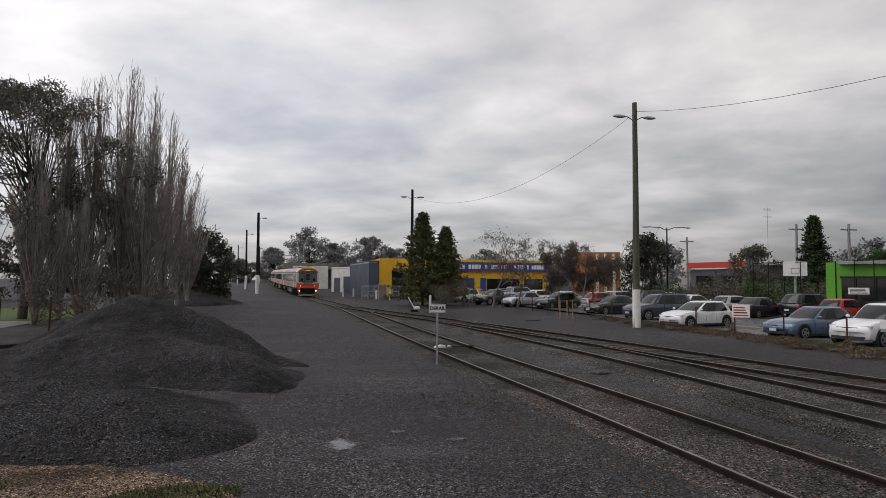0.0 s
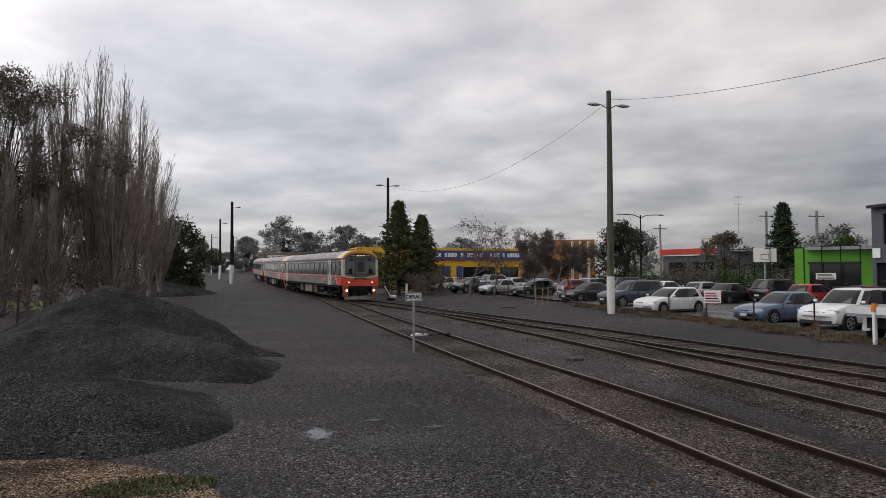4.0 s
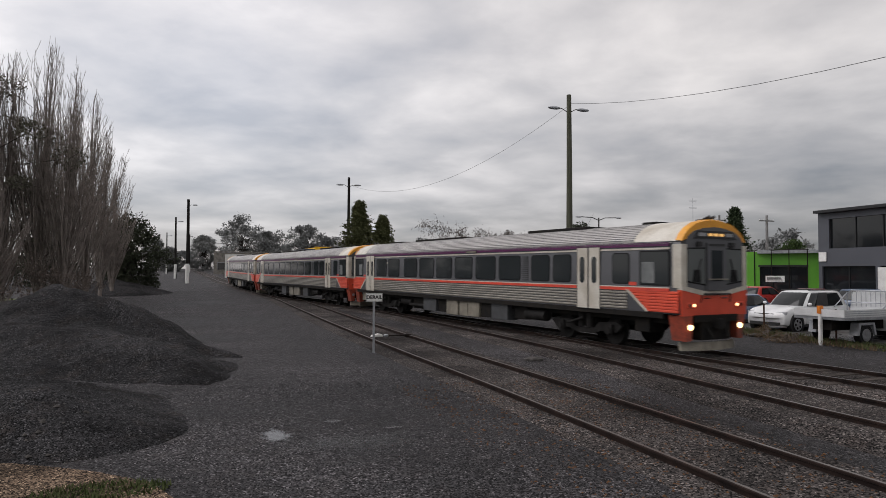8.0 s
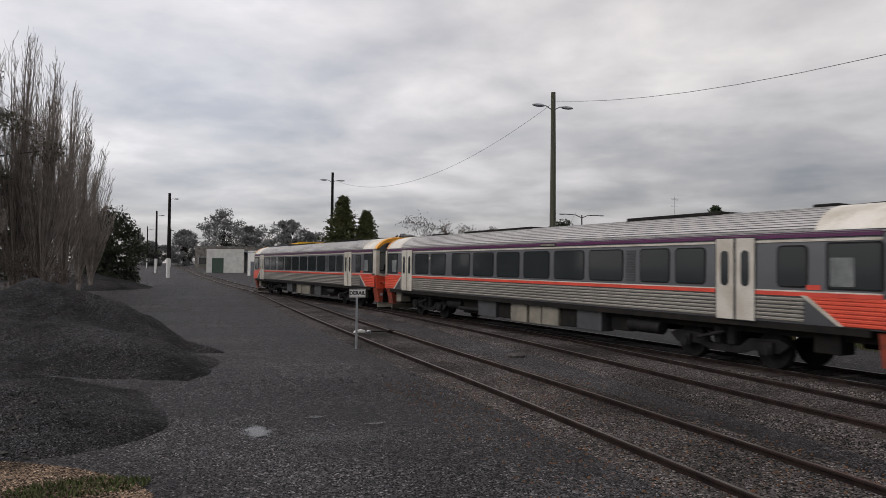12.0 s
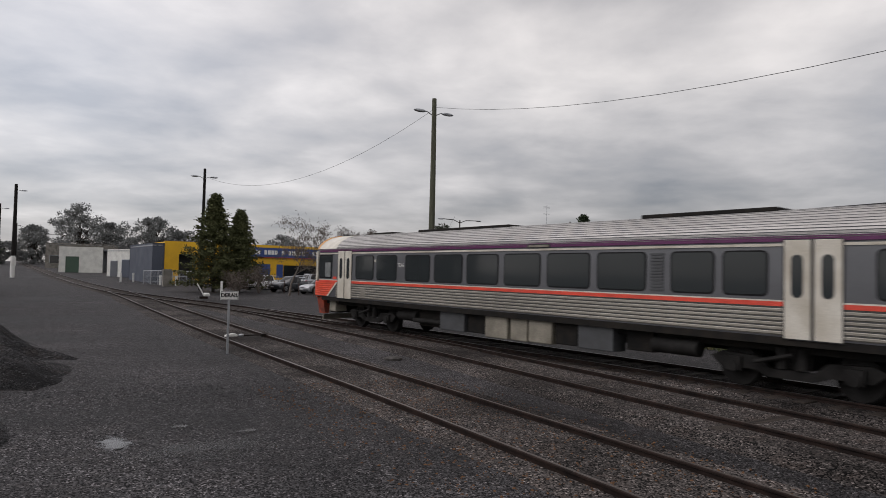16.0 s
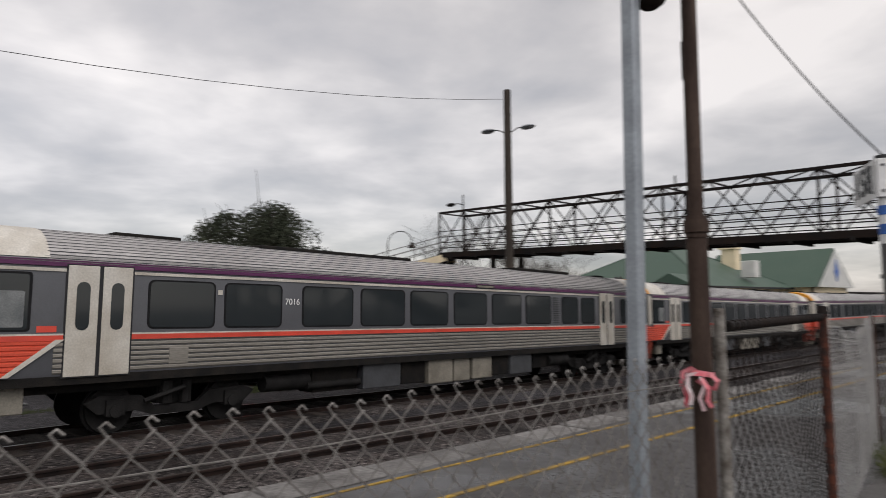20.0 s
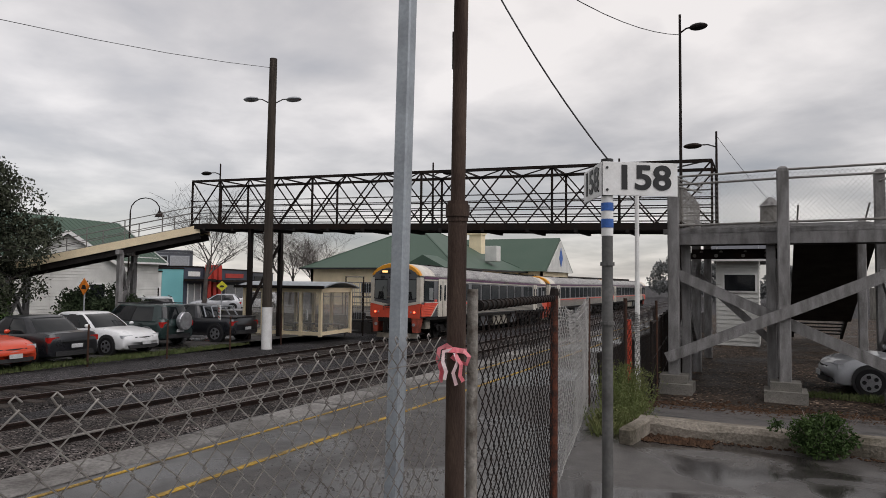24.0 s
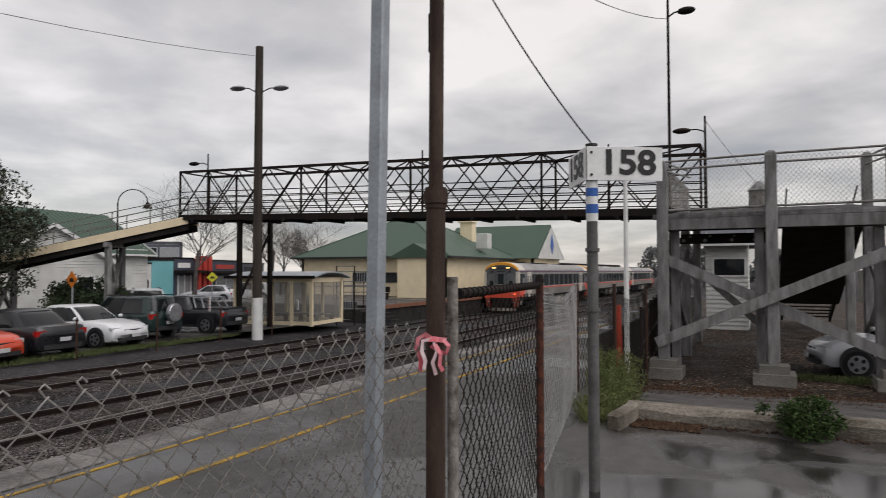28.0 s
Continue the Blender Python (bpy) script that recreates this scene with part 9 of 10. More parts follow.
        bm = bmesh.new(); bm_tube(bm, (1.85, y0, z), (1.75, -22.4, z + 0.6), 0.026, n=8)
        part("handrail", bm, M["pale_pipe"], root)
    chain_wire((1.8, y0 - 0.02), (-0.4, y0 - 0.02), 3.86, 4.98, 0.10, 0.004, M["mesh"], root, knuckle=False, seed=8)
    chain_wire((-0.5, y0 - 0.02), (-2.7, y0 - 0.2), 3.88, 5.02, 0.10, 0.004, M["mesh"], root, knuckle=False, seed=9)
    chain_wire((1.85, y0 - 0.1), (1.78, -22.2), 4.1, 5.1, 0.12, 0.004, M["mesh"], root, knuckle=False, seed=10)
    # stair flight going down behind
    A, B = Vector((-2.05, -24.6, 4.1)), Vector((-2.15, -36, 0.2))
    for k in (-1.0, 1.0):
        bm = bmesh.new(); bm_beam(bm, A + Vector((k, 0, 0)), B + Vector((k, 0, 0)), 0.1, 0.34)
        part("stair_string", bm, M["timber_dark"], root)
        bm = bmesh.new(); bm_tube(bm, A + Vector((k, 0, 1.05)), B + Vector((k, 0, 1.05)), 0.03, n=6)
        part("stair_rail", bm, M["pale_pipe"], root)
    # near-black sheet added to carry the shade of the stair underside
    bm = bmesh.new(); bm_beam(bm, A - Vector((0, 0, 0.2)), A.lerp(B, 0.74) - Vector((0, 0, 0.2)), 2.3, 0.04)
    part("stair_soffit", bm, M["timber_dark"], root, "near-black stair underside, shade in its colour")
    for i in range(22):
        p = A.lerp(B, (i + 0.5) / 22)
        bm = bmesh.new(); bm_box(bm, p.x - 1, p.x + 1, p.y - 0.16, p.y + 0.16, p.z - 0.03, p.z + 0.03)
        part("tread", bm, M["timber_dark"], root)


def _post(x, y, z0, z1, r):
    bm = bmesh.new()
    bm_loft(bm, [[Vector((x + a * r * k, y + b * r * k, z)) for a, b in ((-1, -1), (1, -1), (1, 1), (-1, 1))] for z, k in ((z0, 1), (z1 - 0.12, 1), (z1 - 0.05, 0.85), (z1, 0.5))])
    return bm


landing()
TK = thing("finial_post", "grey timber finial post on the landing", "post", Matrix.Translation((-0.05, -21.0, 3.9)))
bm = bmesh.new(); bm_tube(bm, (0, 0, 0), (0, 0, 0.85), 0.30, 0.27, n=12)
part("drum", bm, M["pale_pipe"], TK)
bm = bmesh.new(); bm_tube(bm, (0, 0, 0.85), (0, 0, 1.12), 0.32, 0.06, n=12)
part("cap", bm, M["timber"], TK)


def slim_lamp(x, y, z0, z1, dx, dy, label, white=False, cat="lamp"):
    root = thing("slim_lamp", label, cat, Matrix.Translation((x, y, 0)))
    bm = bmesh.new(); bm_tube(bm, (0, 0, z0), (0, 0, z1), 0.055, 0.035, n=8)
    part("post", bm, M["white"] if white else M["steel_dark"], root)
    if dx or dy:
        bm = bmesh.new(); bm_path(bm, [(0, 0, z1 - 0.55), (dx * 0.3, dy * 0.3, z1 - 0.45), (dx * 0.6, dy * 0.6, z1 - 0.45)], 0.025)
        a = part("arm", bm, M["steel_dark"], root)
        bm = bmesh.new(); bm_ball(bm, (dx * 0.85, dy * 0.85, z1 - 0.47), 0.14 + 0.2 * abs(dx), 0.14 + 0.2 * abs(dy), 0.10, 10, 6)
        part("lamp_head", bm, M["steel_dark"], a, "dark lamp head")


slim_lamp(2.25, -19.9, -0.1, 10.35, -0.6, 0.1, "tall slim dark lamp post by the landing")
slim_lamp(1.6, -24.6, 4.2, 7.85, 0.9, 0.1, "slim dark lamp post on the bridge end")
slim_lamp(24.6, -24.4, 4.9, 8.3, 0.9, 0.2, "slim dark lamp post on the bridge")
slim_lamp(12.6, -24.4, 4.7, 7.5, -0.9, 0, "slim dark lamp post on the bridge")
slim_lamp(4.9, -24.4, 4.4, 7.1, 0.9, 0, "slim dark lamp post on the bridge")
slim_lamp(2.25, -12.8, 0, 4.75, 0, 0, "slim white steel post beside the fence", True, "post")
cable((2.25, -19.9, 9.75), (6.0, 3.0, 9.5), 1.75, 0.010)
cable((1.6, -24.6, 7.7), (-1.4, -27, 4.0), 0.2, 0.008)

# rail fence under the bridge, orange barrier
RF = thing("dark_fence", "dark steel fence beside the platform", "fence")
for i in range(12):
    p = Vector((2.1 + i * 0.14, -13.5 - i * 1.6, 0))
    bm = bmesh.new(); bm_tube(bm, p, p + Vector((0, 0, 1.75)), 0.035, n=6)
    part("post", bm, M["steel_dark"], RF)
for z in (0.3, 1.0, 1.7):
    bm = bmesh.new(); bm_tube(bm, (2.1, -13.5, z), (3.64, -31.1, z), 0.025, n=6)
    part("rail", bm, M["steel_dark"], RF)
chain_wire((2.1, -13.5), (3.64, -31.1), 0.15, 1.7, 0.16, 0.004, M["mesh_dark"], RF, knuckle=False, seed=12)
OB = thing("barrier_post", "orange plastic barrier post with black base", "barrier post", Matrix.Translation((3.1, -16.5, 0.0)))
bm = bmesh.new(); bm_tube(bm, (0, 0, 0.05), (0, 0, 1.62), 0.09, 0.06, n=10)
part("post", bm, M["t_orange"], OB)
bm = bmesh.new(); bm_box(bm, -0.22, 0.22, -0.22, 0.22, 0, 0.08)
part("base", bm, M["rubber"], OB)

# ---- weatherboard houses, shelter, station ----


def gable_house(name, cx, cy, lx, ly, eave, ridge, rot, label, wall="board", roof="green_roof", axis="x", windows=()):
    """A house with lapped boards, gable roof along its own x."""
    root = thing(name, label, "house", Matrix.Translation((cx, cy, -0.1)) @ Matrix.Rotation(radians(rot), 4, "Z"))
    hx_, hy_ = lx / 2, ly / 2
    bm = bmesh.new()
    bm_prism(bm, [(-hy_, 0), (hy_, 0), (hy_, eave), (0, ridge - 0.1), (-hy_, eave)], -hx_, hx_, "x")
    part("wall", bm, M[wall], root)
    z = 0.1
    if wall == "board":
        while z < eave:
            for s in (-1, 1):
                bm = bmesh.new(); bm_prism(bm, [(s * hy_, z), (s * (hy_ + 0.03), z), (s * (hy_ + 0.004), z + 0.17), (s * hy_, z + 0.17)], -hx_, hx_, "x")
                part("weatherboard", bm, M[wall], root)
            z += 0.18
        z = 0.1
        while z < ridge - 0.3:
            hw = hy_ if z < eave else hy_ * (ridge - z) / (ridge - eave)
            for s in (-1, 1):
                bm = bmesh.new(); bm_prism(bm, [(s * hx_, z), (s * (hx_ + 0.03), z), (s * (hx_ + 0.004), z + 0.17), (s * hx_, z + 0.17)], -hw + 0.02, hw - 0.02, "y")
                part("weatherboard", bm, M[wall], root)
            z += 0.18
    for s in (-1, 1):
        bm = bmesh.new()
        bm_prism(bm, [(s * (hy_ + 0.45), eave - 0.28), (0, ridge), (0, ridge + 0.09), (s * (hy_ + 0.45), eave - 0.19)], -hx_ - 0.35, hx_ + 0.35, "x")
        rf = part("roof_slope", bm, M[roof], root, "green corrugated roof slope" if roof == "green_roof" else "dark metal roof slope")
        bm = bmesh.new()
        k = -hx_ - 0.3
        while k < hx_ + 0.3:
            bm_beam(bm, (k, s * (hy_ + 0.44), eave - 0.18), (k, 0, ridge + 0.10), 0.05, 0.03)
            k += 0.38
        part("roof_rib", bm, M[roof], rf)
        bm = bmesh.new(); bm_box(bm, -hx_ - 0.35, hx_ + 0.35, *sorted((s * (hy_ + 0.45), s * (hy_ + 0.55))), eave - 0.32, eave - 0.2)
        part("gutter", bm, M["white"], root)
    for e in (-1, 1):
        for s in (-1, 1):
            bm = bmesh.new(); bm_beam(bm, (e * (hx_ + 0.36), s * (hy_ + 0.45), eave - 0.22), (e * (hx_ + 0.36), 0, ridge + 0.05), 0.04, 0.2)
            part("bargeboard", bm, M["white"], root)
    for side, u, z0, w, h in windows:
        bm = bmesh.new()
        if side in ("+y", "-y"):
            s = 1 if side == "+y" else -1
            bm_box(bm, u - w / 2, u + w / 2, *sorted((s * hy_, s * (hy_ + 0.06))), z0, z0 + h)
        else:
            s = 1 if side == "+x" else -1
            bm_box(bm, *sorted((s * hx_, s * (hx_ + 0.06))), u - w / 2, u + w / 2, z0, z0 + h)
        wn = part("window", bm, M["white"], root)
        bm = bmesh.new()
        if side in ("+y", "-y"):
            bm_box(bm, u - w / 2 + 0.07, u + w / 2 - 0.07, *sorted((s * (hy_ + 0.05), s * (hy_ + 0.07))), z0 + 0.07, z0 + h - 0.07)
        else:
            bm_box(bm, *sorted((s * (hx_ + 0.05), s * (hx_ + 0.07))), u - w / 2 + 0.07, u + w / 2 - 0.07, z0 + 0.07, z0 + h - 0.07)
        part("pane", bm, M["glass"], wn)
    return root


gable_house("weatherboard_house", 40.6, -23.0, 17.0, 8.0, 3.9, 6.45, -82.9, "white weatherboard building with green roof", windows=(("-y", -2.5, 1.2, 0.9, 1.5), ("-y", 5.0, 1.2, 0.9, 1.5)))
gable_house("weatherboard_house", 38.0, -25.6, 4.4, 6.4, 2.95, 5.2, -34.8, "small white weatherboard wing with green roof", windows=(("-x", 1.6, 1.0, 0.9, 1.3), ("-x", -1.6, 1.0, 0.9, 1.3)))
gable_house("weatherboard_hut", 1.2, -32.0, 1.6, 4.0, 3.9, 4.6, 0, "cream weatherboard hut beneath the bridge", wall="board", roof="grey_clad", windows=(("+y", -0.1, 2.3, 1.3, 0.8),))


def station():
    root = thing("station_building", "cream station building with green hipped roof", "station", Matrix.Translation((3.0, 1.4, -0.35)))
    # walls of two wings
    for x0, x1, y0, y1, h in ((18.6, 32.2, -62, -47, 3.9), (16.4, 24.5, -71.0, -62, 4.2)):
        for a, b in (((x0, y0), (x1, y0)), ((x1, y0), (x1, y1)), ((x1, y1), (x0, y1)), ((x0, y1), (x0, y0))):
            bm = bmesh.new(); wall_with_openings(bm, a, b, 0, h, 0.25, [])
            part("wall", bm, M["cream"], root, "cream rendered wall")

    def hip(x0, x1, y0, y1, e, r, inset):
        bm = bmesh.new()
        o = 0.7
        A = [Vector(p) for p in ((x0 - o, y0 - o, e), (x1 + o, y0 - o, e), (x1 + o, y1 + o, e), (x0 - o, y1 + o, e))]
        if (x1 - x0) > (y1 - y0):
            m = (y0 + y1) / 2; B = [Vector((x0 + inset, m, r)), Vector((x1 - inset, m, r))]
            fs = ((A[0], A[1], B[1], B[0]), (A[1], A[2], B[1]), (A[2], A[3], B[0], B[1]), (A[3], A[0], B[0]))
        else:
            m = (x0 + x1) / 2; B = [Vector((m, y0 + inset, r)), Vector((m, y1 - inset, r))]
            fs = ((A[0], A[1], B[0]), (A[1], A[2], B[1], B[0]), (A[2], A[3], B[1]), (A[3], A[0], B[0], B[1]))
        for f in fs:
            bm.faces.new([bm.verts.new(p) for p in f])
        bm.faces.new([bm.verts.new(p) for p in A])
        rf = part("roof", bm, M["green_roof"], root, "green corrugated hipped roof")
        bm = bmesh.new()
        for a, b in zip(A, A[1:] + A[:1]):
            bm_beam(bm, a, b, 0.12, 0.14)
        part("gutter", bm, M["black"], root)
        bm = bmesh.new()
        bm_beam(bm, B[0], B[1], 0.2, 0.1)
        for a in A:
            bm_beam(bm, a, min(B, key=lambda p: (p - a).length), 0.14, 0.08)
        part("ridge_cap", bm, M["green_roof"], rf)
    hip(18.6, 32.2, -62, -47, 3.9, 7.9, 6.8)
    bm = bmesh.new(); bm_prism(bm, [(-71.6, 4.0), (-66.5, 7.5), (-61.4, 4.0)], 16.0, 26.5, "x")
    part("roof", bm, M["green_roof"], root, "green corrugated gable roof")
    bm = bmesh.new(); bm_prism(bm, [(-71.0, 4.0), (-66.5, 7.2), (-62.0, 4.0)], 15.9, 15.98, "x")
    g = part("gable_end", bm, M["board"], root, "white gable end with blue diamond")
    bm = bmesh.new(); bm_prism(bm, [(-67.1, 5.4), (-66.5, 6.5), (-65.9, 5.4), (-66.5, 4.5)], 15.85, 15.89, "x")
    part("diamond", bm, M["bandblue"], g)
    bm = bmesh.new(); bm_box(bm, 21.0, 22.2, -58.8, -57.8, 4.5, 7.7)
    ch = part("chimney", bm, M["cream"], root, "cream chimney stack")
    bm = bmesh.new(); bm_box(bm, 20.9, 22.4, -58.9, -57.6, 7.34, 7.59)
    part("chimney_cap", bm, M["cream"], ch)
    bm = bmesh.new(); bm_box(bm, 18.2, 19.3, -55.7, -54.7, 4.73, 6.08)
    part("air_conditioner", bm, M["board"], root, "pale rooftop air conditioner", bevel=0.04)
    bm = bmesh.new(); bm_prism(bm, [(18.0, 3.8), (20.2, 4.9), (22.4, 3.8)], -47.2, -44.8, "y")
    part("porch_roof", bm, M["green_roof"], root)
    bm = bmesh.new(); bm_box(bm, 18.7, 21.7, -47, -45, 0, 3.8)
    part("porch", bm, M["cream"], root)
    for x in (22.6, 25.4):
        bm = bmesh.new(); bm_box(bm, x, x + 1.6, -46.99, -46.92, 1.9, 2.7)
        part("window", bm, M["glass"], root)
    # platform canopy along the line
    bm = bmesh.new(); bm_box(bm, 17.2, 20.3, -110, -62, 3.45, 3.7)
    part("canopy", bm, M["steel_dark"], root, "dark platform canopy")


station()
bm = bmesh.new(); bm_box(bm, 19.95, 34, -120, -33, -1.2, 0.45)
PL2 = solid("station_platform", bm, M["asphalt"], "station platform with brick edge", "platform", kind="structure")
bm = bmesh.new(); bm_box(bm, 19.7, 19.95, -120, -33, 0.25, 0.47)
part("edge", bm, mat("brown_brick_edge", (0.22, 0.10, 0.06), (0.15, 0.075, 0.05), 0.8, scale=3), PL2)
bm = bmesh.new(); bm_box(bm, 19.8, 19.95, -120, -33, -1.2, 0.25)
part("face", bm, M["timber_dark"], PL2)
BEN = thing("platform_bench", "dark slatted bench on the platform", "bench", Matrix.Translation((24.5, -40.5, 0.45)))
bm = bmesh.new(); bm_box(bm, -0.8, 0.8, -0.25, 0.2, 0.42, 0.47)
part("seat", bm, M["steel_dark"], BEN)
bm = bmesh.new(); bm_box(bm, -0.8, 0.8, -0.3, -0.25, 0.5, 0.9)
part("backrest", bm, M["steel_dark"], BEN)
for s in (-0.7, 0.7):
    bm = bmesh.new(); bm_box(bm, s - 0.03, s + 0.03, -0.25, 0.2, 0, 0.42)
    part("leg", bm, M["steel_dark"], BEN)
PF = thing("platform_railing", "pale tubular railing and stair at platform end", "railing", Matrix.Translation((20.0, -32.6, -0.45)))
for i in range(7):
    bm = bmesh.new(); bm_tube(bm, (i * 0.7, 0, 0), (i * 0.7, 0, 2.3), 0.03, n=6)
    part("post", bm, M["steel_dark"], PF)
for z in (1.0, 1.5, 2.0, 2.3):
    bm = bmesh.new(); bm_tube(bm, (0, 0, z), (4.2, 0, z), 0.025, n=6)
    part("rail", bm, M["pale_pipe"], PF)
for i in range(5):
    bm = bmesh.new(); bm_box(bm, -0.2 - 0.28 * i, 0.1 - 0.28 * i, -0.8, 0.3, 0.85 - 0.19 * i, 0.9 - 0.19 * i)
    part("step", bm, M["timber_dark"], PF)
for i in range(16):
    bm = bmesh.new(); bm_tube(bm, (0.1 + i * 0.1, 0.02, 1.3), (0.1 + i * 0.1, 0.02, 2.3), 0.012, n=4)
    part("baluster", bm, M["pale_pipe"], PF)


PG = thing("platform_gate", "dark steel barred gate at the platform steps", "gate", Matrix.Translation((20.5, -29.6, -0.45)) @ Matrix.Rotation(math.atan2(-1.1, -1.6), 4, "Z"))
for u, h in ((0, 3.2), (0.95, 3.2), (1.95, 2.9)):
    bm = bmesh.new(); bm_box(bm, u - 0.035, u + 0.035, -0.035, 0.035, 0, h)
    part("post", bm, M["steel_dark"], PG)
for z0_, z1_, a, b in ((0.85, 0.9, 0, 1.95), (1.75, 1.8, 0, 1.95), (2.1, 2.15, 0, 1.95), (2.85, 2.9, 0, 1.95), (3.15, 3.2, 0, 0.95)):
    bm = bmesh.new(); bm_box(bm, a, b, -0.02, 0.02, z0_, z1_)
    part("rail", bm, M["pale_pipe"], PG)
for k in range(15):
    u = 0.1 + k * 0.125
    bm = bmesh.new(); bm_box(bm, u - 0.012, u + 0.012, -0.012, 0.012, 2.1 if k > 7 else 0.85, 2.88)
    part("bar", bm, M["galv"], PG)
bm = bmesh.new(); bm_box(bm, 0.3, 1.2, 0.1, 0.7, 0.75, 0.9); bm_box(bm, 0.4, 1.1, 0.15, 0.65, 0.9, 1.25)
part("seat_box", bm, M["box_grey"], PG, bevel=0.03)
for k in range(5):
    bm = bmesh.new(); bm_box(bm, 1.3 + 0.26 * k, 1.62 + 0.26 * k, -0.5, 0.5, 0.72 - 0.17 * k, 0.76 - 0.17 * k)
    part("step", bm, M["timber_dark"], PG)


def shelter():
    root = thing("waiting_shelter", "cream glazed waiting shelter with curved roof", "shelter", Matrix.Translation((21.3, -26.63, -0.15)) @ Matrix.Rotation(radians(6), 4, "Z"))
    L, D, h = 4.3, 2.9, 2.3
    xs = (-L / 2, -L / 4, 0, L / 4, L / 2)
    for x in xs:
        for y in (-D / 2, D / 2):
            bm = bmesh.new(); bm_box(bm, x - 0.07, x + 0.07, y - 0.07, y + 0.07, 0, h)
            part("post", bm, M["cream"], root)
    for y in (-D / 2, D / 2):
        for z0_, z1_ in ((0.05, 0.22), (h - 0.22, h)):
            bm = bmesh.new(); bm_box(bm, -L / 2, L / 2, y - 0.045, y + 0.045, z0_, z1_)
            part("rail", bm, M["cream"], root)
        for a, b in zip(xs[:-1], xs[1:]):
            bm = bmesh.new(); bm_box(bm, a + 0.07, b - 0.07, y - 0.01, y + 0.01, 0.22, h - 0.22)
            o = part("pane", bm, M["shelterglass"], root, "smeared glass pane")
    for x in (-L / 2, L / 2):
        for z0_, z1_ in ((0.05, 0.22), (h - 0.22, h)):
            bm = bmesh.new(); bm_box(bm, x - 0.045, x + 0.045, -D / 2, D / 2, z0_, z1_)
            part("rail", bm, M["cream"], root)
        bm = bmesh.new(); bm_box(bm, x - 0.01, x + 0.01, -D / 2 + 0.07, D / 2 - 0.07, 0.22, h - 0.22)
        part("pane", bm, M["shelterglass"], root)
    bm = bmesh.new()
    pr = []
    for i in range(9):
        u = -D / 2 - 0.35 + (D + 0.7) * i / 8
        pr.append((u, h + 0.30 - 0.28 * (2 * i / 8 - 1) ** 2))
    pr += [(u, v - 0.06) for u, v in pr[::-1]]
    bm_prism(bm, pr, -L / 2 - 0.35, L / 2 + 0.35, "x")
    part("roof", bm, M["pale_zinc"], root, "curved pale metal roof")
    bm = bmesh.new(); bm_box(bm, -L / 2 - 0.38, L / 2 + 0.38, D / 2 + 0.33, D / 2 + 0.42, h - 0.04, h + 0.1)
    part("fascia", bm, M["steel_dark"], root)
    bm = bmesh.new(); bm_box(bm, -1.9, 1.9, -D / 2 + 0.2, -D / 2 + 0.6, 0.4, 0.46)
    part("bench_seat", bm, M["timber"], root)
    for k in range(5):
        bm = bmesh.new(); bm_box(bm, -1.85 + k * 0.9, -1.79 + k * 0.9, -D / 2 + 0.25, -D / 2 + 0.55, 0, 0.4)
        part("bench_leg", bm, M["steel_dark"], root)


M["shelterglass"] = glass_mat("smeared_glass", (0.50, 0.48, 0.43), 0.12, 0.20)
shelter()

# lamps, signs and hedge in front of the houses
GL = thing("goose_neck_lamp", "dark goose neck street lamp", "street lamp", Matrix.Translation((33.0, -25.9, 0)))
bm = bmesh.new(); bm_tube(bm, (0, 0, 0), (0, 0, 6.4), 0.06, 0.04, n=8)
part("post", bm, M["steel_dark"], GL)
bm = bmesh.new(); bm_path(bm, [(0.0, 0, 6.4)] + [(-0.0 - 0.85 + 0.85 * math.cos(a), -0.3 + 0.3 * math.cos(a), 6.4 + 0.75 * math.sin(a)) for a in (0.4, 0.8, 1.2, 1.57, 2.0, 2.4, 2.8, 3.14)], 0.03)
a_ = part("arm", bm, M["steel_dark"], GL)
bm = bmesh.new(); bm_tube(bm, (-1.7, -0.6, 6.05), (-1.7, -0.6, 6.4), 0.28, 0.06, n=10)
part("shade", bm, M["steel_dark"], a_)


def diamond_sign(x, y, h, az, m, label, size=0.6, mark=True):
    root = thing("warning_sign", label, "traffic sign", Matrix.Translation((x, y, -0.1)) @ Matrix.Rotation(radians(az), 4, "Z"))
    bm = bmesh.new(); bm_tube(bm, (0, 0.03, 0), (0, 0.03, h), 0.03, n=6)
    part("post", bm, M["galv"], root)
    s = size * 0.707
    bm = bmesh.new(); bm_prism(bm, [(0, h - s), (s, h), (0, h + s), (-s, h)], -0.01, 0.01, "y")
    pl = part("plate", bm, M[m], root)
    bm = bmesh.new(); bm_prism(bm, [(-size * 0.34, h - 0.1), (size * 0.34, h - 0.1), (size * 0.17, h + 0.06), (-size * 0.17, h + 0.06)], -0.016, -0.01, "y")
    part("symbol", bm, M["signblack"], pl)


M["signyellow"] = mat("fluoro_yellow_sign", (0.65, 0.62, 0.03), rough=0.5, scale=5)
diamond_sign(24.6, -17.3, 2.25, -127 + 180 + 90 + 35, "orange", "orange diamond speed hump sign on post", 0.48)
diamond_sign(38.7, -38.9, 2.1, 225, "signyellow", "yellow diamond crossing sign on post")
for i, (x, y, w, h) in enumerate(((29.2, -21.1, 3.4, 2.0), (28.2, -21.6, 2.6, 1.6), (26.6, -15.5, 2.2, 0.9), (27.8, -12.8, 2.4, 0.9), (28.3, -10.0, 2.6, 0.9), (30.5, -16.5, 3, 2.2))):
    bush(x, y, w, h, 210 + i, "dark green rounded garden bush", "pine" if i in (0, 1) else "leaf", 0.2, 3200, -0.1)
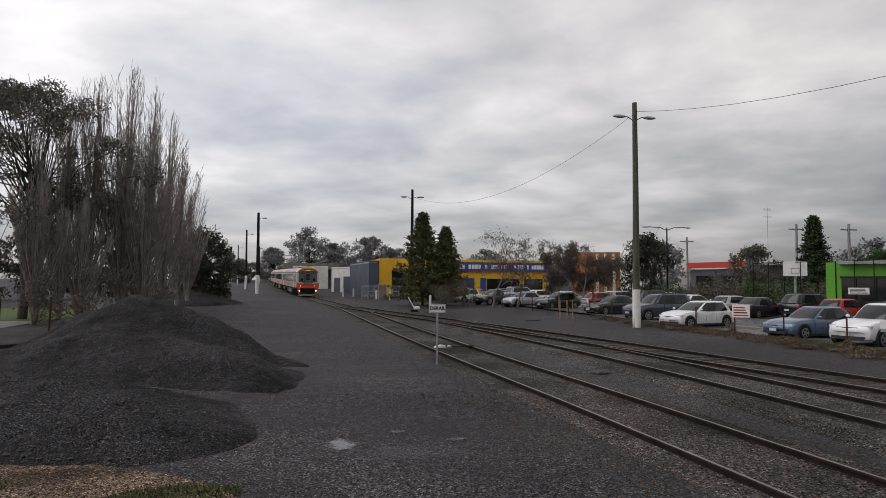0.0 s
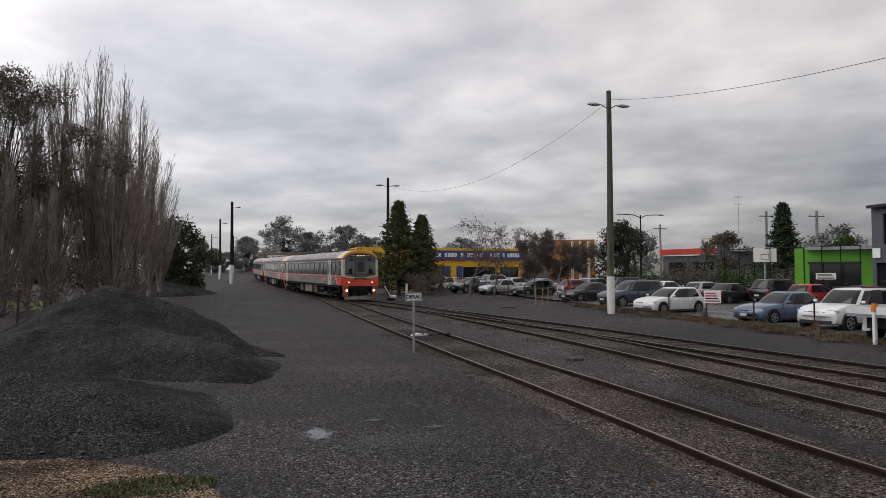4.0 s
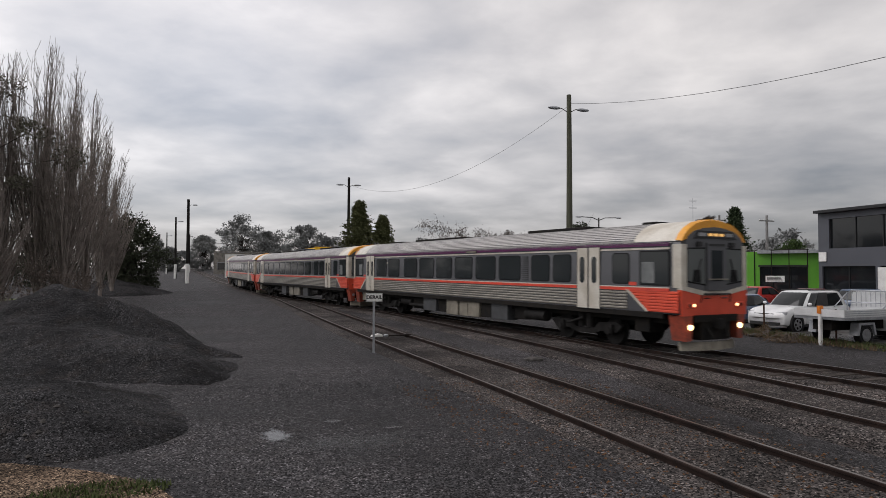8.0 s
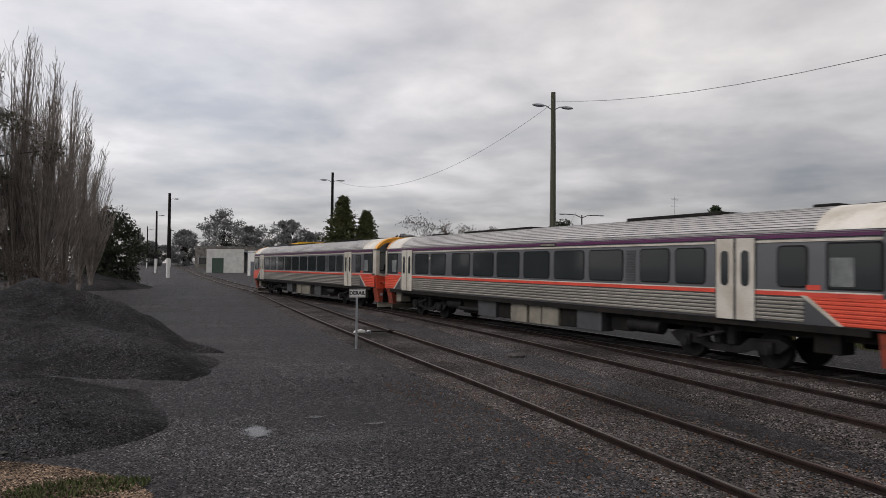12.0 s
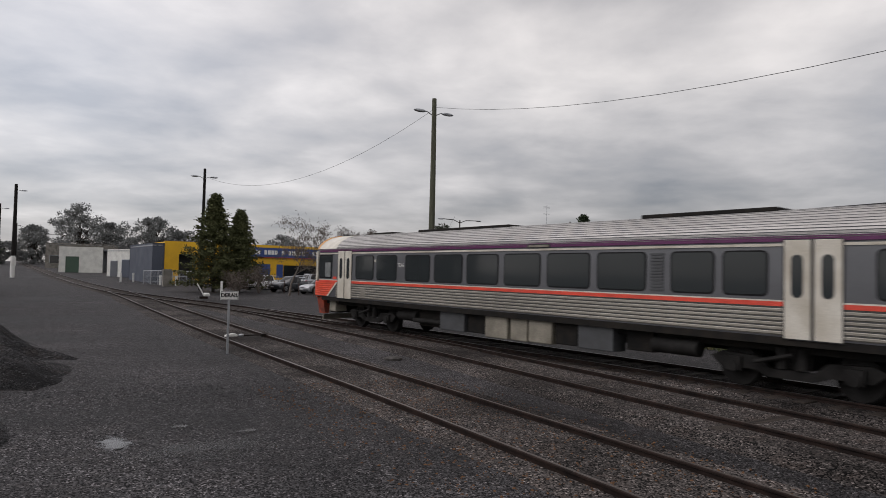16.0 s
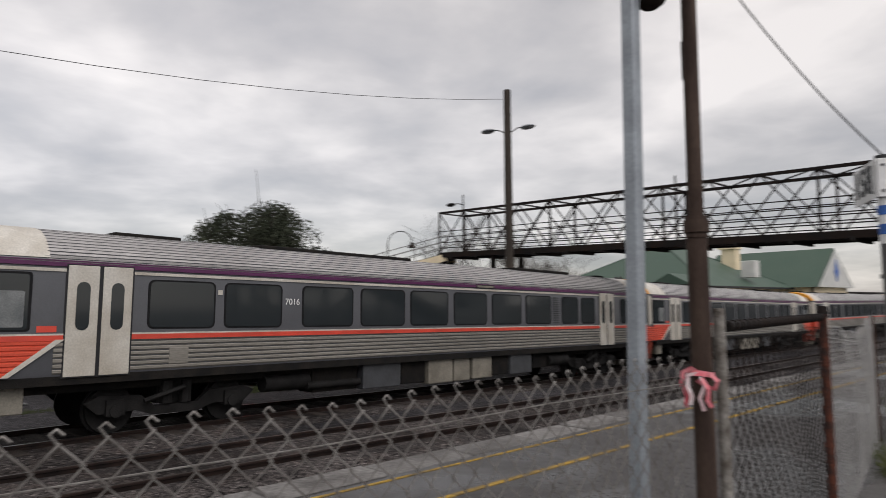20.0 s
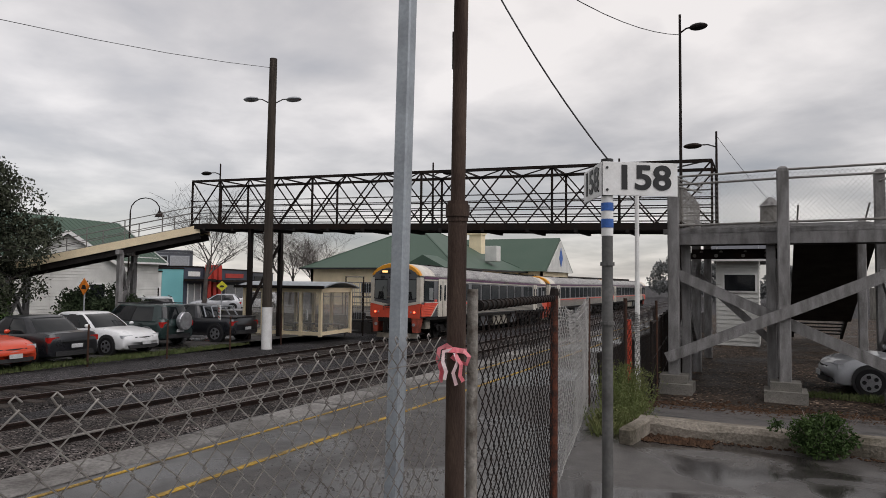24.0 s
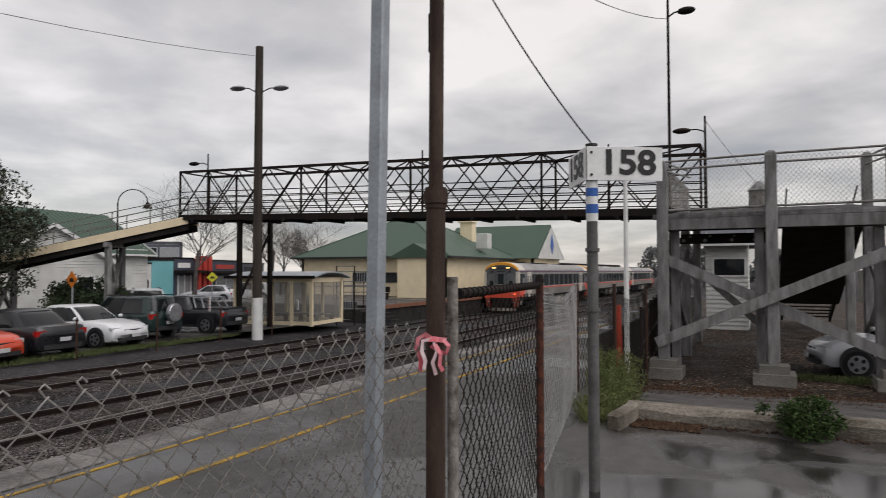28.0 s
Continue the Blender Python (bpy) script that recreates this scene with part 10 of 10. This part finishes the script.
gum_tree("bushy_tree", 29.4, -15.8, 7.3, 5.6, 220, "olive", "wispy olive green tree beside the car park", 52, 0.17, 430, 0.22, 0.12, z=-0.1, crown_r=0.17)
gum_tree("bushy_tree", 31.0, -14.0, 6.9, 5.0, 221, "olive", "wispy olive green tree beside the car park", 42, 0.17, 330, 0.22, 0.12, z=-0.1, crown_r=0.17)
gum_tree("bushy_tree", 24.6, -6.0, 3.6, 3.6, 222, "leaf", "leafy green shrub tree by parked cars", 30, 0.2, 170, 0.1, 0.1, z=-0.1, crown_r=0.2)

# cars on the station side
G3 = "cars parked by the station"
car("sedan", "black", 21.6, -13.2, -86, "dark sedan parked tail to the line", -0.15, G3)
car("sedan", "white", 21.8, -15.8, 97, "white sedan parked nose to the line", -0.15, G3)
car("four", "green", 22.9, -18.4, -84, "dark green four wheel drive with spare wheel", -0.15, G3)
car("ute", "black", 22.6, -21.4, -84, "black pickup with chrome sports bar", -0.15, G3)
car("sedan", "orange", 21.2, -11.0, 97, "red-orange coupe parked nose to the line", -0.15, G3)
car("hatch", "white", 21.9, -8.1, 94, "white hatchback parked nose to the line", -0.15, G3)
car("suv", "white", 29.0, -24.5, -127, "white wagon driving away with red tail lamps", -0.13)
car("hatch", "silver", 41.6, -41.2, -48, "silver hatchback waiting on the street", -0.13)
car("suv", "white", 39.6, -43.4, -48, "white wagon waiting on the street", -0.13)
car("hatch", "silver", 37.0, -30.2, 60, "silver hatchback coming up the street", -0.13)
car("sedan", "silver", -3.4, -18.9, 277, "silver sedan parked behind the bridge posts", -0.02)
car("sedan", "blue", -9.0, -39.0, 60, "dark blue sedan parked by the shed", -0.1)
car("suv", "silver", -13.0, -46.0, 70, "silver wagon parked by the shed", -0.1)
flat_patch("station_car_park", [(19.8, -30), (19.8, 3), (90, 3), (90, -60), (34.6, -60), (34.6, -30)], lambda x, y: -0.13, "asphalt", "grey asphalt station car park")
grass_patch("grass_strip", 7000, (19.3, -12.0, 0.55, 9.0, -0.16), 0.12, "grassy verge below parked cars", 24)
for i in range(7):
    y = -4.5 - i * 3.0
    bm = bmesh.new(); bm_tube(bm, (18.9, y, -0.3), (18.9, y, 1.05), 0.03, n=6)
    solid("fence_post", bm, M["rustpipe"], "thin rusty steel fence post", "fence post", "station fence posts")
notice(19.0, -19.0, 0.95, 0.8, 0.55, 140, "white and red notice on a fence post")
notice(18.4, -23.6, 0.75, 0.4, 0.45, 140, "small white notice on a railing", "signblack")

# shops down the street and sheds behind


def street_shop(a, b, h, wall, label, door=None, fascia=None):
    """A shop front from a to b, eight metres deep."""
    a, b = Vector((*a, -0.1)), Vector((*b, -0.1))
    d = b - a
    w = d.length
    root = thing("street_shop", label, "shop", Matrix.Translation(a) @ Matrix.Rotation(math.atan2(d.y, d.x), 4, "Z"))
    bm = bmesh.new(); bm_box(bm, 0, w, 0, 8, 0, h)
    part("wall", bm, M[wall], root)
    bm = bmesh.new(); bm_box(bm, -0.05, w + 0.05, -0.05, 8, h, h + 0.12)
    part("parapet", bm, M["steel_dark"], root)
    if door:
        bm = bmesh.new(); bm_box(bm, w * 0.2, w * 0.85, -0.04, 0.02, 0.05, h * 0.58)
        fr = part("shop_window", bm, M[door], root)
        for k in range(3):
            u = w * (0.2 + 0.65 * k / 2)
            bm = bmesh.new(); bm_box(bm, u - 0.05, u + 0.05, -0.07, 0.0, 0.05, h * 0.6)
            part("mullion", bm, M["signwhite"], fr)
    if fascia:
        bm = bmesh.new(); bm_box(bm, 0, w, -1.4, 0, h * 0.66, h * 0.66 + 0.22)
        part("verandah", bm, M["steel_dark"], root)
        bm = bmesh.new(); bm_box(bm, w * 0.2, w * 0.8, -0.06, 0.0, h * 0.78, h * 0.9)
        part("sign_bar", bm, M[fascia], root)


street_shop((47.06, -38.8), (47.1, -40.3), 3.2, "board", "white garage with dark roller door", "glass")
street_shop((47.1, -40.32), (46.7, -42.3), 3.5, "teal", "teal painted shop side wall")
street_shop((46.7, -42.34), (47.0, -44.9), 3.7, "navy", "navy shop front with pale sign and window", "lamp_glass", "signwhite")
street_shop((47.0, -44.92), (48.2, -48.0), 3.6, "navy", "dark shop front with red piers", "glass", "signwhite")
for x, y in ((46.85, -44.95), (47.25, -46.0), (47.7, -47.1)):
    bm = bmesh.new(); bm_box(bm, x - 0.55, x - 0.15, y - 0.25, y + 0.15, -0.1, 3.9)
    solid("pier", bm, M["red_wall"], "red painted pier of a shop front", "pier", "red shop piers")
street_shop((48.2, -48.02), (50.9, -55.0), 3.6, "navy", "long dark shop with red sign", "lamp_glass", "red_wall")
street_shop((50.9, -55.05), (53.5, -62.0), 3.4, "grey_clad", "long grey shop with dark verandah", "glass", "signblack")
block("grey_block", [(59.5, -46.0), (55.0, -51.0), (62, -57), (66, -52)], -0.1, 5.6, "grey_clad", "two storey grey building down the street", doors=(("window", 0.5, 2.2, 3.7, 4.9, "lamp_glass"), ("window", 2.6, 4.2, 3.7, 4.9, "glass"), ("window", 4.6, 6.3, 3.7, 4.9, "lamp_glass")))
block("pale_block", [(53, -33), (57, -31), (62, -37), (58, -40)], -0.1, 5.0, "board", "pale flat roofed building down the street")
block("cream_shed", [(-24, -62), (-8.5, -60), (-8.5, -72), (-24, -74)], -0.7, 2.45, "concrete", "long low tan shed with pale roof", "galv")


M["streetbark"] = mat("grey_brown_street_bark", (0.10, 0.088, 0.08), (0.06, 0.052, 0.048), 0.9, scale=3, fine=25)


def bare_tree(x, y, h, seed, label="leafless street tree with spreading crown", z=-0.1):
    r = random.Random(seed)
    segs = []

    def limb(p, d, ln, rad, lvl):
        for i in range(3):
            d = (d + Vector((r.gauss(0, 0.14), r.gauss(0, 0.14), 0.03))).normalized()
            q = p + d * ln / 3
            segs.append((p.copy(), q.copy(), max(rad, 0.008), max(0.006, rad * 0.8))); p, rad = q, rad * 0.8
            if lvl < 4 and (i > 0 or lvl > 0):
                for _ in range(2):
                    a = r.uniform(0, 6.283)
                    limb(p, (d + Vector((math.cos(a), math.sin(a), 0.12)) * 1.0).normalized(), ln * 0.68, rad * 0.6, lvl + 1)
    limb(Vector((0, 0, 0)), Vector((0, 0, 1)), h * 0.38, h * 0.022, 0)
    k = h / max(s[1].z for s in segs)
    segs = [(a * k, b * k, r0, r1) for a, b, r0, r1 in segs]
    tree("bare_tree", x, y, segs, None, "streetbark", None, label, 0, seed, z=z)


for i, (x, y, h) in enumerate(((34.9, -33.3, 9.3), (47.6, -58, 9.0), (37.6, -44.8, 10.2), (55, -77, 10.5), (50, -66, 9.0), (64, -84, 10))):
    bare_tree(x, y, h, 300 + i)
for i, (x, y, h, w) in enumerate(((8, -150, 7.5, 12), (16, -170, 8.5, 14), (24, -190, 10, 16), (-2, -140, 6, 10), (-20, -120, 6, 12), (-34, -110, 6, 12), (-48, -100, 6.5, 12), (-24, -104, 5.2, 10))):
    gum_tree("distant_tree", x, y, h, w, 330 + i, "farhaze", "distant tree beyond the station, haze in its leaf colour", 34, 0.8, 110, 0.3, 0.1, z=-0.2, crown_r=0.2)
motions()
